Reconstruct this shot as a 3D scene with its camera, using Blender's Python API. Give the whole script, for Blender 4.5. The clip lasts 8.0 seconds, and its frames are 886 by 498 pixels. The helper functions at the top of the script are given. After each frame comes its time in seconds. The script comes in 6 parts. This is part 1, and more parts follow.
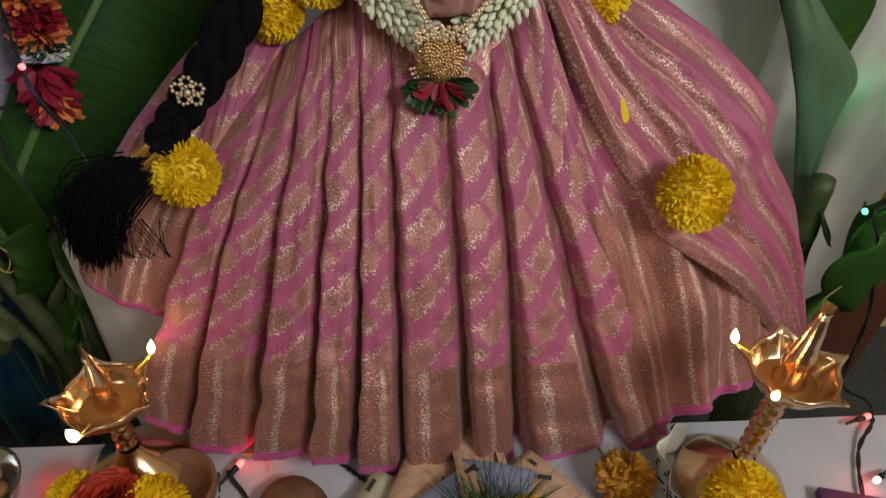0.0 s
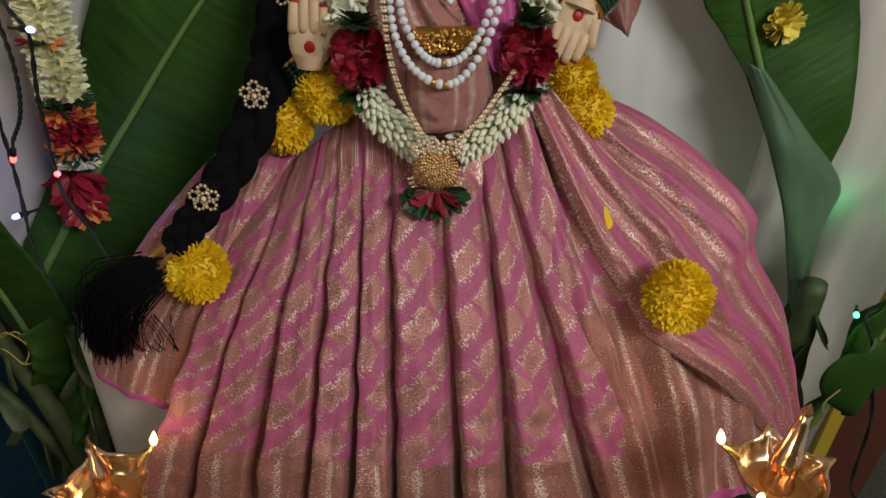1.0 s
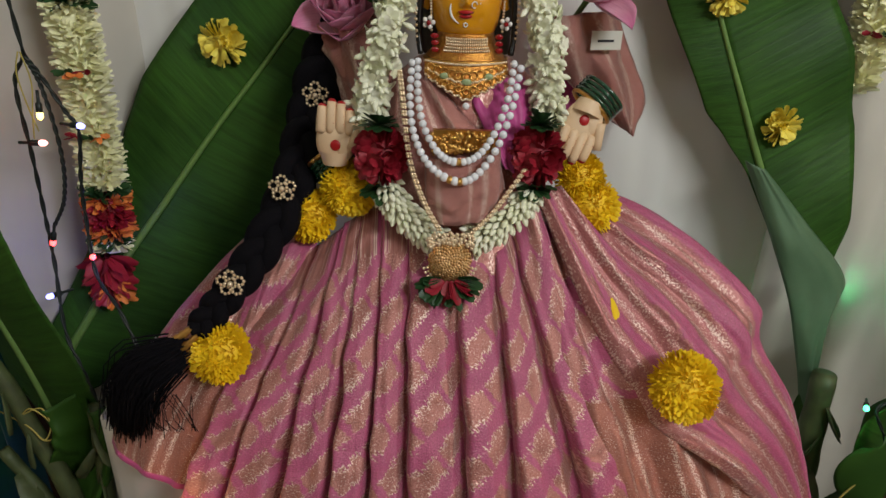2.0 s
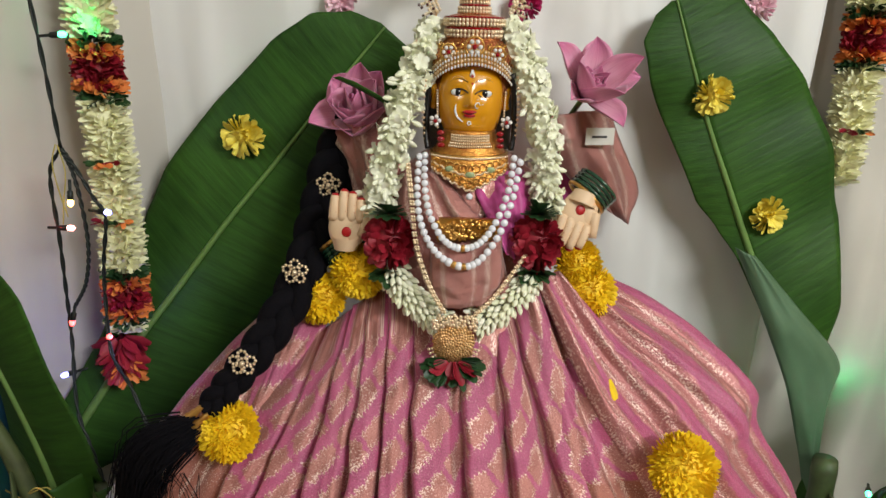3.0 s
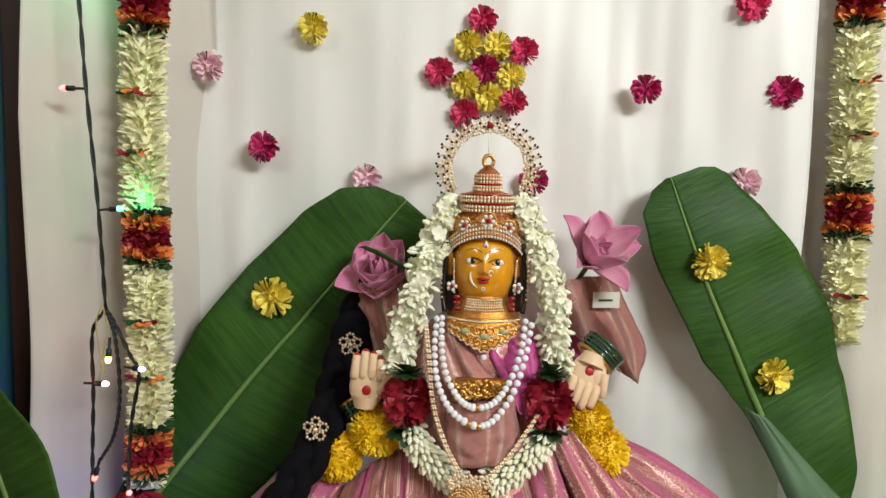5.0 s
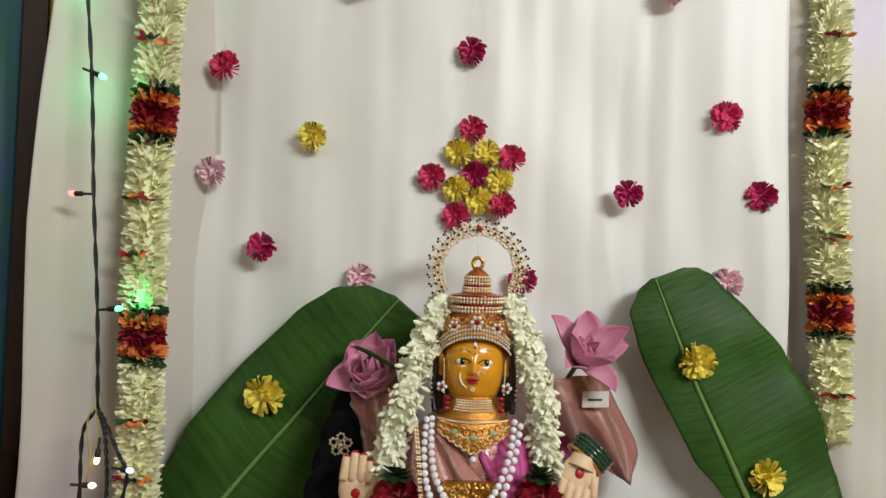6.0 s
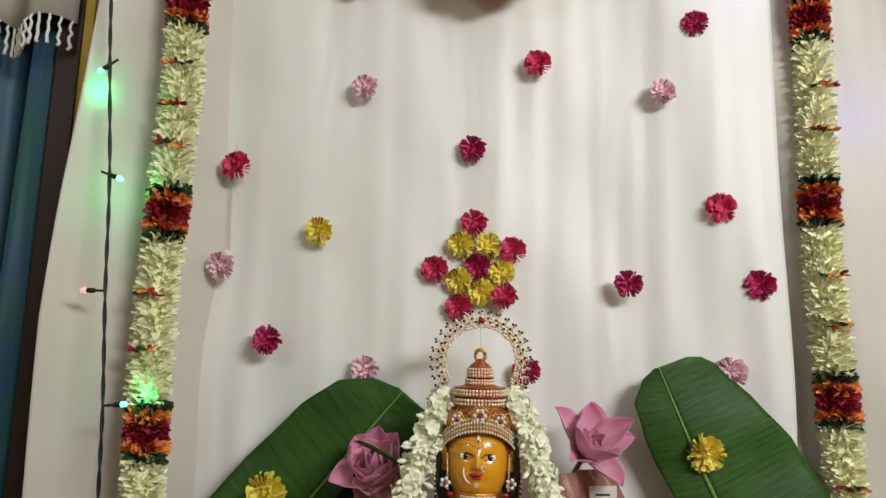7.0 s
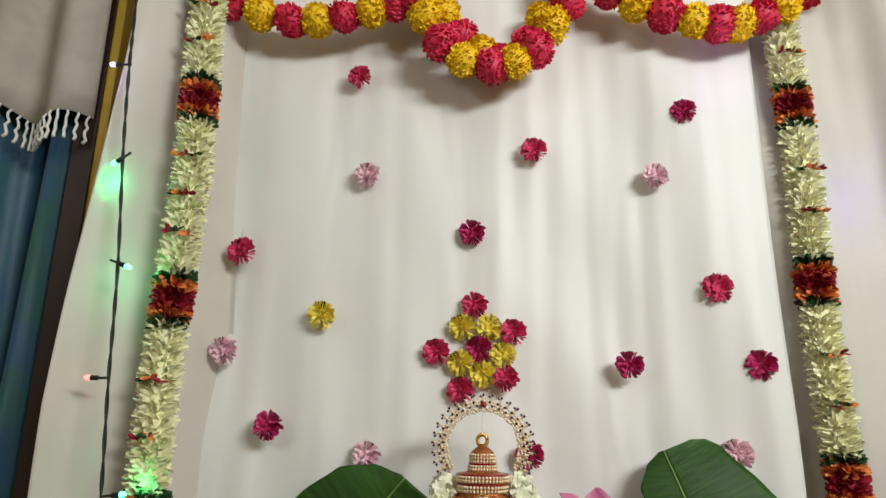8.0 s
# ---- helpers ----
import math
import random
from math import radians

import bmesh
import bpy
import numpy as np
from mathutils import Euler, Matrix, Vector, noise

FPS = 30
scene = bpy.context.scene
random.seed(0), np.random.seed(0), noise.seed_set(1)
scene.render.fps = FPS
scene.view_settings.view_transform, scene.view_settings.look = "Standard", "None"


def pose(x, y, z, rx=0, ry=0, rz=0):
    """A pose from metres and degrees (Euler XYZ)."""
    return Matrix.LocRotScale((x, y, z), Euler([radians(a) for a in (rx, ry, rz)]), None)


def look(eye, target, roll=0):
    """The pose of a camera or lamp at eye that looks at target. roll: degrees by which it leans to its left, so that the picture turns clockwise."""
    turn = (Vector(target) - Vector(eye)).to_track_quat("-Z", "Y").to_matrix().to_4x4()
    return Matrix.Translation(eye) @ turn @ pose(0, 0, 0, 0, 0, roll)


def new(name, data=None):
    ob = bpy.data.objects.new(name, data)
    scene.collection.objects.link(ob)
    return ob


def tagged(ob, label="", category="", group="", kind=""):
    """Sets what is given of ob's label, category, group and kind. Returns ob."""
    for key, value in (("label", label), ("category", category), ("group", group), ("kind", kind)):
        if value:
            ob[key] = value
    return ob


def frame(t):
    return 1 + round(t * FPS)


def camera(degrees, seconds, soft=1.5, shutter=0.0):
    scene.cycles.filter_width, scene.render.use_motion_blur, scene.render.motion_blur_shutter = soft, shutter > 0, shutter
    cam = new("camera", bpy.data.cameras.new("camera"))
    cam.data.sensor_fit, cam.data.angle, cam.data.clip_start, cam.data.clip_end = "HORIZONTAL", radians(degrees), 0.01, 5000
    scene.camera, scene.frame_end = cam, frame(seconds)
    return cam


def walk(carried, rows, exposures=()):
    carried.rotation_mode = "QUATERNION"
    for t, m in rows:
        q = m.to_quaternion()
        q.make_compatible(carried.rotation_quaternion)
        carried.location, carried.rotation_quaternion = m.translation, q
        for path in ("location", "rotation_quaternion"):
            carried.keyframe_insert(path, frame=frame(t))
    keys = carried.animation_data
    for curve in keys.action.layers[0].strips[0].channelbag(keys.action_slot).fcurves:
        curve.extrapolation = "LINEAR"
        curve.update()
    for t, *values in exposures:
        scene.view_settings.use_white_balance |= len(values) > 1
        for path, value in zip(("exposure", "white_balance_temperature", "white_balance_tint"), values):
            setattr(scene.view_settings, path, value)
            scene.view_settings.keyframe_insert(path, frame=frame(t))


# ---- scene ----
cam = camera(67.0, 8.0)
PATH = [
    (0, (-0.059, -0.956, 0.718), (0.071, 0.55, -0.59), 2.1),
    (0.5, (-0.047, -0.972, 0.73), (0.051, 0.62, -0.476), 1.4),
    (1, (-0.034, -0.987, 0.743), (0.042, 0.698, -0.333), 1.3),
    (1.5, (-0.035, -0.998, 0.755), (0.017, 0.752, -0.211), 1.3),
    (2.8, (-0.035, -1.043, 0.783), (-0.018, 0.834, 0.093), 1.8),
    (3, (-0.038, -1.05, 0.784), (-0.018, 0.845, 0.145), 1.7),
    (3.5, (-0.04, -1.066, 0.792), (-0.026, 0.857, 0.242), 2.2),
    (4, (-0.043, -1.078, 0.797), (-0.05, 0.869, 0.338), 2.3),
    (4.5, (-0.044, -1.089, 0.803), (-0.076, 0.882, 0.465), 1.7),
    (6, (-0.033, -1.127, 0.831), (-0.066, 0.872, 0.885), 1.9),
    (6.5, (-0.028, -1.139, 0.838), (-0.084, 0.853, 1.019), 1.4),
    (7, (-0.023, -1.147, 0.842), (-0.089, 0.829, 1.145), 1.4),
    (7.5, (-0.021, -1.157, 0.848), (-0.095, 0.795, 1.274), 1.2),
    (8, (-0.018, -1.167, 0.852), (-0.097, 0.762, 1.373), 0.9),
]
walk(cam, [(t, look(eye, target, roll)) for t, eye, target, roll in PATH],
     exposures=[(0.0, -0.20), (1.5, -0.20), (3.0, 0.48), (3.5, 0.58), (4.5, 0.68), (6.5, 0.27), (8.0, 0.30)])

# ---- light: a closed room at night, two ceiling lamps behind the camera ----
world = bpy.data.worlds.new("world")
scene.world = world
world.use_nodes = True
world.node_tree.nodes["Background"].inputs[0].default_value = (0.9, 0.93, 1.0, 1)
world.node_tree.nodes["Background"].inputs[1].default_value = 0.01


def area_lamp(name, eye, target, w, h, watts, colour):
    d = bpy.data.lights.new(name, "AREA")
    d.shape, d.size, d.size_y, d.energy, d.color = "RECTANGLE", w, h, watts, colour
    ob = new(name, d)
    ob.matrix_world = look(eye, target)
    return ob


def glow_lamp(name, place, watts, colour, radius=0.004):
    d = bpy.data.lights.new(name, "POINT")
    d.energy, d.color, d.shadow_soft_size = watts, colour, radius
    ob = new(name, d)
    ob.location = place
    return ob


area_lamp("ceiling_lamp_west", (-1.5, -2.1, 1.90), (0, 0, 0.9), 0.6, 0.2, 4.5, (0.95, 0.98, 0.96))
area_lamp("ceiling_lamp_east", (1.45, -2.1, 1.95), (0, 0, 0.9), 1.1, 0.35, 41, (0.95, 0.98, 0.96))

# ---- mesh helpers ----
rnd = random.Random(7)


class Shape:
    """Vertices, faces, material slots and cloth coordinates of one mesh."""

    def __init__(self):
        self.v, self.f, self.m, self.uv = [], [], [], []

    def add(self, verts, faces, slot=0, uv=None):
        o = len(self.v)
        self.v.extend([tuple(p) for p in verts])
        self.f.extend([tuple(i + o for i in q) for q in faces])
        self.m.extend([slot] * len(faces))
        self.uv.extend(uv if uv else [(0.0, 0.0)] * len(verts))

    def data(self, name, mats, smooth=True):
        me = bpy.data.meshes.new(name)
        me.from_pydata(self.v, [], self.f)
        for mt in (mats if isinstance(mats, (list, tuple)) else [mats]):
            me.materials.append(mt)
        me.polygons.foreach_set("material_index", self.m)
        me.polygons.foreach_set("use_smooth", [smooth] * len(self.f))
        if any(a or b for a, b in self.uv):
            lay = me.uv_layers.new(name="UVMap")
            flat = []
            for lp in me.loops:
                flat.extend(self.uv[lp.vertex_index])
            lay.data.foreach_set("uv", flat)
        me.update()
        return me


def thing(name, at, label, category, group="", kind=""):
    ob = new(name)
    ob.location = at
    ob.empty_display_size = 0.02
    return tagged(ob, label, category, group, kind)


def part(name, shape, mats, parent, label="", smooth=True, at=None):
    """One mesh under a thing or a part; its vertices are in world metres unless at is given."""
    me = shape.data(name, mats, smooth) if isinstance(shape, Shape) else shape
    ob = new(name, me)
    if parent is not None:
        ob.parent = parent
        if parent.parent is None and parent.data is None:
            ob.matrix_parent_inverse = Matrix.Translation(parent.location).inverted()
    if at is not None:
        ob.matrix_basis = at
    if label:
        ob["label"] = label
    return ob


def grid_shape(fn, nu, nv, slot=0, uvfn=None, shape=None, close=False):
    s = shape or Shape()
    verts, uv = [], []
    for i in range(nu + 1):
        for j in range(nv + 1):
            verts.append(fn(i / nu, j / nv))
            uv.append(uvfn(i / nu, j / nv) if uvfn else (0.0, 0.0))
    faces = [(i * (nv + 1) + j, (i + 1) * (nv + 1) + j, (i + 1) * (nv + 1) + j + 1, i * (nv + 1) + j + 1)
             for i in range(nu) for j in range(nv)]
    s.add(verts, faces, slot, uv)
    return s


def thicken(ob, t):
    md = ob.modifiers.new("thickness", "SOLIDIFY")
    md.thickness, md.offset = t, 0.0
    return ob


def spline(pts, n):
    """n + 1 points along a smooth curve through pts."""
    P = [Vector(p) for p in pts]
    P = [2 * P[0] - P[1]] + P + [2 * P[-1] - P[-2]]
    out = []
    for k in range(n + 1):
        u = k / n * (len(pts) - 1)
        i = min(int(u), len(pts) - 2)
        f = u - i
        a, b, c, d = P[i:i + 4]
        out.append(0.5 * ((2 * b) + (c - a) * f + (2 * a - 5 * b + 4 * c - d) * f * f + (3 * b - a - 3 * c + d) * f ** 3))
    return out


def curve_at(pts, u):
    i = u * (len(pts) - 1)
    k = min(int(i), len(pts) - 2)
    return pts[k].lerp(pts[k + 1], i - k)


def tube(s, pts, r, n=8, slot=0, flat=1.0):
    """A tube along pts; r is a number or a function of 0..1."""
    pts = [Vector(p) for p in pts]
    rings, faces, up = [], [], Vector((0.13, -0.97, 0.2))
    for i, p in enumerate(pts):
        d = (pts[min(i + 1, len(pts) - 1)] - pts[max(i - 1, 0)]).normalized()
        a = d.cross(up).normalized()
        b = a.cross(d).normalized()
        rr = r(i / (len(pts) - 1)) if callable(r) else r
        for k in range(n):
            t = 2 * math.pi * k / n
            rings.append(p + a * rr * math.cos(t) + b * rr * flat * math.sin(t))
    for i in range(len(pts) - 1):
        for k in range(n):
            faces.append((i * n + k, i * n + (k + 1) % n, (i + 1) * n + (k + 1) % n, (i + 1) * n + k))
    faces.append(tuple(range(n - 1, -1, -1)))
    faces.append(tuple((len(pts) - 1) * n + k for k in range(n)))
    s.add(rings, faces, slot)


def lathe(s, prof, n=24, m=None, slot=0, shape_fn=None):
    """A turned form from (radius, height) pairs about z, laid by m."""
    m = m or Matrix()
    verts, faces = [], []
    for j, (r, z) in enumerate(prof):
        for k in range(n):
            t = 2 * math.pi * k / n
            rr, zz = (shape_fn(t, j, r, z) if shape_fn else (r, z))
            verts.append(m @ Vector((rr * math.cos(t), rr * math.sin(t), zz)))
    for j in range(len(prof) - 1):
        for k in range(n):
            faces.append((j * n + k, j * n + (k + 1) % n, (j + 1) * n + (k + 1) % n, (j + 1) * n + k))
    s.add(verts, faces, slot)


def ball(s, p, r, n=8, rings=5, slot=0, scale=(1, 1, 1), m=None):
    prof = [(max(1e-5, math.sin(math.pi * j / rings)) * r, -math.cos(math.pi * j / rings) * r) for j in range(rings + 1)]
    mm = Matrix.Translation(p) @ (m or Matrix()) @ Matrix.Diagonal((*scale, 1))
    lathe(s, prof, n, mm, slot)


def box(s, lo, hi, slot=0, m=None):
    (a, b, c), (d, e, f) = lo, hi
    vs = [Vector(p) for p in ((a, b, c), (d, b, c), (d, e, c), (a, e, c), (a, b, f), (d, b, f), (d, e, f), (a, e, f))]
    if m:
        vs = [m @ p for p in vs]
    s.add(vs, [(3, 2, 1, 0), (4, 5, 6, 7), (0, 1, 5, 4), (1, 2, 6, 5), (2, 3, 7, 6), (3, 0, 4, 7)], slot)


def axes(d, roll=0.0):
    """A frame whose z runs along d."""
    return Vector(d).to_track_quat("Z", "Y").to_matrix().to_4x4() @ Matrix.Rotation(roll, 4, "Z")


PET = ((0.0, 0.35, 0.0), (0.4, 0.85, 0.25), (0.75, 1.0, 0.3), (0.93, 0.7, 0.1), (1.0, 0.0, 0.0))


def petal(s, m, length, width, cup=0.3, curl=0.0, slot=0, prof=PET):
    """A cupped petal that grows along m's z, its inner face towards m's y."""
    verts, faces = [], []
    for t, w, c in prof:
        z = t * length
        yo = curl * t * t * length
        for q in (-1, 0, 1):
            verts.append(m @ Vector((q * w * width / 2, yo + (abs(q)) * cup * w * width / 2, z)))
    for j in range(len(prof) - 1):
        for k in range(2):
            faces.append((j * 3 + k, j * 3 + k + 1, (j + 1) * 3 + k + 1, (j + 1) * 3 + k))
    s.add(verts, faces, slot)


SHORT = ((0.0, 0.6, 0), (0.6, 1.0, 0), (1.0, 0.35, 0))


def bloom(radius, count, width, reach=0.5, spread=105, flat=0.7, curl=0.15, seed=1, prof=SHORT, wild=0.15, core=0.62):
    """A many-petalled flower head facing +z, centred at its base."""
    s, rg = Shape(), random.Random(seed)
    for k in range(count):
        c = 1 - (k + 0.5) / count * (1 - math.cos(radians(spread)))
        th, ph = math.acos(c), k * 2.39996 + rg.uniform(-0.2, 0.2)
        th += rg.uniform(-wild, wild)
        d = Vector((math.sin(th) * math.cos(ph), math.sin(th) * math.sin(ph), math.cos(th) * flat))
        dn = d.normalized()
        rr = radius * d.length * rg.uniform(0.9, 1.06)
        ln = rr * reach
        m = Matrix.Translation(dn * (rr - ln)) @ axes(dn + Vector((0, 0, 0.25)) * (th / 2), rg.uniform(-0.5, 0.5) + ph)
        petal(s, m, ln, width * rg.uniform(0.8, 1.15), 0.5, curl * rg.uniform(0.4, 1.4), 0, prof)
    ball(s, (0, 0, 0), radius * core, 14, 9, 0, (1, 1, flat))
    return s


# ---- materials ----
def mat(name, col, rough=0.6, metal=0.0, col2=None, scale=40.0, mix=0.5, bump=0.0, bscale=200.0, isle=0.0,
        emit=None, power=0.0, sheen=0.0, trans=0.0, coat=0.0, ior=1.45):
    mt = bpy.data.materials.new(name)
    mt.use_nodes = True
    nt = mt.node_tree
    b = nt.nodes["Principled BSDF"]
    b.inputs["Roughness"].default_value, b.inputs["Metallic"].default_value = rough, metal
    b.inputs["IOR"].default_value = ior
    b.inputs["Sheen Weight"].default_value, b.inputs["Coat Weight"].default_value = sheen, coat
    b.inputs["Transmission Weight"].default_value = trans
    tc = nt.nodes.new("ShaderNodeTexCoord")
    src = None
    rgb = nt.nodes.new("ShaderNodeMix")
    rgb.data_type = "RGBA"
    c2 = col2 or tuple(0.75 * c for c in col)
    rgb.inputs[6].default_value, rgb.inputs[7].default_value = (*col, 1), (*c2, 1)
    nz = nt.nodes.new("ShaderNodeTexNoise")
    nz.inputs["Scale"].default_value, nz.inputs["Detail"].default_value = scale, 5
    nt.links.new(tc.outputs["Object"], nz.inputs["Vector"])
    ramp = nt.nodes.new("ShaderNodeMapRange")
    ramp.inputs[1].default_value, ramp.inputs[2].default_value, ramp.inputs[4].default_value = 0.35, 0.65, mix
    nt.links.new(nz.outputs["Fac"], ramp.inputs[0])
    fac = ramp.outputs[0]
    if isle:
        geo = nt.nodes.new("ShaderNodeNewGeometry")
        add = nt.nodes.new("ShaderNodeMath")
        add.operation = "MULTIPLY_ADD"
        add.inputs[1].default_value = isle
        nt.links.new(geo.outputs["Random Per Island"], add.inputs[0])
        nt.links.new(fac, add.inputs[2])
        fac = add.outputs[0]
    nt.links.new(fac, rgb.inputs[0])
    nt.links.new(rgb.outputs[2], b.inputs["Base Color"])
    if bump:
        bn = nt.nodes.new("ShaderNodeTexNoise")
        bn.inputs["Scale"].default_value, bn.inputs["Detail"].default_value = bscale, 4
        nt.links.new(tc.outputs["Object"], bn.inputs["Vector"])
        bp = nt.nodes.new("ShaderNodeBump")
        bp.inputs["Strength"].default_value, bp.inputs["Distance"].default_value = bump, 0.002
        nt.links.new(bn.outputs["Fac"], bp.inputs["Height"])
        nt.links.new(bp.outputs[0], b.inputs["Normal"])
    if emit:
        b.inputs["Emission Color"].default_value, b.inputs["Emission Strength"].default_value = (*emit, 1), power
    return mt


M = {}
M["white_cloth"] = mat("white_cotton_cloth", (0.80, 0.785, 0.76), 0.42, col2=(0.72, 0.70, 0.67), scale=3.0, mix=0.5, bump=0.15, bscale=900, sheen=0.1)
M["outer_cloth"] = mat("cream_cotton_cloth", (0.62, 0.58, 0.52), 0.6, col2=(0.52, 0.48, 0.42), scale=4.0, mix=0.6, bump=0.15, bscale=900, sheen=0.1)
M["table_cloth"] = mat("white_table_cloth", (0.52, 0.52, 0.57), 0.7, col2=(0.38, 0.38, 0.44), scale=8, bump=0.2, bscale=500)
M["leaf"] = mat("banana_leaf_green", (0.031, 0.088, 0.011), 0.52, col2=(0.016, 0.052, 0.007), scale=9, mix=0.8)
M["leaf"].node_tree.nodes["Principled BSDF"].inputs["Specular IOR Level"].default_value = 0.28


def veins(mt):
    """Fine parallel side veins across a blade: U runs from the midrib out, V along it."""
    nt = mt.node_tree
    b = nt.nodes["Principled BSDF"]
    uv = nt.nodes.new("ShaderNodeUVMap")
    uv.uv_map = "UVMap"
    mp = nt.nodes.new("ShaderNodeMapping")
    mp.inputs["Scale"].default_value = (1.6, 95.0, 1.0)
    nt.links.new(uv.outputs[0], mp.inputs["Vector"])
    n = nt.nodes.new("ShaderNodeTexNoise")
    n.inputs["Scale"].default_value, n.inputs["Detail"].default_value, n.inputs["Roughness"].default_value = 1.0, 4, 0.7
    nt.links.new(mp.outputs[0], n.inputs["Vector"])
    old = b.inputs["Base Color"].links[0].from_socket
    mx = nt.nodes.new("ShaderNodeMix")
    mx.data_type, mx.blend_type = "RGBA", "MULTIPLY"
    mx.inputs[0].default_value = 1.0
    rp = nt.nodes.new("ShaderNodeMapRange")
    rp.inputs[1].default_value, rp.inputs[2].default_value, rp.inputs[3].default_value, rp.inputs[4].default_value = 0.32, 0.70, 0.72, 1.45
    nt.links.new(n.outputs["Fac"], rp.inputs[0])
    nt.links.new(old, mx.inputs[6])
    nt.links.new(rp.outputs[0], mx.inputs[7])
    nt.links.new(mx.outputs[2], b.inputs["Base Color"])
    bp = nt.nodes.new("ShaderNodeBump")
    bp.inputs["Strength"].default_value, bp.inputs["Distance"].default_value = 0.5, 0.0015
    nt.links.new(n.outputs["Fac"], bp.inputs["Height"])
    nt.links.new(bp.outputs[0], b.inputs["Normal"])


def creases(mt, depth=0.010):
    """Soft long creases of hung cotton, running mostly downwards."""
    nt = mt.node_tree
    b = nt.nodes["Principled BSDF"]
    tc = nt.nodes.new("ShaderNodeTexCoord")
    mp = nt.nodes.new("ShaderNodeMapping")
    mp.inputs["Scale"].default_value = (6.5, 6.5, 1.3)
    mp.inputs["Rotation"].default_value = (0.0, 0.12, 0.0)
    nt.links.new(tc.outputs["Object"], mp.inputs["Vector"])
    n = nt.nodes.new("ShaderNodeTexNoise")
    n.inputs["Scale"].default_value, n.inputs["Detail"].default_value, n.inputs["Roughness"].default_value = 1.0, 2, 0.45
    n.inputs["Distortion"].default_value = 0.6
    nt.links.new(mp.outputs[0], n.inputs["Vector"])
    bp = nt.nodes.new("ShaderNodeBump")
    bp.inputs["Strength"].default_value, bp.inputs["Distance"].default_value = 0.8, depth
    nt.links.new(n.outputs["Fac"], bp.inputs["Height"])
    if b.inputs["Normal"].links:
        nt.links.new(b.inputs["Normal"].links[0].from_socket, bp.inputs["Normal"])
    nt.links.new(bp.outputs[0], b.inputs["Normal"])


veins(M["leaf"])
creases(M["white_cloth"], 0.016)
creases(M["outer_cloth"], 0.014)

M["leaf_under"] = mat("banana_leaf_underside", (0.105, 0.185, 0.105), 0.5, col2=(0.07, 0.135, 0.07), scale=14, mix=0.7)
M["rib"] = mat("banana_leaf_midrib", (0.16, 0.27, 0.07), 0.45, col2=(0.10, 0.2, 0.05), scale=30)
M["stalk"] = mat("banana_stalk", (0.085, 0.11, 0.04), 0.55, col2=(0.05, 0.06, 0.025), scale=30, mix=0.9, bump=0.3, bscale=120)
M["dark_leaf"] = mat("small_leaf_green", (0.03, 0.085, 0.025), 0.45, col2=(0.015, 0.045, 0.014), scale=60, isle=0.5)
M["yellow_full"] = mat("full_yellow_chrysanthemum", (0.90, 0.62, 0.012), 0.6, col2=(0.86, 0.52, 0.008), scale=90, mix=0.2, isle=0.15)
M["yellow"] = mat("yellow_chrysanthemum", (0.90, 0.66, 0.012), 0.6, col2=(0.84, 0.50, 0.006), scale=90, mix=0.4, isle=0.6)
M["lemon"] = mat("lemon_yellow_petals", (0.92, 0.80, 0.16), 0.6, col2=(0.90, 0.70, 0.07), scale=90, mix=0.4, isle=0.6)
M["orange_yellow"] = mat("amber_marigold_petals", (0.55, 0.27, 0.02), 0.65, col2=(0.42, 0.17, 0.01), scale=90, mix=0.5, isle=0.6)
M["magenta"] = mat("magenta_petals", (0.62, 0.03, 0.17), 0.55, col2=(0.48, 0.018, 0.12), scale=90, mix=0.4, isle=0.7)
M["crimson"] = mat("deep_pink_petals", (0.78, 0.065, 0.18), 0.55, col2=(0.64, 0.035, 0.13), scale=90, mix=0.4, isle=0.7)
M["pink"] = mat("pale_pink_petals", (0.94, 0.70, 0.76), 0.55, col2=(0.90, 0.55, 0.65), scale=90, mix=0.4, isle=0.7)
M["pom_red"] = mat("red_pompom_petals", (0.76, 0.04, 0.11), 0.55, col2=(0.64, 0.025, 0.075), scale=90, mix=0.4, isle=0.7)
M["cream"] = mat("cream_tuberose_petals", (0.90, 0.88, 0.64), 0.6, col2=(0.85, 0.83, 0.48), scale=25, mix=0.5, isle=0.5)
M["jasmine"] = mat("white_jasmine_buds", (0.92, 0.90, 0.77), 0.5, col2=(0.76, 0.78, 0.52), scale=60, mix=0.3, isle=0.6)
M["rose_red"] = mat("dark_red_rose_petals", (0.36, 0.012, 0.030), 0.55, col2=(0.22, 0.006, 0.016), scale=60, isle=0.6)
M["orange"] = mat("orange_crossandra_petals", (0.86, 0.30, 0.08), 0.55, col2=(0.74, 0.19, 0.04), scale=60, isle=0.6)
M["rose_orange"] = mat("orange_red_rose_petals", (0.55, 0.06, 0.02), 0.55, col2=(0.42, 0.03, 0.015), scale=60, isle=0.6)
M["pendant_gold"] = mat("pale_beaded_gold", (0.82, 0.58, 0.30), 0.3, 0.9, col2=(0.55, 0.30, 0.12), scale=300, isle=0.8)
M["gold"] = mat("polished_gold_jewellery", (0.72, 0.42, 0.12), 0.28, 1.0, col2=(0.6, 0.32, 0.08), scale=200, bump=0.3, bscale=900)
M["pale_gold"] = mat("pale_gold_stones", (0.90, 0.74, 0.55), 0.3, 0.6, col2=(0.80, 0.60, 0.36), scale=300, isle=0.5)
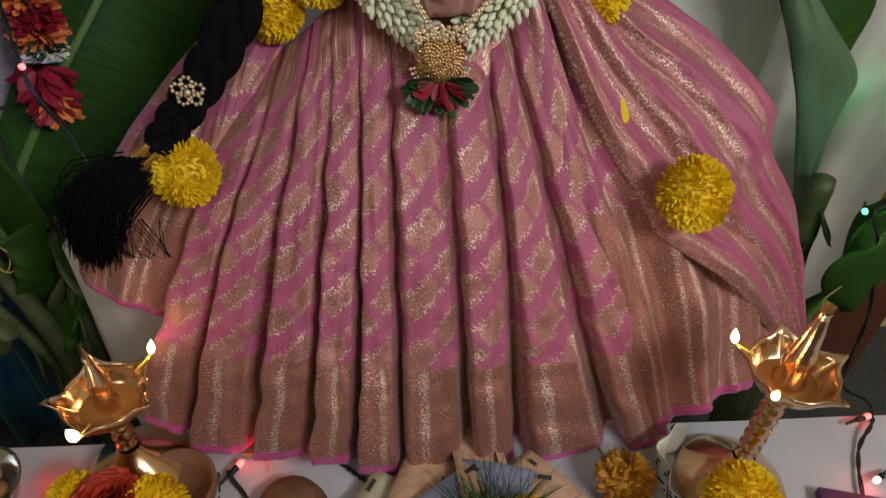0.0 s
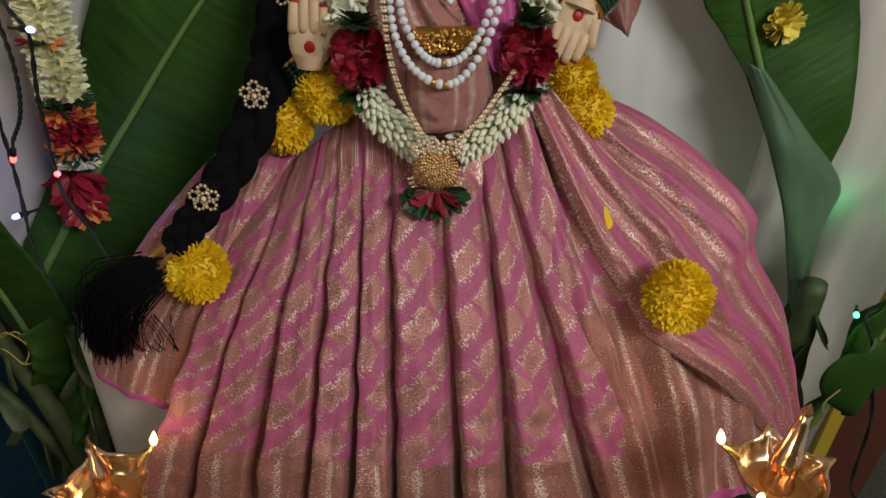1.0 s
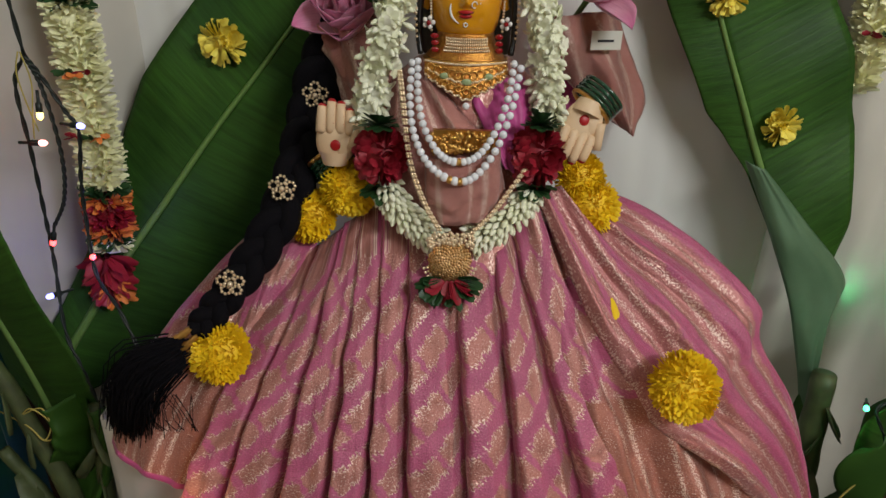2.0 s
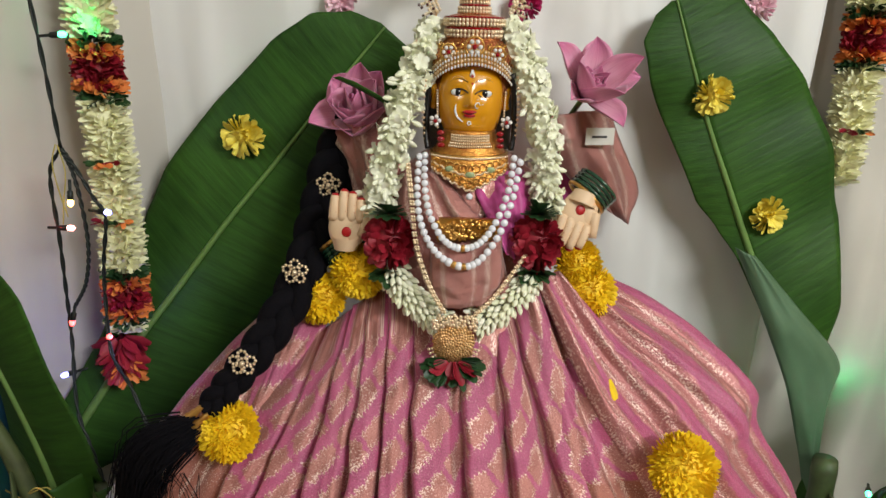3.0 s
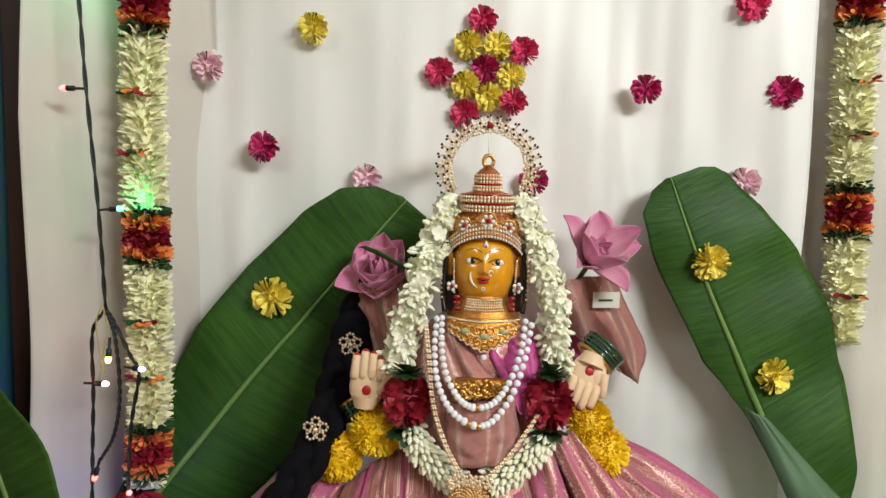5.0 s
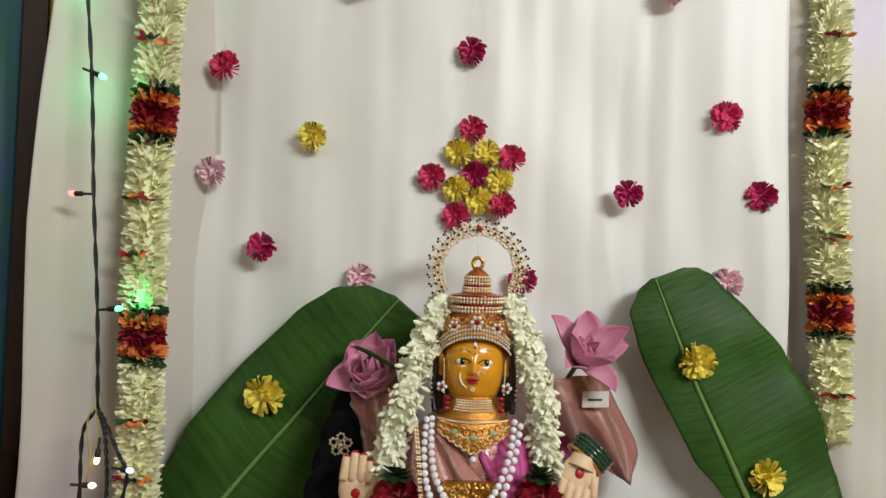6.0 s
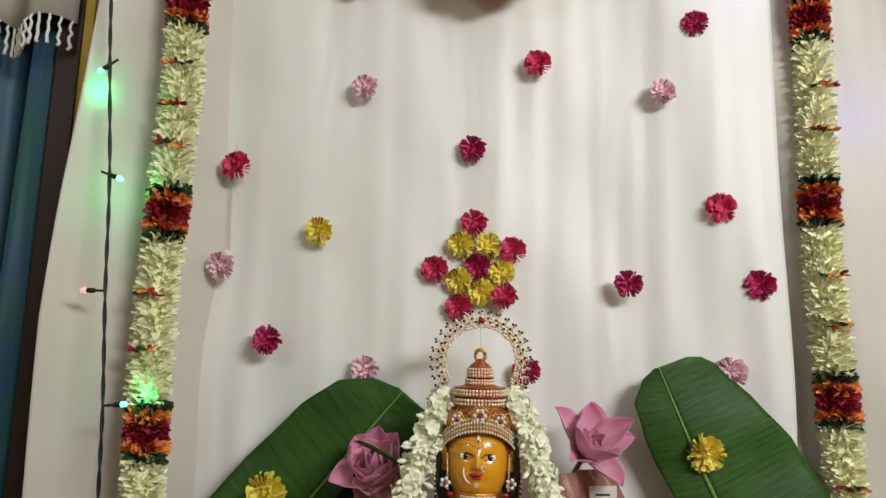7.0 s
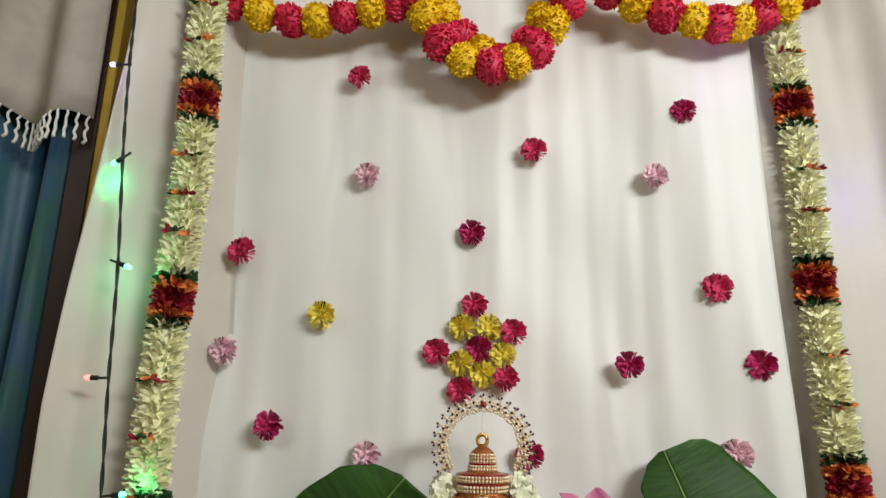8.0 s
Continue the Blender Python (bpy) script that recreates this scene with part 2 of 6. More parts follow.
M["ivory_gold"] = mat("ivory_gilt_stones", (0.92, 0.82, 0.66), 0.35, 0.25, col2=(0.80, 0.60, 0.36), scale=300, isle=0.6)
M["bead_dark"] = mat("dark_garnet_beads", (0.06, 0.006, 0.008), 0.2, coat=0.5)
M["red_gold"] = mat("engraved_red_gold", (0.55, 0.22, 0.07), 0.35, 0.9, col2=(0.28, 0.05, 0.025), scale=260, mix=0.9, bump=0.8, bscale=500)
M["collar_gold"] = mat("engraved_collar_gold", (0.66, 0.33, 0.07), 0.35, 0.9, col2=(0.42, 0.13, 0.03), scale=220, mix=0.8, bump=0.6, bscale=420)
M["brass"] = mat("polished_brass", (0.78, 0.54, 0.34), 0.20, 1.0, col2=(0.66, 0.41, 0.22), scale=25, mix=0.7, bump=0.06, bscale=80)
M["skin"] = mat("turmeric_yellow_enamel", (0.70, 0.30, 0.008), 0.22, col2=(0.62, 0.25, 0.006), scale=30, coat=0.6)
M["palm"] = mat("cream_painted_clay", (0.74, 0.53, 0.34), 0.5, col2=(0.68, 0.45, 0.28), scale=40)
M["red_paint"] = mat("red_lacquer", (0.42, 0.008, 0.012), 0.4)
M["black_paint"] = mat("black_paint", (0.01, 0.008, 0.008), 0.35)
M["white_paint"] = mat("white_paint", (0.85, 0.83, 0.8), 0.35)
M["pearl"] = mat("white_pearls", (0.82, 0.82, 0.86), 0.22, col2=(0.75, 0.75, 0.82), coat=0.5)
M["hair"] = mat("black_thread_hair", (0.006, 0.005, 0.007), 0.95, col2=(0.004, 0.004, 0.005), scale=300, bump=0.6, bscale=500)
M["hair"].node_tree.nodes["Principled BSDF"].inputs["Specular IOR Level"].default_value = 0.12
M["magenta_cloth"] = mat("magenta_silk", (0.50, 0.06, 0.25), 0.5, col2=(0.42, 0.04, 0.2), scale=30, bump=0.1, bscale=700, sheen=0.3)
M["cable"] = mat("black_cable_plastic", (0.008, 0.012, 0.01), 0.45)
M["wood"] = mat("dark_brown_door_wood", (0.030, 0.010, 0.006), 0.5, col2=(0.016, 0.006, 0.004), scale=12, bump=0.1, bscale=60)
M["red_wood"] = mat("reddish_brown_paint", (0.13, 0.04, 0.022), 0.5, col2=(0.09, 0.028, 0.016), scale=14)
M["yellow_paint"] = mat("yellow_wall_paint", (0.62, 0.42, 0.04), 0.55, col2=(0.55, 0.36, 0.03), scale=10)
M["wall"] = mat("pale_yellow_wall_paint", (0.66, 0.56, 0.34), 0.7, col2=(0.6, 0.5, 0.3), scale=4, bump=0.1, bscale=150)
M["ceiling"] = mat("white_ceiling_paint", (0.8, 0.79, 0.76), 0.8, col2=(0.75, 0.74, 0.71), scale=3)
M["granite"] = mat("dark_granite", (0.025, 0.025, 0.028), 0.35, col2=(0.10, 0.10, 0.10), scale=160, mix=0.7)
M["dark_metal"] = mat("black_painted_metal", (0.012, 0.012, 0.014), 0.45)
M["paper"] = mat("white_printed_paper", (0.66, 0.64, 0.58), 0.7, col2=(0.58, 0.56, 0.5), scale=20)
M["ink"] = mat("dark_print_ink", (0.03, 0.03, 0.035), 0.7)
M["note_blue"] = mat("lavender_bank_note", (0.33, 0.34, 0.47), 0.7, col2=(0.22, 0.24, 0.42), scale=90, mix=0.9)
M["note_orange"] = mat("orange_bank_note", (0.60, 0.38, 0.26), 0.7, col2=(0.48, 0.26, 0.16), scale=90, mix=0.9)
M["note_cream"] = mat("cream_bank_note", (0.55, 0.5, 0.36), 0.7, col2=(0.42, 0.4, 0.26), scale=90, mix=0.9)
M["steel"] = mat("stainless_steel", (0.6, 0.6, 0.6), 0.2, 1.0, col2=(0.5, 0.5, 0.5), scale=40)
M["coconut"] = mat("brown_coconut_husk", (0.22, 0.10, 0.045), 0.8, col2=(0.14, 0.06, 0.025), scale=60, mix=0.9, bump=0.8, bscale=250)
M["terracotta"] = mat("brown_clay", (0.22, 0.09, 0.045), 0.5, col2=(0.15, 0.055, 0.03), scale=25, bump=0.2, bscale=90)
M["grass"] = mat("green_grass_blades", (0.04, 0.11, 0.025), 0.5, col2=(0.02, 0.06, 0.015), scale=60, isle=0.6)
M["thread"] = mat("yellow_cotton_thread", (0.5, 0.4, 0.1), 0.8)
M["white_thread"] = mat("white_cotton_thread", (0.75, 0.73, 0.68), 0.8, col2=(0.6, 0.58, 0.53), scale=200)
M["valance"] = mat("cream_linen_valance", (0.40, 0.36, 0.30), 0.8, col2=(0.30, 0.27, 0.22), scale=30, bump=0.3, bscale=600)
M["bangle"] = mat("dark_green_glass_bangle", (0.01, 0.06, 0.03), 0.15, col2=(0.006, 0.03, 0.015), coat=0.6)
M["gem_red"] = mat("red_glass_stone", (0.30, 0.004, 0.01), 0.12, coat=0.6)
M["gem_white"] = mat("white_glass_stone", (0.85, 0.82, 0.8), 0.12, coat=0.6)
M["purple_box"] = mat("purple_printed_card", (0.07, 0.02, 0.09), 0.45, col2=(0.25, 0.05, 0.06), scale=60)
M["flame"] = mat("oil_lamp_flame", (1, 0.7, 0.4), 0.5, emit=(1.0, 0.62, 0.28), power=8)
BULB = {"red": (1.0, 0.06, 0.05), "green": (0.05, 1.0, 0.35), "blue": (0.25, 0.25, 1.0), "amber": (1.0, 0.6, 0.15), "rose": (1.0, 0.35, 0.3), "violet": (0.55, 0.45, 1.0)}
for k, c in BULB.items():
    M["bulb_" + k] = mat(k + "_bulb_glow", tuple(0.5 + 0.5 * q for q in c), 0.3, emit=c, power=5)


def add_node(nt, kind, **ins):
    n = nt.nodes.new(kind)
    for k, v in ins.items():
        n.inputs[int(k[1:])].default_value = v
    return n


def mathn(nt, op, a, b=None, c=None):
    n = nt.nodes.new("ShaderNodeMath")
    n.operation = op
    for i, q in enumerate((a, b, c)):
        if q is None:
            continue
        if isinstance(q, (int, float)):
            n.inputs[i].default_value = q
        else:
            nt.links.new(q, n.inputs[i])
    return n.outputs[0]


def step(nt, x, lo, hi):
    n = nt.nodes.new("ShaderNodeMapRange")
    n.inputs[1].default_value, n.inputs[2].default_value = lo, hi
    nt.links.new(x, n.inputs[0])
    return n.outputs[0]


def mixc(nt, f, a, b):
    n = nt.nodes.new("ShaderNodeMix")
    n.data_type = "RGBA"
    nt.links.new(f, n.inputs[0])
    for i, q in ((6, a), (7, b)):
        if isinstance(q, tuple):
            n.inputs[i].default_value = (*q, 1)
        else:
            nt.links.new(q, n.inputs[i])
    return n.outputs[2]


def saree(name, bands=True, zari=1.0, border=0.77, hem=0.972, slant=0.85, pitch=0.074):
    """Pink silk woven with rose-gold bands, a gold border and a magenta selvedge; cloth metres in U, 0..1 down to the hem in V."""
    mt = bpy.data.materials.new(name)
    mt.use_nodes = True
    nt = mt.node_tree
    b = nt.nodes["Principled BSDF"]
    uv = nt.nodes.new("ShaderNodeUVMap")
    uv.uv_map = "UVMap"
    sx = nt.nodes.new("ShaderNodeSeparateXYZ")
    nt.links.new(uv.outputs[0], sx.inputs[0])
    u, v = sx.outputs[0], sx.outputs[1]
    vm = mathn(nt, "MULTIPLY", v, 0.48)
    cb = nt.nodes.new("ShaderNodeCombineXYZ")
    nt.links.new(u, cb.inputs[0])
    nt.links.new(vm, cb.inputs[1])

    def noise_at(scale, detail=4, rough=0.6):
        n = nt.nodes.new("ShaderNodeTexNoise")
        n.inputs["Scale"].default_value, n.inputs["Detail"].default_value, n.inputs["Roughness"].default_value = scale, detail, rough
        nt.links.new(cb.outputs[0], n.inputs["Vector"])
        return n.outputs["Fac"]
    rag, fleck, soft = noise_at(70, 6, 0.75), noise_at(470, 3), noise_at(22)
    w = mathn(nt, "MULTIPLY_ADD", u, slant, vm)
    w = mathn(nt, "ADD", w, mathn(nt, "MULTIPLY", mathn(nt, "SUBTRACT", rag, 0.5), 0.050))
    saw = mathn(nt, "PINGPONG", mathn(nt, "SUBTRACT", u, mathn(nt, "MULTIPLY", vm, slant)), 0.0035)
    w = mathn(nt, "ADD", w, mathn(nt, "MULTIPLY", saw, 1.6))
    tri = mathn(nt, "PINGPONG", w, pitch / 2)
    band = step(nt, tri, pitch * 0.205, pitch * 0.225)
    edge = mathn(nt, "SUBTRACT", 1.0, step(nt, mathn(nt, "ABSOLUTE", mathn(nt, "SUBTRACT", tri, pitch * 0.24)), 0.0, 0.006))
    along = mathn(nt, "ADD", mathn(nt, "SUBTRACT", u, mathn(nt, "MULTIPLY", vm, slant)), mathn(nt, "MULTIPLY", mathn(nt, "SUBTRACT", rag, 0.5), 0.03))
    gap = step(nt, mathn(nt, "PINGPONG", along, 0.036), 0.004, 0.006)
    band = mathn(nt, "MULTIPLY", band, gap)
    if not bands:
        tri = mathn(nt, "PINGPONG", mathn(nt, "ADD", mathn(nt, "MULTIPLY_ADD", soft, 0.02, u), mathn(nt, "MULTIPLY", mathn(nt, "SUBTRACT", rag, 0.5), 0.022)), 0.031)
        band = mathn(nt, "MULTIPLY", step(nt, tri, 0.011, 0.014), 0.85)
        edge = mathn(nt, "SUBTRACT", 1.0, step(nt, mathn(nt, "ABSOLUTE", mathn(nt, "SUBTRACT", tri, 0.022)), 0.0, 0.006))
    brd = step(nt, mathn(nt, "ADD", v, mathn(nt, "MULTIPLY", mathn(nt, "SUBTRACT", rag, 0.5), 0.02)), border, border + 0.006)
    gold = mathn(nt, "MAXIMUM", band, brd)
    # woven gold sprigs: denser at band edges and in stripes of the border
    one = mathn(nt, "PINGPONG", mathn(nt, "SUBTRACT", u, 0.0075), 0.031)
    two = mathn(nt, "PINGPONG", mathn(nt, "SUBTRACT", u, 0.027), 0.031)
    # pale sprigs along each fold's edge also paint the highlight of its ridge
    zari_sheen = mathn(nt, "SUBTRACT", 1.0, step(nt, one, 0.0012, 0.005))
    bstripe = mathn(nt, "MULTIPLY", mathn(nt, "MULTIPLY", brd, zari), mathn(nt, "SUBTRACT", 1.0, step(nt, two, 0.002, 0.006)))
    bstripe = mathn(nt, "MAXIMUM", bstripe, mathn(nt, "MULTIPLY", zari_sheen, mathn(nt, "MULTIPLY_ADD", gold, 0.7 * zari, 0.3 * zari)))
    dens = mathn(nt, "MAXIMUM", mathn(nt, "MULTIPLY", edge, mathn(nt, "SUBTRACT", 1.0, brd)), bstripe)
    spr = step(nt, mathn(nt, "ADD", mathn(nt, "ADD", fleck, mathn(nt, "MULTIPLY", mathn(nt, "SUBTRACT", soft, 0.5), 0.35)), mathn(nt, "MULTIPLY", dens, 0.15)), 0.59, 0.72)
    spr = mathn(nt, "MULTIPLY", spr, mathn(nt, "MULTIPLY_ADD", gold, 0.75, 0.25))
    pink = mixc(nt, step(nt, soft, 0.35, 0.65), (0.50, 0.095, 0.21), (0.43, 0.068, 0.18))
    rose = mixc(nt, step(nt, soft, 0.35, 0.65), (0.48, 0.205, 0.175), (0.41, 0.155, 0.135))
    col = mixc(nt, gold, pink, rose)
    col = mixc(nt, brd, col, mixc(nt, step(nt, soft, 0.35, 0.65), (0.42, 0.165, 0.125), (0.35, 0.125, 0.09))) if border > 0 else col
    col = mixc(nt, mathn(nt, "MULTIPLY", mathn(nt, "SUBTRACT", 1.0, step(nt, fleck, 0.36, 0.50)), 0.5), col, (0.22, 0.06, 0.06))
    col = mixc(nt, spr, col, (0.82, 0.63, 0.55))
    sel = step(nt, v, hem, hem + 0.004)
    col = mixc(nt, sel, col, (0.50, 0.06, 0.25))
    nt.links.new(col, b.inputs["Base Color"])
    mt_metal = mathn(nt, "MULTIPLY", mathn(nt, "MAXIMUM", mathn(nt, "MULTIPLY", spr, 0.8), mathn(nt, "MULTIPLY", gold, 0.48)), mathn(nt, "SUBTRACT", 1.0, sel))
    nt.links.new(mt_metal, b.inputs["Metallic"])
    b.inputs["Roughness"].default_value = 0.37
    b.inputs["Sheen Weight"].default_value = 0.25
    bp = nt.nodes.new("ShaderNodeBump")
    bp.inputs["Strength"].default_value, bp.inputs["Distance"].default_value = 0.6, 0.0015
    nt.links.new(mathn(nt, "ADD", fleck, mathn(nt, "MULTIPLY", rag, 1.5)), bp.inputs["Height"])
    nt.links.new(bp.outputs[0], b.inputs["Normal"])
    return mt


M["saree"] = saree("pink_gold_brocade_silk", border=0.70, slant=0.88, pitch=0.064)
M["saree_side"] = saree("pink_silk_with_gold_edge", border=0.70, slant=0.3, pitch=0.060)
M["saree_wing"] = saree("pink_gold_striped_silk", bands=False, zari=0.35, border=0.97, hem=0.975)
M["saree_hem"] = saree("pink_silk_with_deep_gold_border", border=0.42)
M["saree_gold"] = saree("rose_gold_brocade_silk", zari=1.0, border=-0.2, hem=2.0)


def curtain_mat():
    mt = mat("blue_green_curtain", (0.006, 0.055, 0.13), 0.5, col2=(0.003, 0.075, 0.055), scale=11, mix=1.0, bump=0.2, bscale=500, sheen=0.2)
    return mt


M["curtain"] = curtain_mat()

# ---- the room ----
def slab(name, lo, hi, material, label):
    s = Shape()
    box(s, lo, hi)
    ob = part(name, s, material, None, smooth=False)
    return tagged(ob, label, name.split("_")[0], kind="structure")


FLOOR = -0.55
slab("floor", (-2.6, -3.2, FLOOR - 0.05), (2.6, 0.6, FLOOR), M["granite"], "dark speckled granite floor of the room")
slab("ceiling", (-2.6, -3.2, 2.3), (2.6, 0.6, 2.4), M["ceiling"], "plain white painted ceiling")
slab("wall_north", (-2.6, 0.16, FLOOR), (2.6, 0.30, 2.3), M["wall"], "pale yellow wall behind the white cloth")
slab("wall_south", (-2.6, -3.2, FLOOR), (2.6, -3.1, 2.3), M["wall"], "pale yellow wall of the room")
slab("wall_west", (-2.6, -3.1, FLOOR), (-2.5, 0.16, 2.3), M["wall"], "pale yellow wall of the room")
slab("wall_east", (2.5, -3.1, FLOOR), (2.6, 0.16, 2.3), M["wall"], "pale yellow wall of the room")


def strip(name, x0, x1, y0, y1, material, label):
    return slab(name, (x0, y0, FLOOR), (x1, y1, 2.3), material, label)


strip("trim_1", 0.795, 0.825, -0.06, -0.02, M["yellow_paint"], "yellow painted edge of the wall beside the cloth")
strip("trim_2", 0.825, 0.95, -0.055, 0.0, M["red_wood"], "reddish brown painted door jamb")
strip("trim_3", -0.674, -0.658, -0.105, -0.06, M["yellow_paint"], "yellow painted edge beside the door frame")
strip("door_1", -0.712, -0.674, -0.110, -0.05, M["wood"], "dark brown wooden door frame beside the curtain")


def fold(x, z, k=1.0, seed=0.0):
    n = noise.noise(Vector((x * 3.2 + seed, z * 0.35, seed)))
    n2 = noise.noise(Vector((x * 9 + z * 1.6, z * 0.9, 3.1 + seed)))
    n3 = noise.noise(Vector((x * 26, z * 0.9, 7.7 + seed)))
    n4 = noise.noise(Vector((x * 5 + z * 3.0, z * 1.2 - x, 12.1 + seed)))
    return k * (0.030 * n + 0.016 * n2 + 0.0055 * n3 + 0.016 * n4)


def backdrop(name, fn, nu, nv, label, cloth="outer_cloth"):
    ob = part(name, grid_shape(fn, nu, nv), M[cloth], None)
    thicken(ob, 0.0015)
    return tagged(ob, label, "backdrop cloth", kind="structure")


backdrop("backdrop", lambda a, b: (-0.485 + 1.005 * a + 0.004 * noise.noise(Vector((a * 2, b * 6, 2))), 0.006 + 0.75 * fold(-0.5 + a, b * 2.2),
                                   -0.5 + 2.25 * b), 130, 60, "white cotton cloth with soft folds hung as a backdrop", "white_cloth")
backdrop("backdrop", lambda a, b: (0.45 + 0.345 * a, 0.016 + 0.014 * math.sin(a * 9 + b) + fold(a * 0.4, b * 2.2, 1.3, 4.0) - 0.05 * a,
                                   -0.5 + 2.3 * b), 60, 50, "white cloth hanging in vertical folds beside the backdrop")
backdrop("backdrop", lambda a, b: (-0.44 - (0.226 - 0.088 * max(0, b - 0.40) / 0.60) * a, 0.03 - (0.13 + 0.12 * min(1, b / 0.6)) * a ** 1.3 + 0.012 * math.sin(a * 14) + fold(a * 0.3, b * 2.2, 1.6, 9.0),
                                   -0.5 + 2.3 * b), 60, 50, "white cloth drawn forward in folds beside the door frame")

# ---- curtain and valance beside the door frame ----
cur = thing("curtain", (-0.95, -0.15, FLOOR), "blue and green patterned curtain hanging in folds", "curtain")
part("panel", grid_shape(lambda a, b: (-1.25 + 0.536 * a, -0.075 + 0.028 * math.sin(a * 32 + 0.6 * math.sin(b * 4)) + 0.008 * math.sin(a * 75),
                                       FLOOR + 0.01 + 2.05 * b), 110, 20), M["curtain"], cur)
val = thing("valance", (-0.95, -0.21, 1.3), "cream linen curtain valance with a knotted white fringe", "valance")


def valance_edge(a):
    return 1.42 - 0.06 * a + 0.012 * math.sin(a * 21)


thicken(part("panel", grid_shape(lambda a, b: (-1.2 + 0.520 * a, -0.130 + 0.022 * math.sin(a * 26) - 0.01 * b, valance_edge(a) + (2.05 - valance_edge(a)) * b), 90, 12),
             M["valance"], val), 0.003)
fr = Shape()
for i in range(46):
    a = (i + 0.5) / 46
    x, z = -1.2 + 0.520 * a, valance_edge(a)
    y = -0.133 + 0.022 * math.sin(a * 26)
    tube(fr, [(x + 0.002 * math.sin(k * 2.2 + i), y + 0.002 * math.cos(k * 2.2), z - 0.0075 * k) for k in range(8)], lambda t: 0.0022 + 0.001 * t, 5)
part("fringe", fr, M["white_thread"], val, "knotted white cotton fringe")

# ---- table with white cloth ----
tab = thing("table", (0.0, -0.7, FLOOR), "low table covered with a creased white cloth", "table")
part("tabletop", grid_shape(lambda a, b: (-0.78 + 1.56 * a, -0.476 - 0.5 * b, -0.001 + 0.0018 * noise.noise(Vector((a * 14, b * 6, 0)))), 60, 24), M["table_cloth"], tab)
ts = Shape()
box(ts, (-0.78, -0.97, -0.05), (0.78, -0.477, -0.004))
part("apron", ts, M["table_cloth"], tab, smooth=False)
for sx in (-0.72, 0.72):
    for sy in (-0.93, -0.52):
        s = Shape()
        box(s, (sx - 0.02, sy - 0.02, FLOOR), (sx + 0.02, sy + 0.02, -0.05))
        part("leg", s, M["dark_metal"], tab, smooth=False)
# the stand behind it that carries the seated figure
stand = thing("stool", (0.0, -0.28, FLOOR), "stool covered with white cloth under the silk skirt", "stool")
s = Shape()
box(s, (-0.2, -0.40, 0.03), (0.2, -0.10, 0.06))
part("seat", s, M["dark_metal"], stand, smooth=False)
for sx, sy in ((-0.19, -0.39), (0.19, -0.39), (-0.19, -0.11), (0.19, -0.11)):
    s = Shape()
    tube(s, [(sx * 1.25, sy, FLOOR), (sx, sy, 0.03)], 0.011, 10)
    part("leg", s, M["dark_metal"], stand)

cov = grid_shape(lambda a, b: Vector(((0.435 + 0.012 * math.sin(a * 90) * (1 - b)) * max(-1, min(1, 1.35 * math.cos(radians(180 + 180 * a)))) - 0.035,
                                      -0.10 - 0.23 * min(1, 1.35 * math.sin(math.pi * a)) - 0.008 * math.sin(a * 70) * (1 - b), FLOOR + 0.002 + (0.17 - FLOOR) * b)), 120, 10)
thicken(part("cloth_cover", cov, M["white_cloth"], stand, "white cloth hung over the stool"), 0.0015)

# ---- silk saree: pleated skirt, side drapes, bodice and shoulder cloths ----
dress = thing("saree", (0.0, -0.4, 0.0), "pink silk saree with rose-gold brocade bands pleated over the seated figure", "saree")
# knife pleats: where each fold's edge leaves the waist, crosses the knee and meets the hem (x, z)
FOLD_TOP = ((-0.244, 0.335), (-0.193, 0.362), (-0.154, 0.385), (-0.124, 0.400), (-0.096, 0.409), (-0.061, 0.411), (-0.004, 0.411), (0.041, 0.408), (0.069, 0.414), (0.099, 0.455))
FOLD_MID = ((-0.293, 0.222), (-0.245, 0.222), (-0.189, 0.229), (-0.136, 0.237), (-0.095, 0.236), (-0.058, 0.235), (0.009, 0.238), (0.067, 0.233), (0.134, 0.222), (0.195, 0.230))
FOLD_HEM = ((-0.346, 0.062), (-0.300, 0.026), (-0.224, 0.026), (-0.156, 0.034), (-0.107, 0.026), (-0.051, 0.005), (0.033, 0.004), (0.088, 0.004), (0.214, 0.004), (0.290, 0.015))
PLEATS = 9
SHIFT = [random.Random(k * 7 + 3).randrange(0, 9) for k in range(PLEATS + 1)]


def through_three(p, q, r, v):
    """A parabola through p at 0, q at 0.45 and r at 1."""
    return p * (v - 0.45) * (v - 1) / 0.45 - q * v * (v - 1) / 0.2475 + r * v * (v - 0.45) / 0.55


def fold_edge(k, v):
    x, z = (through_three(FOLD_TOP[k][i], FOLD_MID[k][i], FOLD_HEM[k][i], v) for i in (0, 1))
    q = ((k - 4.8) / 4.8) ** 2
    y = through_three(-0.280, -0.418, -0.516, v) + q * through_three(0.012, 0.034, 0.058, v)
    return Vector((x, y, z))


def pleat_wave(s):
    """Height of a knife pleat over its width: a rolled edge, a flat face, then under the next fold."""
    rise = min(s / 0.13, 1.0)
    rise = math.sin(rise * math.pi / 2)
    drop = min(1.0, max(0.0, (s - 0.66) / 0.30))
    return rise * (1 - 0.38 * s) * (1 - drop * drop * (3 - 2 * drop))


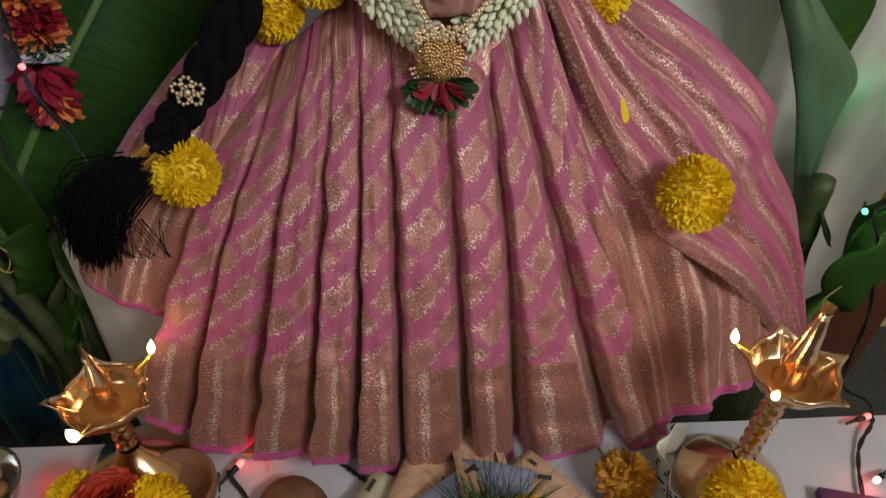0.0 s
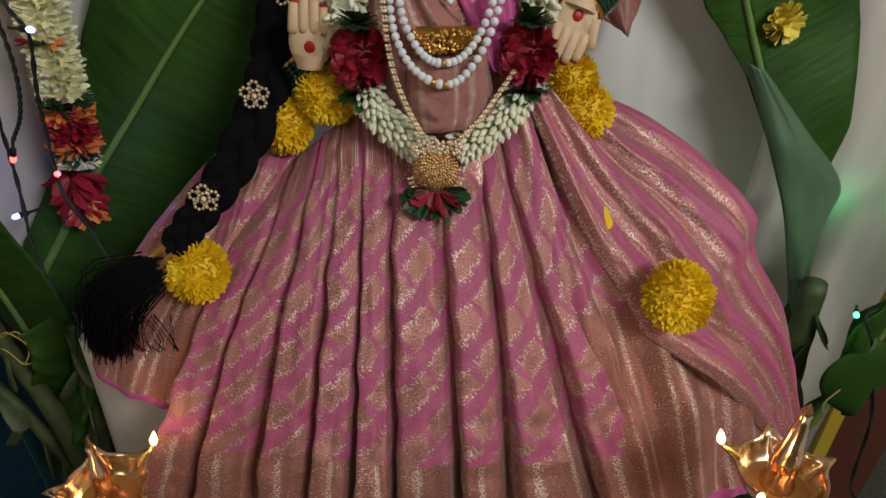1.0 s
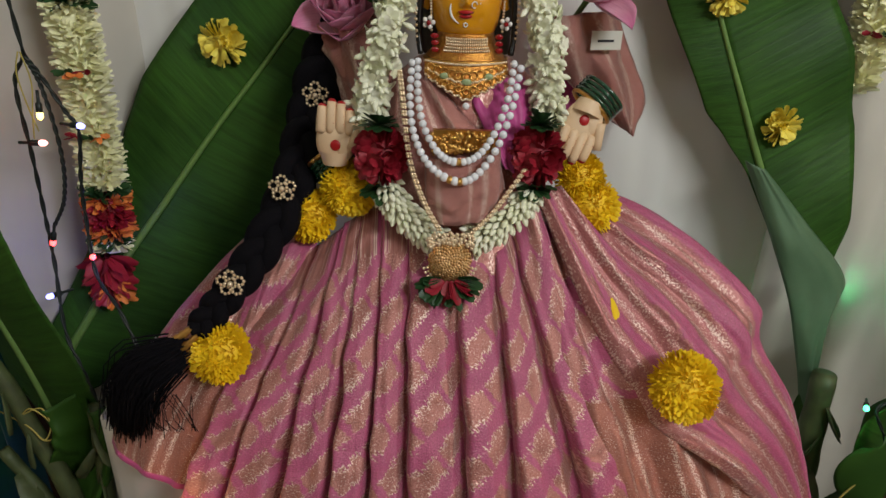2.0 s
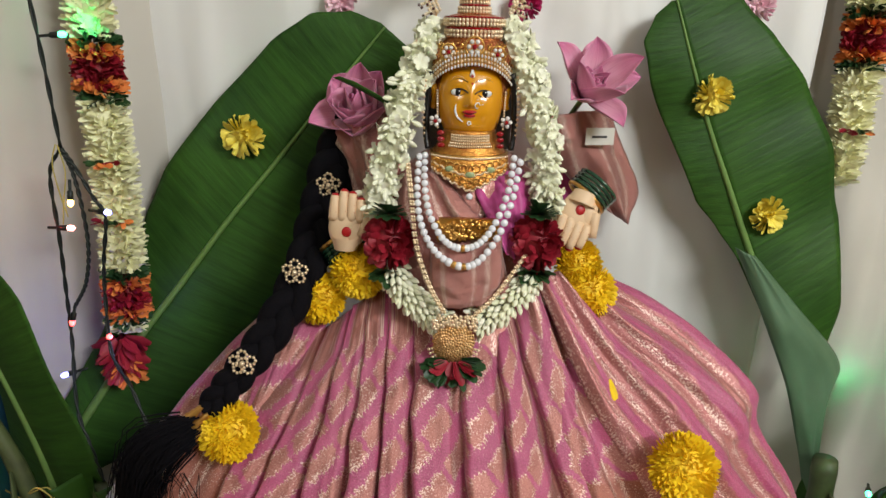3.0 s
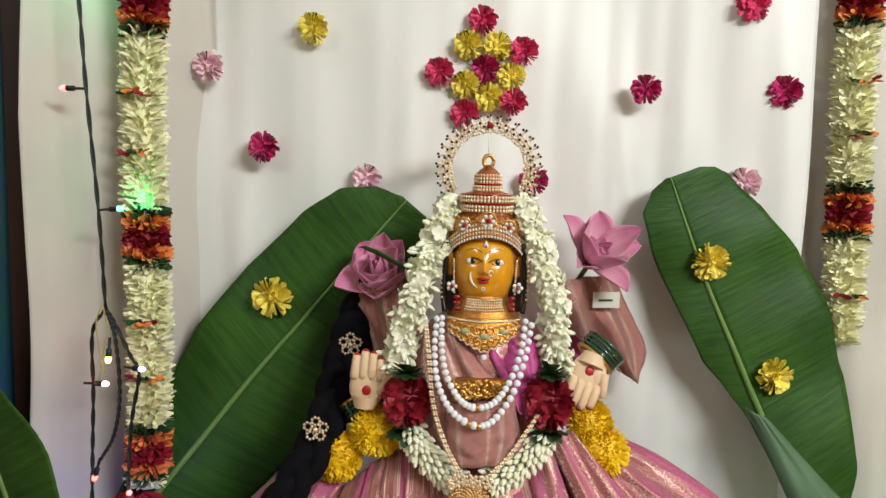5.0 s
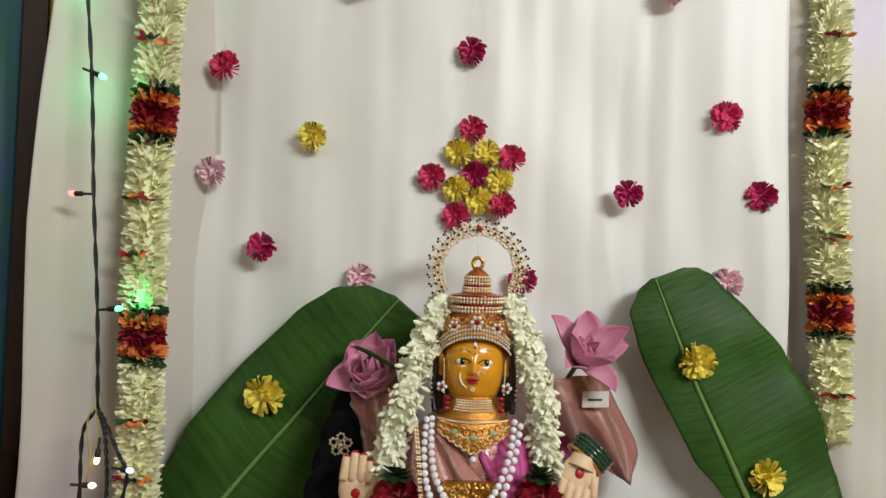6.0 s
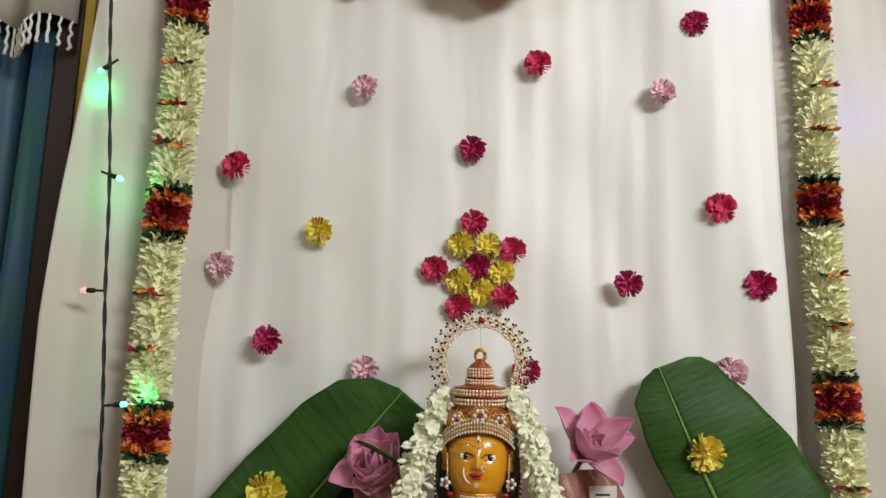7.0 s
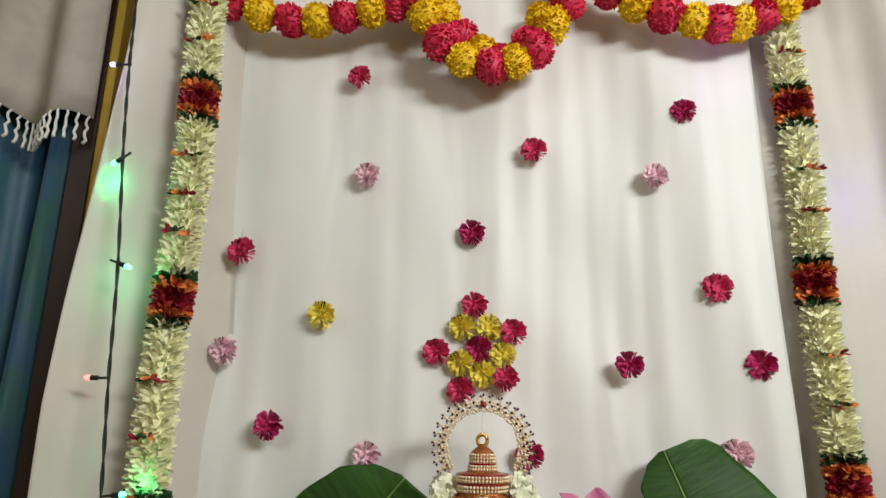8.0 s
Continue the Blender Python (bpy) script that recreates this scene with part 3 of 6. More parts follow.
def skirt(a, w):
    v = -0.12 + 1.12 * w
    k = min(PLEATS - 1, int(a * PLEATS))
    s = a * PLEATS - k
    # the exposed face of each fold is a little wider or narrower on the way down
    s2 = s + 0.05 * math.sin(math.pi * s) * math.sin(v * 6 + k * 2.1)
    p = fold_edge(k, v).lerp(fold_edge(k + 1, v), s2)
    h = pleat_wave(s)
    t = max(0.0, v)
    amp = (0.006 + 0.044 * t ** 0.9) * (1 + 0.30 * noise.noise(Vector((k * 3.7, v * 3.0, 1))))
    out = Vector((0.9 * (a - 0.5), -1, 0.25)).normalized()
    p += out * (amp * (h - 0.45))
    lean = max(0.0, 1 - s / 0.30)
    p.x -= (0.004 + 0.012 * t) * lean * h
    p.x += 0.0060 * noise.noise(Vector((k * 2.3, v * 10, 8.0))) * (1 - s)
    p.z -= (0.010 * h + 0.006 * math.sin(math.pi * s)) * t ** 4
    p += out * (0.0032 * noise.noise(Vector((a * 26, v * 8, 2.0))) + 0.0040 * t * noise.noise(Vector((a * 50, v * 11, 5.0)))
                + 0.0022 * noise.noise(Vector((a * 14 + v * 9, v * 22, 9.0))))
    p.z = max(p.z, 0.0025)
    return p


def skirt_cloth(a, w):
    k = min(PLEATS - 1, int(a * PLEATS))
    s = a * PLEATS - k
    wide = (fold_edge(k + 1, 0.6) - fold_edge(k, 0.6)).length
    return (s * (wide * 1.05 + 0.012) + 0.062 * SHIFT[k] + 0.004, max(0.001, -0.12 + 1.12 * w))


thicken(part("pleated_skirt", grid_shape(skirt, 40 * PLEATS, 110, uvfn=skirt_cloth), M["saree"], dress), 0.0012)


def ruled(c1, c2, bulge, ripple=0.0, freq=6.0, seed=0.0, fade=0.0, roll=0.0):
    """A cloth surface between two curves, pushed out along bulge with soft ripples; roll thickens the first edge."""
    A, B, bv = spline(c1, 40), spline(c2, 40), Vector(bulge)

    def fn(a, v):
        p = curve_at(A, v).lerp(curve_at(B, v), a)
        p += bv * (math.sin(math.pi * a) ** 0.7)
        r = math.sin(a * freq * math.pi + 1.4 * math.sin(v * 3 + seed) + 1.5 * noise.noise(Vector((a * 3, v * 2, seed)))) * ripple * min(1, a * 6, (1 - a) * 6)
        r += 0.6 * ripple * noise.noise(Vector((a * freq * 2.2 + v * 3, v * 4, seed + 5)))
        r += 0.35 * ripple * noise.noise(Vector((a * freq * 4 - v * 6, v * 12, seed + 9)))
        r *= 1 - fade * v
        r += roll * math.sin(math.pi * min(1.0, a / 0.10))
        p += bv.normalized() * (r + 0.004 * noise.noise(Vector((a * 5, v * 5, seed))))
        return p
    return fn


# drape on the side of the braid, rolled over at its lower edge
thicken(part("side_drape", grid_shape(ruled([(-0.240, -0.16, 0.420), (-0.296, -0.20, 0.378), (-0.340, -0.25, 0.336), (-0.383, -0.29, 0.285), (-0.424, -0.33, 0.226), (-0.430, -0.36, 0.178)],
                                            [(-0.160, -0.205, 0.425), (-0.205, -0.25, 0.365), (-0.232, -0.29, 0.31), (-0.265, -0.335, 0.25), (-0.295, -0.375, 0.19), (-0.322, -0.40, 0.140)],
                                            (-0.008, -0.020, 0.008), 0.008, 5, 1.0, 0.75), 80, 60, uvfn=lambda a, v: (0.2 * a + 0.01, 0.30 + 0.69 * v)), M["saree_side"], dress), 0.0012)
# the far hem panel and the drape that crosses it
thicken(part("hem_panel", grid_shape(ruled([(0.075, -0.25, 0.44), (0.120, -0.36, 0.30), (0.155, -0.425, 0.17), (0.215, -0.492, 0.006)],
                                           [(0.20, -0.17, 0.41), (0.33, -0.28, 0.29), (0.425, -0.36, 0.16), (0.418, -0.42, 0.058)],
                                           (0.012, -0.022, 0.010), 0.008, 7, 2.0), 80, 60, uvfn=lambda a, v: (0.32 * a + 0.013, v)), M["saree_hem"], dress), 0.0012)
thicken(part("cross_drape", grid_shape(ruled([(0.086, -0.252, 0.482), (0.152, -0.322, 0.356), (0.192, -0.365, 0.297), (0.231, -0.392, 0.243), (0.266, -0.408, 0.226), (0.333, -0.418, 0.180), (0.424, -0.412, 0.078)],
                                             [(0.150, -0.15, 0.450), (0.216, -0.17, 0.447), (0.312, -0.21, 0.403), (0.392, -0.258, 0.335), (0.396, -0.272, 0.288), (0.450, -0.312, 0.195), (0.466, -0.365, 0.066)],
                                             (0.010, -0.016, 0.010), 0.0085, 7, 3.0, 0.25, 0.006), 110, 90, uvfn=lambda a, v: (0.24 * a + 0.010, 0.02 + 0.93 * v)), M["saree_wing"], dress), 0.0014)
# bodice round the torso
bod = Shape()
lathe(bod, [(0.165, 0.36), (0.142, 0.40), (0.115, 0.435), (0.105, 0.46), (0.10, 0.52), (0.10, 0.56), (0.088, 0.60), (0.06, 0.625), (0.035, 0.635)], 40, Matrix.Translation((0, -0.185, 0)) @ Matrix.Diagonal((1, 0.75, 1, 1)))
bod.uv = [(0.3 + p[0], 0.05 + p[2]) for p in bod.v]
part("bodice", bod, M["saree_gold"], dress)

# ---- banana leaves ----
def leaf_thing(name, label, rib_pts, width, depth, half=(1.0, 1.0), droop=0.3, wave=0.006, seed=0.0, under=False, stalk=0.0, ribw=0.006, face=(0, -1, 0), two_sided=False):
    """A banana leaf: a curved midrib with a ribbed blade on both sides."""
    base = rib_pts[0]
    ob = thing(name, base, label, "banana leaf")
    R = spline(rib_pts, 80)
    fv = Vector(face).normalized()

    def side(sgn, hf):
        def fn(a, v):
            p = curve_at(R, v)
            d = (curve_at(R, min(1, v + 0.02)) - curve_at(R, max(0, v - 0.02))).normalized()
            n = d.cross(fv).normalized() * sgn
            w = (width(v, sgn) if two_sided else width(v)) * hf
            q = p + n * (w * a) - fv * (droop * w * a * a) + fv * 0.006
            q += fv * (wave * a * math.sin(v * 22 + seed + sgn) + 0.00018 * math.sin(v * 300 + a * 5) * min(1, a * 3)
                       + 0.010 * a * noise.noise(Vector((v * 5, sgn * 3, seed))))
            return q
        return fn
    m = M["leaf_under"] if under else M["leaf"]
    for sgn, hf in ((1, half[0]), (-1, half[1])):
        if hf > 0:
            thicken(part("blade", grid_shape(side(sgn, hf), 14, 150, uvfn=lambda a, v: (a * 0.6 + 2 * sgn, v - 0.02 * a)), m, ob), 0.0008)
    s = Shape()
    tube(s, [p + fv * 0.007 for p in R], lambda t: ribw * (1.05 - t) + 0.0012, 8)
    part("midrib", s, M["rib"], ob, "pale green midrib")
    return ob


def blade_width(wmax, tip=0.25, base=0.3):
    return lambda v: wmax * min(1, max(0.0, v / base)) ** 0.6 * min(1, max(0.02, (1 - v) / tip)) ** 0.55


def outline(near, far):
    """Blade width along the midrib, from (place, width) pairs for each side."""
    def width(v, sgn):
        prof = near if sgn > 0 else far
        for (v0, w0), (v1, w1) in zip(prof, prof[1:]):
            if v <= v1:
                f = (v - v0) / (v1 - v0)
                f = f * f * (3 - 2 * f) * 0.35 + f * 0.65
                return w0 + (w1 - w0) * f
        return prof[-1][1]
    return width


leaf_thing("banana_leaf", "large dark green banana leaf leaning against white cloth",
           [(-0.64, -0.17, 0.09), (-0.586, -0.14, 0.173), (-0.514, -0.10, 0.283), (-0.435, -0.075, 0.387), (-0.354, -0.06, 0.493), (-0.275, -0.05, 0.588), (-0.196, -0.045, 0.685), (-0.119, -0.04, 0.777)],
           outline(((0, 0.03), (0.14, 0.09), (0.28, 0.115), (0.5, 0.13), (0.8, 0.125), (0.92, 0.10), (0.98, 0.070), (1, 0.050)),
                   ((0, 0.03), (0.14, 0.04), (0.28, 0.05), (0.43, 0.088), (0.5, 0.108), (0.57, 0.121), (0.71, 0.124), (0.85, 0.112), (0.93, 0.092), (0.98, 0.052), (1, 0.008))),
           0.0, droop=0.15, seed=1.0, two_sided=True)
leaf_thing("banana_leaf", "large green banana leaf folded over near its base",
           [(0.56, -0.10, 0.20), (0.505, -0.085, 0.34), (0.448, -0.065, 0.459), (0.403, -0.055, 0.558), (0.360, -0.048, 0.651), (0.326, -0.044, 0.735), (0.291, -0.04, 0.825)],
           outline(((0, 0.02), (0.08, 0.060), (0.17, 0.105), (0.33, 0.150), (0.5, 0.166), (0.67, 0.158), (0.83, 0.126), (0.95, 0.095), (0.985, 0.075), (1, 0.050)),
                   ((0, 0.005), (0.33, 0.020), (0.42, 0.034), (0.5, 0.050), (0.67, 0.056), (0.83, 0.063), (0.93, 0.058), (0.98, 0.032), (1, 0.006))),
           0.0, droop=0.12, seed=2.0, two_sided=True)


# ---- fresh flower garlands beside the cloth ----
def ring_petals(s, c, n, r, ln, wd, lift, rg, slot=0, flat=0.75):
    for k in range(n):
        t = 2 * math.pi * (k + rg.random()) / n
        d = Vector((math.cos(t), math.sin(t) * flat, lift + rg.uniform(-0.35, 0.35)))
        petal(s, Matrix.Translation(Vector(c) + Vector((d.x * r, d.y * r, 0))) @ axes(d, rg.uniform(0, 6)), ln * rg.uniform(0.8, 1.2), wd * rg.uniform(0.8, 1.2), 0.4, rg.uniform(-0.2, 0.3), slot, SHORT)


def garland(x, y, top, bottom, bands, label, lean=0.0, seed=3):
    ob = thing("flower_garland", (x, y, bottom), label, "garland", "garlands beside the backdrop")
    rg = random.Random(seed)
    edges = [top + 0.04] + list(bands) + [bottom - 0.04]

    def cx(z):
        return x + lean * (top - z) + 0.004 * math.sin(z * 9 + seed)
    for i in range(len(edges) - 1):
        hi, lo = edges[i] - 0.042, edges[i + 1] + 0.042
        s, z = Shape(), hi
        tube(s, [(cx(hi), y, hi), (cx(lo), y, lo)], 0.017, 8)
        while z > lo:
            ring_petals(s, (cx(z), y, z), 24, 0.008, 0.0245, 0.0088, 0.30, rg)
            z -= 0.0056
        part("tuberose_section", s, M["cream"], ob)
        n = max(1, round((hi - lo) / 0.075))
        for j in range(1, n):
            z = lo + (hi - lo) * j / n
            for q in range(3):
                sp, ph = Shape(), radians(-90 + (q - 1) * 30 + rg.uniform(-10, 10))
                c0 = Vector((cx(z) + 0.025 * math.cos(ph), y + 0.027 * math.sin(ph), z + rg.uniform(-0.004, 0.004)))
                for e in range(3):
                    petal(sp, Matrix.Translation(c0) @ axes((math.cos(ph) * 0.3 + (e - 1) * 0.9, math.sin(ph) * 0.6, rg.uniform(-0.25, 0.25)), rg.uniform(0, 6)), 0.015, 0.008, 0.4, 0.2, 0, SHORT)
                part("coloured_sprig", sp, M[("orange", "rose_red", "dark_leaf")[(j + q) % 3]], ob)
    for z0 in bands:
        for dz, key, n, ln in ((0.036, "dark_leaf", 22, 0.021), (0.022, "orange", 28, 0.0225), (-0.022, "orange", 28, 0.0225), (-0.036, "dark_leaf", 22, 0.021)):
            s = Shape()
            for e in range(3):
                ring_petals(s, (cx(z0 + dz), y, z0 + dz + 0.004 * (e - 1)), n, 0.012, ln, 0.011, 0.15, rg)
            part("leaf_band" if key == "dark_leaf" else "orange_band", s, M[key], ob)
        s = Shape()
        tube(s, [(cx(z0), y, z0 + 0.03), (cx(z0), y, z0 - 0.03)], 0.018, 8)
        for e in range(7):
            ring_petals(s, (cx(z0), y, z0 + 0.0045 * (e - 3)), 26, 0.012, 0.0205, 0.013, 0.1, rg)
        part("rose_band", s, M["rose_red"], ob, "dark red rose petal band")
    return ob, cx


gl, cxl = garland(-0.487, -0.127, 1.72, 0.33, (1.393, 1.043, 0.712, 0.385), "hanging garland of cream tuberose with red and orange bands", -0.008, 3)
s, rg = Shape(), random.Random(5)
for e in range(4):
    ring_petals(s, (-0.517, -0.127, 0.315 - 0.014 * e), 12, 0.006, 0.034, 0.018, -0.7, rg, 0)
part("end_tuft", s, M["rose_red"], gl, "loose red petals at the garland's end")
s = Shape()
for e in range(3):
    ring_petals(s, (-0.515, -0.127, 0.285 - 0.012 * e), 8, 0.006, 0.030, 0.014, -0.8, rg, 0)
part("end_tuft", s, M["orange"], gl, "loose orange petals at the garland's end")
garland(0.572, -0.02, 1.60, 0.56, (1.432, 1.102, 0.777), "hanging garland of cream tuberose with red and orange bands", 0.012, 8)

# ---- pompom garland across the top ----
POM = {k: [bloom(0.036, 300, 0.0085, 0.25, 180, 1.0, 0.1, sd + (3 if k == "pom_red" else 0), wild=0.2, core=0.86).data("pompom", M[k]) for sd in (1, 2)] for k in ("pom_red", "yellow")}
tor = thing("pompom_garland", (0.0, -0.06, 1.48), "red and yellow pompom garland looped above the white cloth", "garland")


def loop_of_pompoms(pts, n, start, size=1.0):
    line = spline(pts, 100)
    for i in range(n):
        p = curve_at(line, i / (n - 1))
        key = ("pom_red", "yellow")[(i + start + 1) % 2]
        m = Matrix.Translation(p) @ Euler((rnd.uniform(0, 6), rnd.uniform(0, 6), rnd.uniform(0, 6))).to_matrix().to_4x4() @ Matrix.Diagonal((size * rnd.uniform(0.92, 1.08), size, size * rnd.uniform(0.85, 1.05), 1))
        part("pompom", POM[key][i % 2], None, tor, at=m)
    s = Shape()
    tube(s, line, 0.0012, 5)
    part("string", s, M["white_thread"], tor)


loop_of_pompoms([(-0.58, -0.06, 1.718), (-0.48, -0.06, 1.643), (-0.36, -0.06, 1.601), (-0.26, -0.06, 1.608), (-0.16, -0.06, 1.638), (-0.10, -0.06, 1.678)], 11, 1)
loop_of_pompoms([(-0.15, -0.065, 1.678), (-0.112, -0.07, 1.618), (-0.06, -0.07, 1.528), (0.02, -0.07, 1.493), (0.09, -0.07, 1.518), (0.145, -0.07, 1.593), (0.19, -0.065, 1.678)], 11, 0)
loop_of_pompoms([(-0.10, -0.045, 1.678), (-0.05, -0.04, 1.598), (0.01, -0.04, 1.538), (0.06, -0.04, 1.523), (0.10, -0.04, 1.578), (0.15, -0.045, 1.678)], 9, 1, 0.95)
loop_of_pompoms([(0.20, -0.06, 1.688), (0.29, -0.06, 1.630), (0.40, -0.06, 1.593), (0.48, -0.06, 1.588), (0.56, -0.06, 1.623), (0.66, -0.06, 1.698)], 11, 0)

# ---- small flowers pinned on the cloth ----
LOOSE = ((0.0, 0.35, 0), (0.55, 0.9, 0), (0.85, 1.0, 0), (1.0, 0.6, 0))
SMALL = {}


def pinned(key, x, y, z, size=1.0, spin=0.0, tilt=(0, 0), label_word=""):
    v = rnd.randrange(2)
    if (key, v) not in SMALL:
        SMALL[(key, v)] = bloom(0.026, 74, 0.0085, 0.62, 108, 0.75, 0.25, v + 11, LOOSE, 0.2, 0.45).data("petals", M[key])
        g = Shape()
        for k in range(3):
            petal(g, Matrix.Translation((0.0, 0.006, 0.001)) @ axes((0.35 * (k - 1), 1, 0.05), 0.0), 0.019, 0.009, 0.3, 0.1)
        tube(g, [(0, 0, -0.012), (0, 0, 0.004)], 0.002, 6)
        SMALL["calyx"] = SMALL.get("calyx") or g.data("calyx", M["dark_leaf"])
    word = {"magenta": "magenta", "crimson": "deep pink", "pink": "pale pink", "yellow": "yellow", "lemon": "yellow"}[key]
    ob = thing("flower", (0, 0, 0), f"small {word} chrysanthemum pinned to the {label_word or 'white cloth'}", "flower", "flowers pinned on the cloth")
    part("petals", SMALL[(key, v)], None, ob)
    part("calyx", SMALL["calyx"], None, ob, "dark green calyx leaves")
    ob.matrix_basis = Matrix.Translation((x, y, z)) @ pose(0, 0, 0, 90 + tilt[0], 0, tilt[1]) @ Matrix.Rotation(spin, 4, "Z") @ Matrix.Scale(size, 4)
    return ob


for key, x, z, size in (("crimson", -0.23, 1.507, 0.95), ("magenta", 0.379, 1.432, 1), ("crimson", 0.1, 1.354, 1), ("pink", -0.207, 1.305, 1), ("pink", 0.318, 1.303, 1), ("magenta", -0.013, 1.194, 1), ("crimson", -0.428, 1.157, 1.1), ("lemon", -0.276, 1.043, 1.05), ("crimson", 0.412, 1.096, 1.1), ("magenta", 0.254, 0.963, 1), ("magenta", 0.472, 0.965, 1.08), ("pink", -0.443, 0.979, 1.05), ("magenta", -0.355, 0.854, 1.05), ("pink", -0.187, 0.809, 1), ("pink", 0.419, 0.82, 1.1), ("magenta", 0.083, 0.814, 1), ("crimson", -0.008, 1.062, 0.98), ("crimson", -0.074, 0.981, 0.98), ("crimson", 0.058, 1.016, 0.98), ("magenta", -0.001, 0.987, 0.98), ("crimson", 0.044, 0.937, 0.98), ("crimson", -0.032, 0.917, 0.98), ("lemon", -0.03, 1.024, 0.98), ("lemon", 0.017, 1.023, 0.98), ("lemon", 0.04, 0.977, 0.98), ("lemon", -0.032, 0.962, 0.98), ("lemon", 0.006, 0.943, 0.98)):
    pinned(key, x, -0.014, z, 0.93 * size, rnd.uniform(-0.7, 0.7), (rnd.uniform(-12, 12), rnd.uniform(-12, 12)))
pinned("lemon", -0.326, -0.064, 0.619, 1.25, 0.5, (0, 0), "banana leaf")
pinned("lemon", 0.357, -0.060, 0.696, 1.15, 1.5, (0, 0), "banana leaf")
pinned("lemon", 0.463, -0.072, 0.522, 1.1, 2.5, (0, 0), "banana leaf")

# ---- full yellow chrysanthemums on the saree ----
FULL = [bloom(0.0405, 820, 0.0050, 0.17, 110, 0.72, 0.10, sd + 21, wild=0.04, core=0.82).data("petals", M["yellow_full"]) for sd in (0, 1)]


def full_flower(x, y, z, d, size=1.0, label="yellow chrysanthemum resting on the pink silk", spin=0.0, flat=1.0):
    ob = thing("flower", (0, 0, 0), label, "flower", "large yellow flowers")
    part("petals", FULL[rnd.randrange(2)], None, ob)
    g = Shape()
    for k in range(5):
        petal(g, axes((math.cos(k * 1.26), math.sin(k * 1.26), -0.35)), 0.02, 0.012, 0.2)
    part("calyx", g, M["dark_leaf"], ob, "green calyx")
    ob.matrix_basis = Matrix.Translation((x, y, z)) @ axes(d, spin) @ Matrix.Diagonal((size, size, size * flat, 1))
    return ob


full_flower(-0.283, -0.352, 0.309, (-0.15, -0.85, 0.5), 0.95)
full_flower(0.253, -0.402, 0.307, (0.05, -0.8, 0.6), 1.02, spin=1.0)
full_flower(-0.190, -0.235, 0.438, (-0.3, -0.9, 0.35), 0.90)
full_flower(-0.137, -0.242, 0.479, (-0.15, -1, 0.2), 0.92, spin=2)
full_flower(0.150, -0.212, 0.486, (0.2, -1, 0.3), 0.84, spin=2)
full_flower(0.165, -0.224, 0.450, (0.2, -1, 0.3), 0.98, spin=3)

# ---- the seated figure: a painted mask and two clay palms ----
idol = Shape()
HEAD = Vector((-0.0005, -0.2, 0.694))
HW, HD, HH = 0.0405, 0.037, 0.043


def bump_at(x, z, cx, cz, wx, wz):
    return math.exp(-((x - cx) / wx) ** 2 - ((z - cz) / wz) ** 2)


def head_point(a, b):
    """a: 0..1 round the front from one ear to the other, b: 0..1 chin to brow; a broad squarish mask."""
    th, ph = radians(-100 + 200 * a), radians(-84 + 168 * b)
    x = HW * math.sin(th) * math.cos(ph) ** 0.30 * (1 - 0.05 * max(0, -math.sin(ph)))
    y = -HD * math.cos(th) * math.cos(ph) ** 0.40
    z = HH * math.sin(ph)
    out = 0.0075 * bump_at(x, z, -0.0012, 0.001, 0.0055, 0.0060) + 0.0035 * bump_at(x, z, -0.001, 0.009, 0.004, 0.010)
    out += 0.0022 * (bump_at(x, z, -0.0062, -0.0015, 0.003, 0.003) + bump_at(x, z, 0.0040, -0.0015, 0.003, 0.003))
    out += 0.0030 * bump_at(x, z, -0.002, -0.0125, 0.010, 0.0055) + 0.0035 * bump_at(x, z, -0.001, -0.027, 0.012, 0.008)
    out += 0.0025 * (bump_at(x, z, -0.022, -0.010, 0.011, 0.012) + bump_at(x, z, 0.020, -0.010, 0.011, 0.012))
    out -= 0.0018 * (bump_at(x, z, -0.016, 0.012, 0.009, 0.006) + bump_at(x, z, 0.0155, 0.011, 0.009, 0.006))
    return HEAD + Vector((x, y - out, z))


grid_shape(head_point, 90, 80, 0, shape=idol)


def on_face(x, z, lift):
    ph = math.asin(max(-0.99, min(0.99, z / HH)))
    th = math.asin(max(-0.98, min(0.98, x / (HW * math.cos(ph) ** 0.30 * (1 - 0.05 * max(0, -math.sin(ph)))))))
    return head_point((math.degrees(th) + 100) / 200, (math.degrees(ph) + 84) / 168) + Vector((0, -lift, 0))


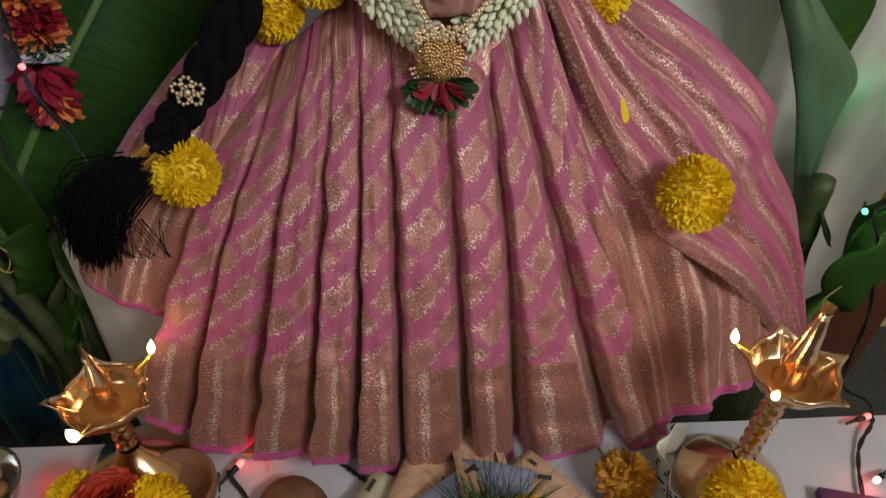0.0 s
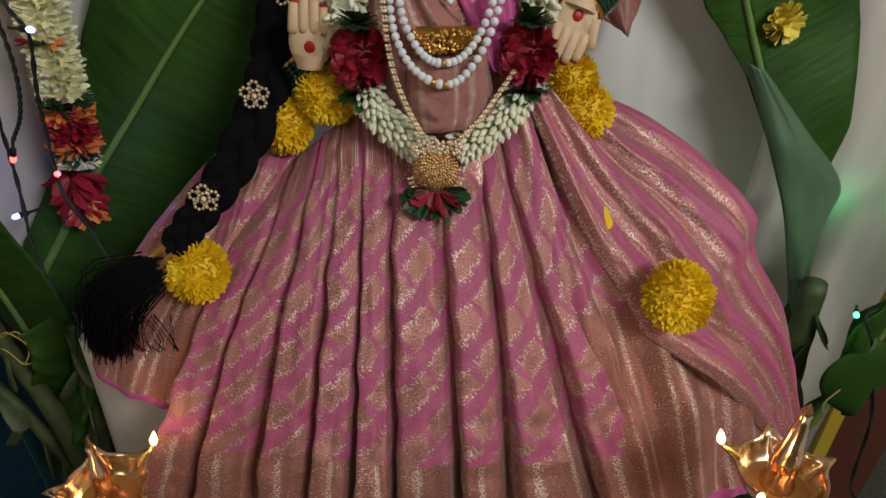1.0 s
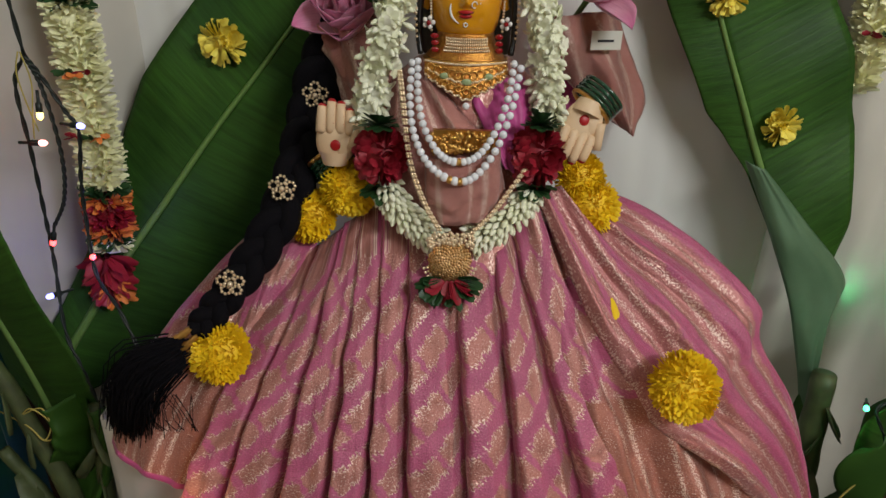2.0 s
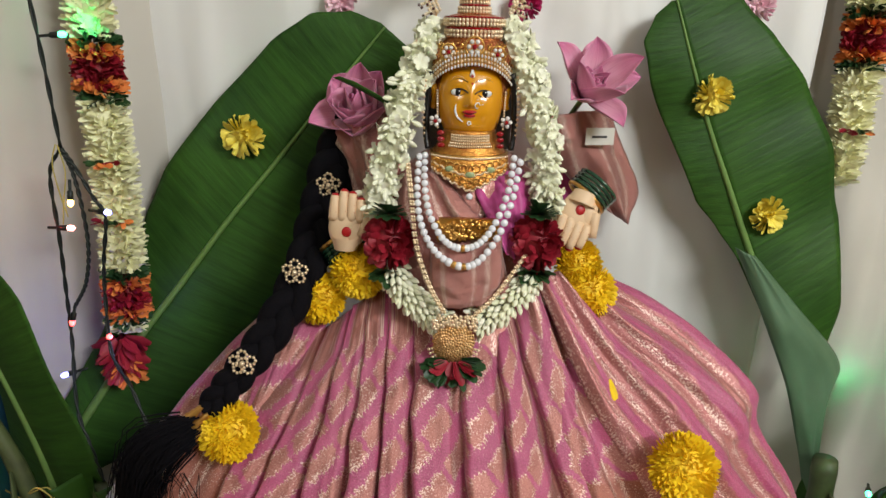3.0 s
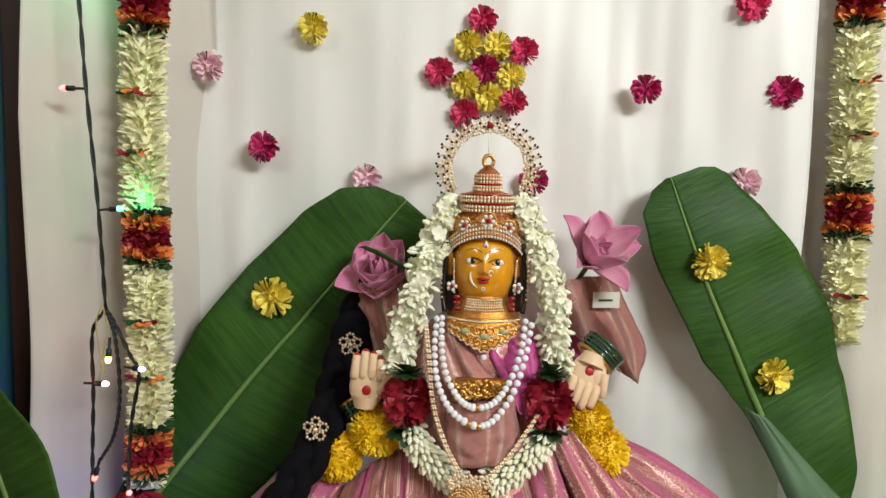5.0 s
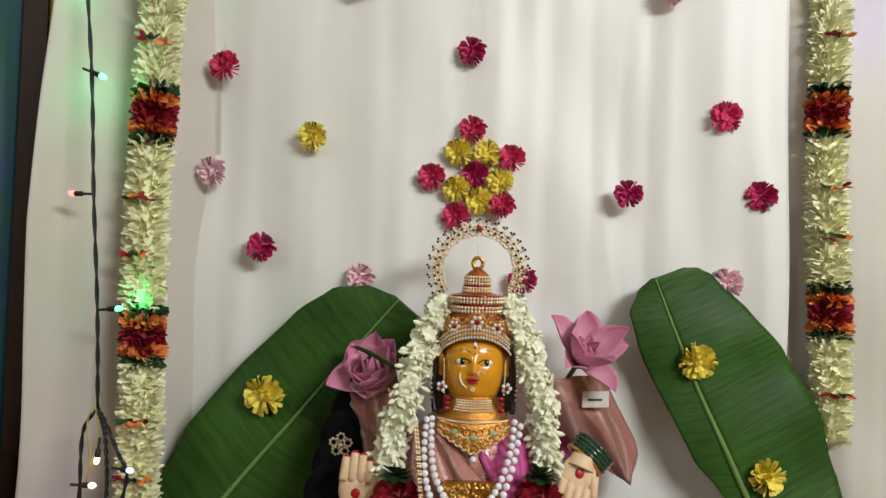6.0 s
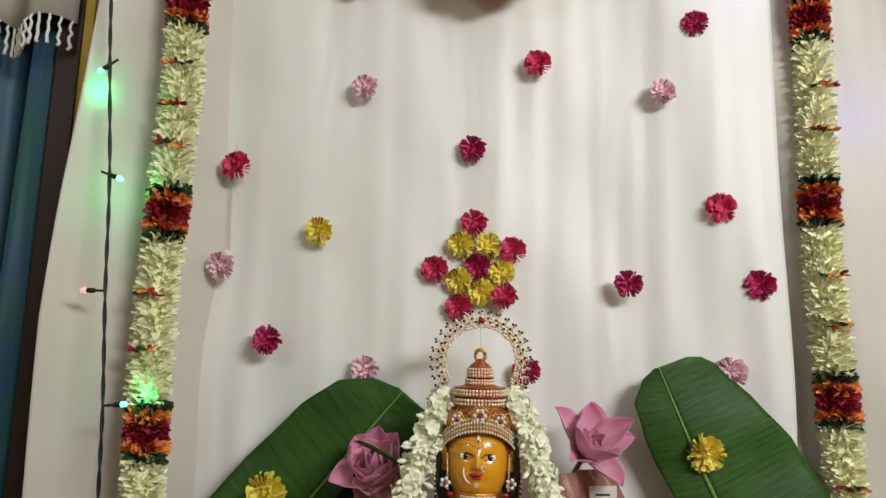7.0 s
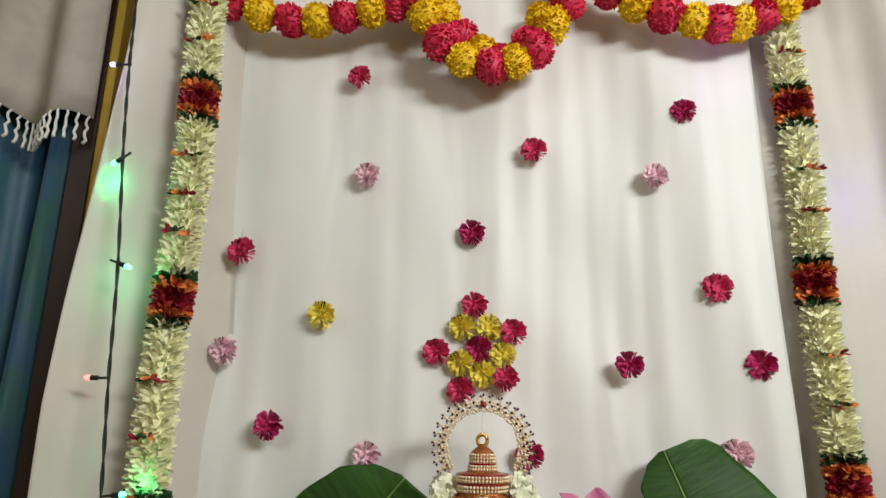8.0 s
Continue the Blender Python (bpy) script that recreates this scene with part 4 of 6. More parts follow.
for cx, cz, sx in ((-0.0161, 0.0124, -1), (0.0154, 0.0112, 1)):
    # almond eye, dark iris, glint painted as a white dot, painted lids and brow
    ball(idol, on_face(cx, cz, -0.0010), 0.0088, 16, 8, 3, (1, 0.24, 0.54))
    ball(idol, on_face(cx, cz, 0.0004), 0.0040, 14, 8, 2, (1, 0.30, 1.05))
    ball(idol, on_face(cx + 0.0012, cz + 0.0014, 0.0018), 0.0009, 6, 4, 3)
    tube(idol, [on_face(cx + 0.0105 * q * sx - 0.001 * sx, cz + 0.0044 * (1 - q * q), 0.0010) for q in [-1 + 0.2 * k for k in range(11)]], 0.00075, 6, 2)
    tube(idol, [on_face(cx + 0.0085 * q, cz - 0.0040 * (1 - q * q), 0.0010) for q in [-0.9 + 0.2 * k for k in range(10)]], 0.00035, 5, 2)
    tube(idol, [on_face(sx * (0.0045 + 0.0024 * k) - 0.0005, 0.0245 + 0.0038 * math.sin(k * 0.36), 0.0002) for k in range(10)], lambda t: 0.0004 * (1.2 - t), 6, 2)
    for k in range(7):
        ball(idol, on_face(sx * (0.008 + 0.0024 * k), 0.0275 + 0.0035 * math.sin(k * 0.45), -0.0001), 0.0005, 5, 4, 3)
    lathe(idol, [(0.0005, -0.016), (0.006, -0.013), (0.0045, -0.004), (0.0065, 0.006), (0.0080, 0.012), (0.004, 0.017), (0.0005, 0.018)], 12,
          Matrix.Translation(HEAD + Vector((sx * 0.0450, 0.006, 0.003))) @ Matrix.Diagonal((0.85, 1.0, 1.0, 1)))
for cz, w, hgt in ((-0.0098, 0.0088, 0.27), (-0.0140, 0.0072, 0.34)):
    ball(idol, on_face(-0.002, cz, -0.0004), w, 16, 8, 4, (1, 0.30, hgt))
tube(idol, [on_face(-0.002 + 0.0088 * q, -0.0122 + 0.0034 * q * q, 0.0020) for q in [-1 + 0.2 * k for k in range(11)]], 0.0004, 5, 2)
# painted ornaments: brow drop, nose ring, cheek crescent, chin dot
lathe(idol, [(0.0001, -0.0045), (0.0032, -0.002), (0.0032, 0.001), (0.0008, 0.0065), (0.0001, 0.007)], 12, Matrix.Translation(on_face(0, 0.0325, 0.0002)) @ Matrix.Diagonal((1, 0.5, 1, 1)), 3)
ball(idol, on_face(0, 0.0318, 0.0018), 0.0016, 8, 6, 4, (1, 0.5, 1.2))
ball(idol, on_face(0, 0.0232, 0.0002), 0.0013, 8, 6, 4, (1, 0.5, 1))
tube(idol, [on_face(0.0072 + 0.0030 * math.cos(t), -0.002 + 0.0034 * math.sin(t), 0.0014) for t in [k * 0.42 for k in range(13)]], 0.0006, 6, 3)
for dx, dz in ((0.0135, -0.001), (0.0175, 0.005), (0.0075, 0.0045)):
    ball(idol, on_face(dx, dz, 0.0002), 0.0008, 8, 5, 3)
tube(idol, spline([on_face(-0.0185, -0.0015, 0.0006), on_face(-0.0192, -0.0085, 0.0006), on_face(-0.0162, -0.0165, 0.0006), on_face(-0.0095, -0.0222, 0.0006)], 16), lambda t: 0.0009 * (0.5 + math.sin(math.pi * t)), 7, 3)
tube(idol, [on_face(-0.002 + 0.0021 * math.cos(t), -0.0232 + 0.0021 * math.sin(t), 0.0008) for t in [k * math.pi / 6 for k in range(13)]], 0.0007, 6, 3)
lathe(idol, [(0.036, 0.625), (0.034, 0.640), (0.033, 0.66)], 24, Matrix.Translation((0, -0.195, 0)))
ob = part("idol", idol, [M["skin"], M["palm"], M["black_paint"], M["white_paint"], M["red_paint"]], None)
tagged(ob, "glossy yellow painted mask of a festival idol under a gold crown", "statue")


def palm(c, up, out, thumb, label):
    """A flat cream palm with four close fingers and a thumb; out is the way the palm faces."""
    sh = Shape()
    up, out = Vector(up).normalized(), Vector(out).normalized()
    sd = up.cross(out).normalized()
    m = Matrix((sd, -out, up)).transposed().to_4x4()
    m.translation = Vector(c)
    rot = m.to_3x3().to_4x4()
    ball(sh, m @ Vector((0, 0, -0.006)), 0.027, 20, 12, 0, (0.86, 0.36, 1.05), rot)
    ball(sh, m @ Vector((thumb * 0.011, -0.004, -0.012)), 0.013, 14, 8, 0, (0.9, 0.5, 1.3), rot)
    for k in range(4):
        x = -0.0168 + 0.0112 * k
        ln = (0.031, 0.037, 0.035, 0.028)[k]
        tube(sh, [m @ Vector((x * (1 - 0.05 * j / 6), -0.004 - 0.0030 * math.sin(j * 0.5), 0.004 + (ln - 0.002) * j / 6)) for j in range(7)], lambda t: 0.0064 * (1 - 0.16 * t), 10, 0, 0.8)
        tube(sh, [m @ Vector((x * 0.95, -0.0042, 0.004 + ln * q)) for q in (0.66, 0.82, 0.97, 1.04)], lambda t: 0.0062 * (0.98 - 0.55 * t ** 3), 10, 1, 0.85)
        for q in (0.25, 0.5):
            tube(sh, [m @ Vector((x - 0.004 + 0.002 * j, -0.0100, 0.006 + ln * q)) for j in range(5)], 0.0004, 4, 1)
    tube(sh, [m @ Vector((thumb * (0.019 + 0.003 * j), -0.005, -0.014 + 0.010 * j)) for j in range(4)], lambda t: 0.0074 * (1 - 0.3 * t), 10, 0)
    ball(sh, m @ Vector((0.001, -0.0095, -0.010)), 0.0062, 14, 6, 1, (1, 0.25, 1.05), rot)
    lathe(sh, [(0.014, -0.034), (0.016, -0.028), (0.019, -0.018)], 16, m, 0)
    tagged(part("clay_palm", sh, [M["palm"], M["red_paint"]], None), label, "statue")


palm((-0.150, -0.248, 0.545), (0.06, 0.15, 1), (0, -1, 0.12), 1, "raised cream clay palm with red fingertips and dot")
palm((0.134, -0.25, 0.560), (-0.36, -0.30, -0.9), (0.1, -1, 0.25), -1, "lowered cream clay palm with a red dot")

# ---- crown ----
crown = thing("crown", (0, -0.17, 0.72), "tall gold crown set with rows of white and red stones", "crown")
AX = Matrix.Translation((0.002, -0.165, 0))
s = Shape()
lathe(s, [(0.056, 0.702), (0.057, 0.726), (0.054, 0.742), (0.046, 0.757), (0.036, 0.765), (0.0345, 0.768), (0.036, 0.779), (0.033, 0.7805), (0.0365, 0.782), (0.0372, 0.790),
          (0.030, 0.794), (0.020, 0.7965), (0.0192, 0.804), (0.0155, 0.8055), (0.0175, 0.807), (0.0175, 0.820), (0.012, 0.826), (0.006, 0.830), (0.004, 0.833)], 48, AX, 0)
part("dome", s, M["red_gold"], crown)
s = Shape()
for k in range(300):
    t, q = radians(rnd.uniform(190, 350)), rnd.random()
    r = 0.0575 - 0.014 * q ** 1.5
    ball(s, AX @ Vector((r * math.cos(t), r * math.sin(t), 0.724 + 0.038 * q)), rnd.uniform(0.0010, 0.0017), 6, 4)
part("dome_setting", s, M["gold"], crown)
s = Shape()
tube(s, [(0.002 + 0.0070 * math.cos(t), -0.165, 0.838 + 0.0082 * math.sin(t)) for t in [k * math.pi / 8 for k in range(17)]], 0.0028, 8)
part("finial", s, M["gold"], crown, "gold ring finial")
for z, r, n, sz in ((0.7705, 0.0362, 46, 0.0021), (0.7755, 0.0366, 46, 0.0021), (0.7838, 0.0376, 48, 0.0021), (0.7885, 0.0376, 48, 0.0021), (0.7985, 0.0198, 30, 0.0019), (0.8025, 0.0196, 30, 0.0019), (0.8090, 0.0179, 26, 0.0019), (0.8135, 0.0180, 26, 0.0019), (0.8180, 0.0178, 26, 0.0019)):
    s = Shape()
    for k in range(n):
        t = 2 * math.pi * k / n
        ball(s, AX @ Vector((r * math.cos(t), r * math.sin(t), z)), sz, 6, 4, 0, (1, 1, 1.35))
    part("gem_band", s, M["pale_gold"], crown)
    if z in (0.7755, 0.7885, 0.8025):
        s = Shape()
        tube(s, [AX @ Vector(((r - 0.001) * math.cos(k * math.pi / 20), (r - 0.001) * math.sin(k * math.pi / 20), z + 0.0035)) for k in range(41)], 0.0013, 6)
        part("red_line", s, M["gem_red"], crown)


# brow band: rows of stones arching over the forehead
def brow(t, lift=0.0, grow=0.0):
    x = (0.0565 + grow) * math.sin(t)
    return Vector((x, -0.165 - (0.084 + lift) * math.cos(t * 0.85) + 0.012, 0.7425 - 0.050 * (1 - math.cos(t)) + grow * 1.2))


s = Shape()
grid_shape(lambda a, b: brow(radians(-82 + 164 * a), 0.0 - 0.018 * b, 0.001 * b) + Vector((0, 0, -0.004 + 0.017 * b)), 50, 4, shape=s)
part("brow_band", s, M["gold"], crown)
for row in range(4):
    s = Shape()
    for k in range(40):
        p = brow(radians(-80 + 160 * k / 39), 0.002 - 0.0045 * row, 0.0003 * row) + Vector((0, 0, -0.003 + 0.0045 * row))
        ball(s, p, 0.0019, 6, 4, 0, (0.75, 1, 1.15))
    part("gem_band", s, M["gem_white" if row in (0, 2) else "pale_gold"], crown)
for x, z, r in ((-0.0295, 0.7515, 0.0058), (0.001, 0.7585, 0.0068), (0.0290, 0.7500, 0.0058)):
    y = -0.226 + 13 * x * x
    s = Shape()
    for k in range(6):
        ball(s, (x + r * math.cos(k * 1.047), y - 0.003, z + r * math.sin(k * 1.047)), r * 0.42, 8, 5, 0)
    fl = part("stone_flower", s, M["gem_white"], crown, "white stone flower")
    s = Shape()
    ball(s, (x, y - 0.005, z), r * 0.5, 8, 6)
    part("red_stone", s, M["gem_red"], fl)
    s = Shape()
    tube(s, [(x + 1.6 * r * math.cos(t), y - 0.001, z + 1.7 * r * math.sin(t)) for t in [k * math.pi / 10 for k in range(21)]], 0.0012, 6)
    part("gold_rim", s, M["gold"], fl)
for sx in (-1, 1):
    s = Shape()
    tube(s, spline([(sx * 0.050, -0.205, 0.728), (sx * 0.054, -0.205, 0.69), (sx * 0.055, -0.21, 0.655), (sx * 0.052, -0.215, 0.635)], 20), 0.0035, 6)
    part("side_chain", s, M["black_paint"], crown, "dark cord edged with gold")
    s = Shape()
    for k in range(14):
        ball(s, (sx * (0.0555 + 0.003 * math.sin(k / 4)), -0.212, 0.724 - 0.0064 * k), 0.0021, 6, 4)
    part("gem_band", s, M["pale_gold"], crown)
    s = Shape()
    for k in range(5):
        ball(s, (sx * 0.0435 + 0.005 * math.cos(k * 1.257), -0.224, 0.671 + 0.005 * math.sin(k * 1.257)), 0.0028, 8, 5)
    part("ear_ornament", s, M["gem_white"], crown, "white stone ear ornament with a red centre")
    s = Shape()
    ball(s, (sx * 0.0435, -0.228, 0.671), 0.0028, 8, 5)
    part("red_stone", s, M["gem_red"], crown)
    s = Shape()
    for k in range(15):
        ball(s, (sx * (0.0418 - 0.00012 * k), -0.214 - 0.0006 * k, 0.706 - 0.0031 * k), 0.0015, 6, 4)
    part("gem_band", s, M["pale_gold"], crown)
    s = Shape()
    for k in range(3):
        ball(s, (sx * 0.0365 + 0.0004 * k, -0.227, 0.657 - 0.0075 * k), 0.0040, 8, 6, 0, (1.2, 0.5, 0.8))
    part("corner_stone", s, M["gem_red"], crown, "dark red square stone")
# flared gold base below the chin with rows of stones
s = Shape()
grid_shape(lambda a, b: Vector(((0.032 + 0.015 * (1 - b) ** 2) * math.sin(radians(-90 + 180 * a)), -0.196 - (0.036 + 0.010 * (1 - b) ** 2) * math.cos(radians(-90 + 180 * a)) ** 0.7, 0.630 + 0.030 * b)), 50, 10, shape=s)
thicken(part("collar_plate", s, M["collar_gold"], crown), 0.002)
s = Shape()
tube(s, [(0.048 * math.sin(t), -0.197 - 0.047 * math.cos(t) ** 0.7, 0.630) for t in [radians(-89 + 178 * k / 30) for k in range(31)]], 0.0024, 8)
part("collar_rim", s, M["gold"], crown)
for row in range(5):
    s = Shape()
    for k in range(22):
        t = radians(-44 + 88 * k / 21)
        w = 0.033 + 0.004 * max(0, 1 - row / 2)
        ball(s, (w * math.sin(t), -0.1985 - (w + 0.0035) * math.cos(t) ** 0.7, 0.6420 + 0.0032 * row), 0.0015, 6, 4, 0, (0.8, 1, 1.2))
    part("gem_band", s, M["pale_gold"], crown)
s = Shape()
lathe(s, [(0.055, 0.63), (0.057, 0.68), (0.054, 0.725)], 30, Matrix.Translation((0, -0.165, 0)) @ Matrix.Diagonal((1, 0.6, 1, 1)))
part("back_plate", s, M["black_paint"], crown, "dark backing behind the mask")
# ---- halo arch behind the crown ----
arch = thing("halo_arch", (0.003, -0.131, 0.78), "gold filigree halo arch edged with dark red beads", "ornament")
AC = Vector((0.004, -0.131, 0.828))
for r, sz, n in ((0.053, 0.0022, 66), (0.0572, 0.0026, 64), (0.0618, 0.0026, 66), (0.0660, 0.0022, 66)):
    s = Shape()
    for k in range(n):
        t = radians(-32 + 244 * k / (n - 1)) + rnd.uniform(-0.015, 0.015)
        q = r + rnd.uniform(-0.0012, 0.0012)
        ball(s, AC + Vector((q * math.cos(t), rnd.uniform(-0.003, 0.002), q * math.sin(t))), sz * rnd.uniform(0.75, 1.25), 6, 4)
    part("filigree", s, M["ivory_gold"], arch)
tips = Shape()
beads = Shape()
for k in range(23):
    t = radians(-28 + 236 * k / 22)
    for q in (0.0680, 0.0705, 0.0730):
        ball(tips, AC + Vector((q * math.cos(t), 0, q * math.sin(t))), 0.0021, 6, 4)
    for q, dt in ((0.0757, 0.0), (0.0735, 0.055), (0.0655, 0.04), (0.0600, -0.03)):
        ball(beads, AC + Vector((q * math.cos(t + dt), -0.004, q * math.sin(t + dt))), 0.0021, 6, 4, 0, (1.0, 1, 1.0))
part("cresting", tips, M["ivory_gold"], arch)
part("beading", beads, M["bead_dark"], arch, "dark red glass beads")
s = Shape()
ball(s, AC + Vector((0, -0.004, 0.061)), 0.005, 10, 6)
part("red_stone", s, M["gem_red"], arch)
for sx in (-1, 1):
    s = Shape()
    tube(s, [AC + Vector((sx * 0.050, 0, -0.03)), AC + Vector((sx * 0.052, 0.02, -0.09)), AC + Vector((sx * 0.052, 0.02, -0.17))], 0.0012, 6)
    part("support_wire", s, M["gold"], arch)
s = Shape()
tube(s, [(0.003, -0.14, 0.885), (0.002, -0.16, 0.851)], 0.0008, 5)
part("thread", s, M["white_thread"], arch, "white tying thread")


# ---- bodice drapes: crossing front, hanging flap, shoulder cloths ----
def chest_y(x, z):
    return -0.185 - 0.082 * math.sqrt(max(0.05, 1 - (x / 0.112) ** 2))


def sheet(name, pts_a, pts_b, push, material, nu=30, nv=30, rip=0.004, freq=6, seed=0.0, label="", uscale=0.1, parent=None, slot_v=1.0):
    return thicken(part(name, grid_shape(ruled(pts_a, pts_b, push, rip, freq, seed), nu, nv, uvfn=lambda a, v: (uscale * a + 0.01, 0.02 + slot_v * v)), M[material], parent or dress, label), 0.0012)


sheet("inner_cloth", [(-0.005, -0.238, 0.612), (0.02, -0.262, 0.565), (0.045, -0.27, 0.52)], [(0.070, -0.215, 0.612), (0.082, -0.235, 0.57), (0.075, -0.25, 0.50)], (0, -0.010, 0), "magenta_cloth", rip=0.003, freq=5, label="plain magenta inner cloth")
sheet("front_fold", [(-0.085, -0.215, 0.612), (-0.088, -0.245, 0.55), (-0.07, -0.262, 0.48), (-0.05, -0.275, 0.445)],
      [(-0.035, -0.238, 0.612), (0.0, -0.268, 0.575), (0.035, -0.278, 0.54), (0.055, -0.282, 0.47)], (0, -0.012, 0), "saree_gold", rip=0.004, freq=5, seed=2)
sheet("hanging_flap", [(-0.045, -0.284, 0.535), (-0.043, -0.294, 0.485), (-0.036, -0.296, 0.460)], [(0.040, -0.284, 0.545), (0.042, -0.294, 0.50), (0.034, -0.296, 0.468)], (0, -0.014, -0.004), "saree_gold", rip=0.002, freq=3, seed=3)
# cloth behind the shoulder of the raised palm
sheet("shoulder_cloth", [(-0.205, -0.10, 0.645), (-0.175, -0.12, 0.61), (-0.155, -0.13, 0.56), (-0.15, -0.15, 0.50)], [(-0.09, -0.12, 0.68), (-0.085, -0.17, 0.62), (-0.08, -0.2, 0.56), (-0.08, -0.2, 0.48)], (-0.01, -0.02, 0), "saree_gold", rip=0.006, freq=5, seed=4)
# the loose end over the other shoulder, two layers
sheet("loose_end", [(0.105, -0.13, 0.670), (0.122, -0.12, 0.625), (0.150, -0.09, 0.578), (0.222, -0.065, 0.520)], [(0.205, -0.07, 0.676), (0.236, -0.06, 0.614), (0.267, -0.055, 0.552), (0.256, -0.055, 0.497)], (0.004, -0.010, 0), "saree_gold", rip=0.005, freq=4, seed=5)
sheet("loose_end", [(0.10, -0.07, 0.66), (0.13, -0.06, 0.58), (0.16, -0.055, 0.52), (0.185, -0.05, 0.465)], [(0.18, -0.05, 0.66), (0.215, -0.045, 0.57), (0.225, -0.045, 0.53), (0.205, -0.045, 0.490)], (0.0, -0.006, 0), "magenta_cloth", rip=0.004, freq=3, seed=6)
tag = thing("price_tag", (0.205, -0.095, 0.635), "white paper tag on the loose silk end", "tag")
s = Shape()
TM = Matrix.Translation((0.187, -0.112, 0.640)) @ pose(0, 0, 0, 0, 0, 10)
box(s, (-0.021, -0.0005, -0.012), (0.021, 0.0005, 0.012), 0, TM)
part("card", s, M["paper"], tag, smooth=False)
s = Shape()
box(s, (-0.012, -0.0012, -0.002), (0.010, -0.0007, 0.001), 0, TM)
part("print_bar", s, M["ink"], tag, smooth=False)

# ---- jewellery ----
neck = thing("necklace", (0, -0.27, 0.565), "gold choker with pale green stones and a pearl drop", "necklace")
def choker(a, b, lift=0.0):
    """A V-shaped collar plate from side to side and from the neck down."""
    q = 2 * a - 1
    return Vector((0.047 * q, -0.252 - lift - 0.012 * b + 0.022 * q * q, 0.631 - (0.012 + 0.026 * (1 - abs(q)) ** 0.8) * b + 0.0015 * math.cos(q * 34) * b))


s = Shape()
grid_shape(choker, 60, 8, shape=s)
thicken(part("plate", s, M["collar_gold"], neck), 0.002)
s = Shape()
for k in range(11):
    a = 0.07 + 0.086 * k
    for b, r in ((0.35, 0.0046), (0.78, 0.0036)):
        c = choker(a, b, 0.0025)
        tube(s, [c + Vector((r * math.cos(t), 0, r * math.sin(t))) for t in [j * math.pi / 6 for j in range(13)]], 0.0009, 6)
part("scrolls", s, M["gold"], neck, "gold wire scrolls")
s = Shape()
for k in range(150):
    a, b = (k + 0.5) / 150, (0.02, 0.99, 0.55)[k % 3]
    ball(s, choker(a, b, 0.002), 0.0015, 6, 4)
part("stone_setting", s, M["pale_gold"], neck)
s = Shape()
for sx in (-1, 0, 1):
    ball(s, choker(0.5 + 0.26 * sx, 0.5, 0.003), 0.0048, 10, 6, 0, (1.25, 0.4, 0.8))
part("green_stone_setting", s, mat("pale_green_stone", (0.35, 0.42, 0.22), 0.2), neck, "pale green oval stones")
s = Shape()
ball(s, (0.0, -0.268, 0.5875), 0.0042, 10, 6)
part("pearl_drop", s, M["pearl"], neck, "pearl drop")

pn = thing("pearl_necklace", (0, -0.3, 0.52), "two-strand white pearl necklace with gold spacers", "necklace")
PEARL = Shape()
ball(PEARL, (0, 0, 0), 1.0, 12, 8)
PEARL_ME = PEARL.data("pearl", M["pearl"])
GOLDB_ME = PEARL.data("gold_bead", M["gold"])


def strand(pts, r, parent):
    line = spline(pts, 200)
    acc, last = 0.0, line[0]
    total = sum((line[i + 1] - line[i]).length for i in range(200))
    n = int(total / (2 * r))
    for i in range(n + 1):
        p = curve_at(line, i / n)
        mid = abs(i / n - 0.5) < 0.045
        part("gold_bead" if mid and i % 2 else "pearl", GOLDB_ME if mid and i % 2 else PEARL_ME, None, parent, at=Matrix.Translation(p) @ Matrix.Scale(r * (1.15 if mid and not i % 2 else 1), 4))


strand([(-0.055, -0.225, 0.628), (-0.054, -0.262, 0.60), (-0.047, -0.288, 0.570), (-0.030, -0.300, 0.543), (-0.010, -0.305, 0.534), (0.012, -0.303, 0.540), (0.030, -0.296, 0.562), (0.045, -0.28, 0.598), (0.054, -0.24, 0.63)], 0.0044, pn)
strand([(-0.062, -0.225, 0.626), (-0.063, -0.262, 0.592), (-0.057, -0.288, 0.558), (-0.040, -0.304, 0.530), (-0.014, -0.312, 0.515), (0.010, -0.311, 0.519), (0.034, -0.300, 0.548), (0.050, -0.282, 0.588), (0.062, -0.24, 0.625)], 0.0046, pn)

belt = thing("waist_ornament", (-0.005, -0.29, 0.53), "gold filigree waist ornament on the bodice", "ornament")
s = Shape()
for k in range(150):
    x, z = rnd.uniform(-0.038, 0.036), rnd.uniform(-0.012, 0.012)
    ball(s, (0.0 + x, -0.291 + 4 * x * x, 0.553 + z - 0.15 * abs(x)), rnd.uniform(0.0018, 0.0036), 6, 4)
part("filigree", s, M["gold"], belt)
s = Shape()
box(s, (-0.036, -0.287, 0.540), (0.035, -0.280, 0.565))
part("backing", s, M["gold"], belt, smooth=False)

long = thing("long_necklace", (-0.015, -0.32, 0.40), "long gold bead chain with a round filigree pendant", "necklace")


def bead_chain(pts, r, name="chain"):
    line = spline(pts, 120)
    n = int(sum((line[i + 1] - line[i]).length for i in range(120)) / (1.7 * r))
    sh = Shape()
    for i in range(n):
        for q in (-1, 1):
            ball(sh, curve_at(line, i / n) + Vector((q * r * 0.7, 0, (i % 2) * r * 0.5)), r, 6, 4)
    part(name, sh, M["pale_gold"], long)


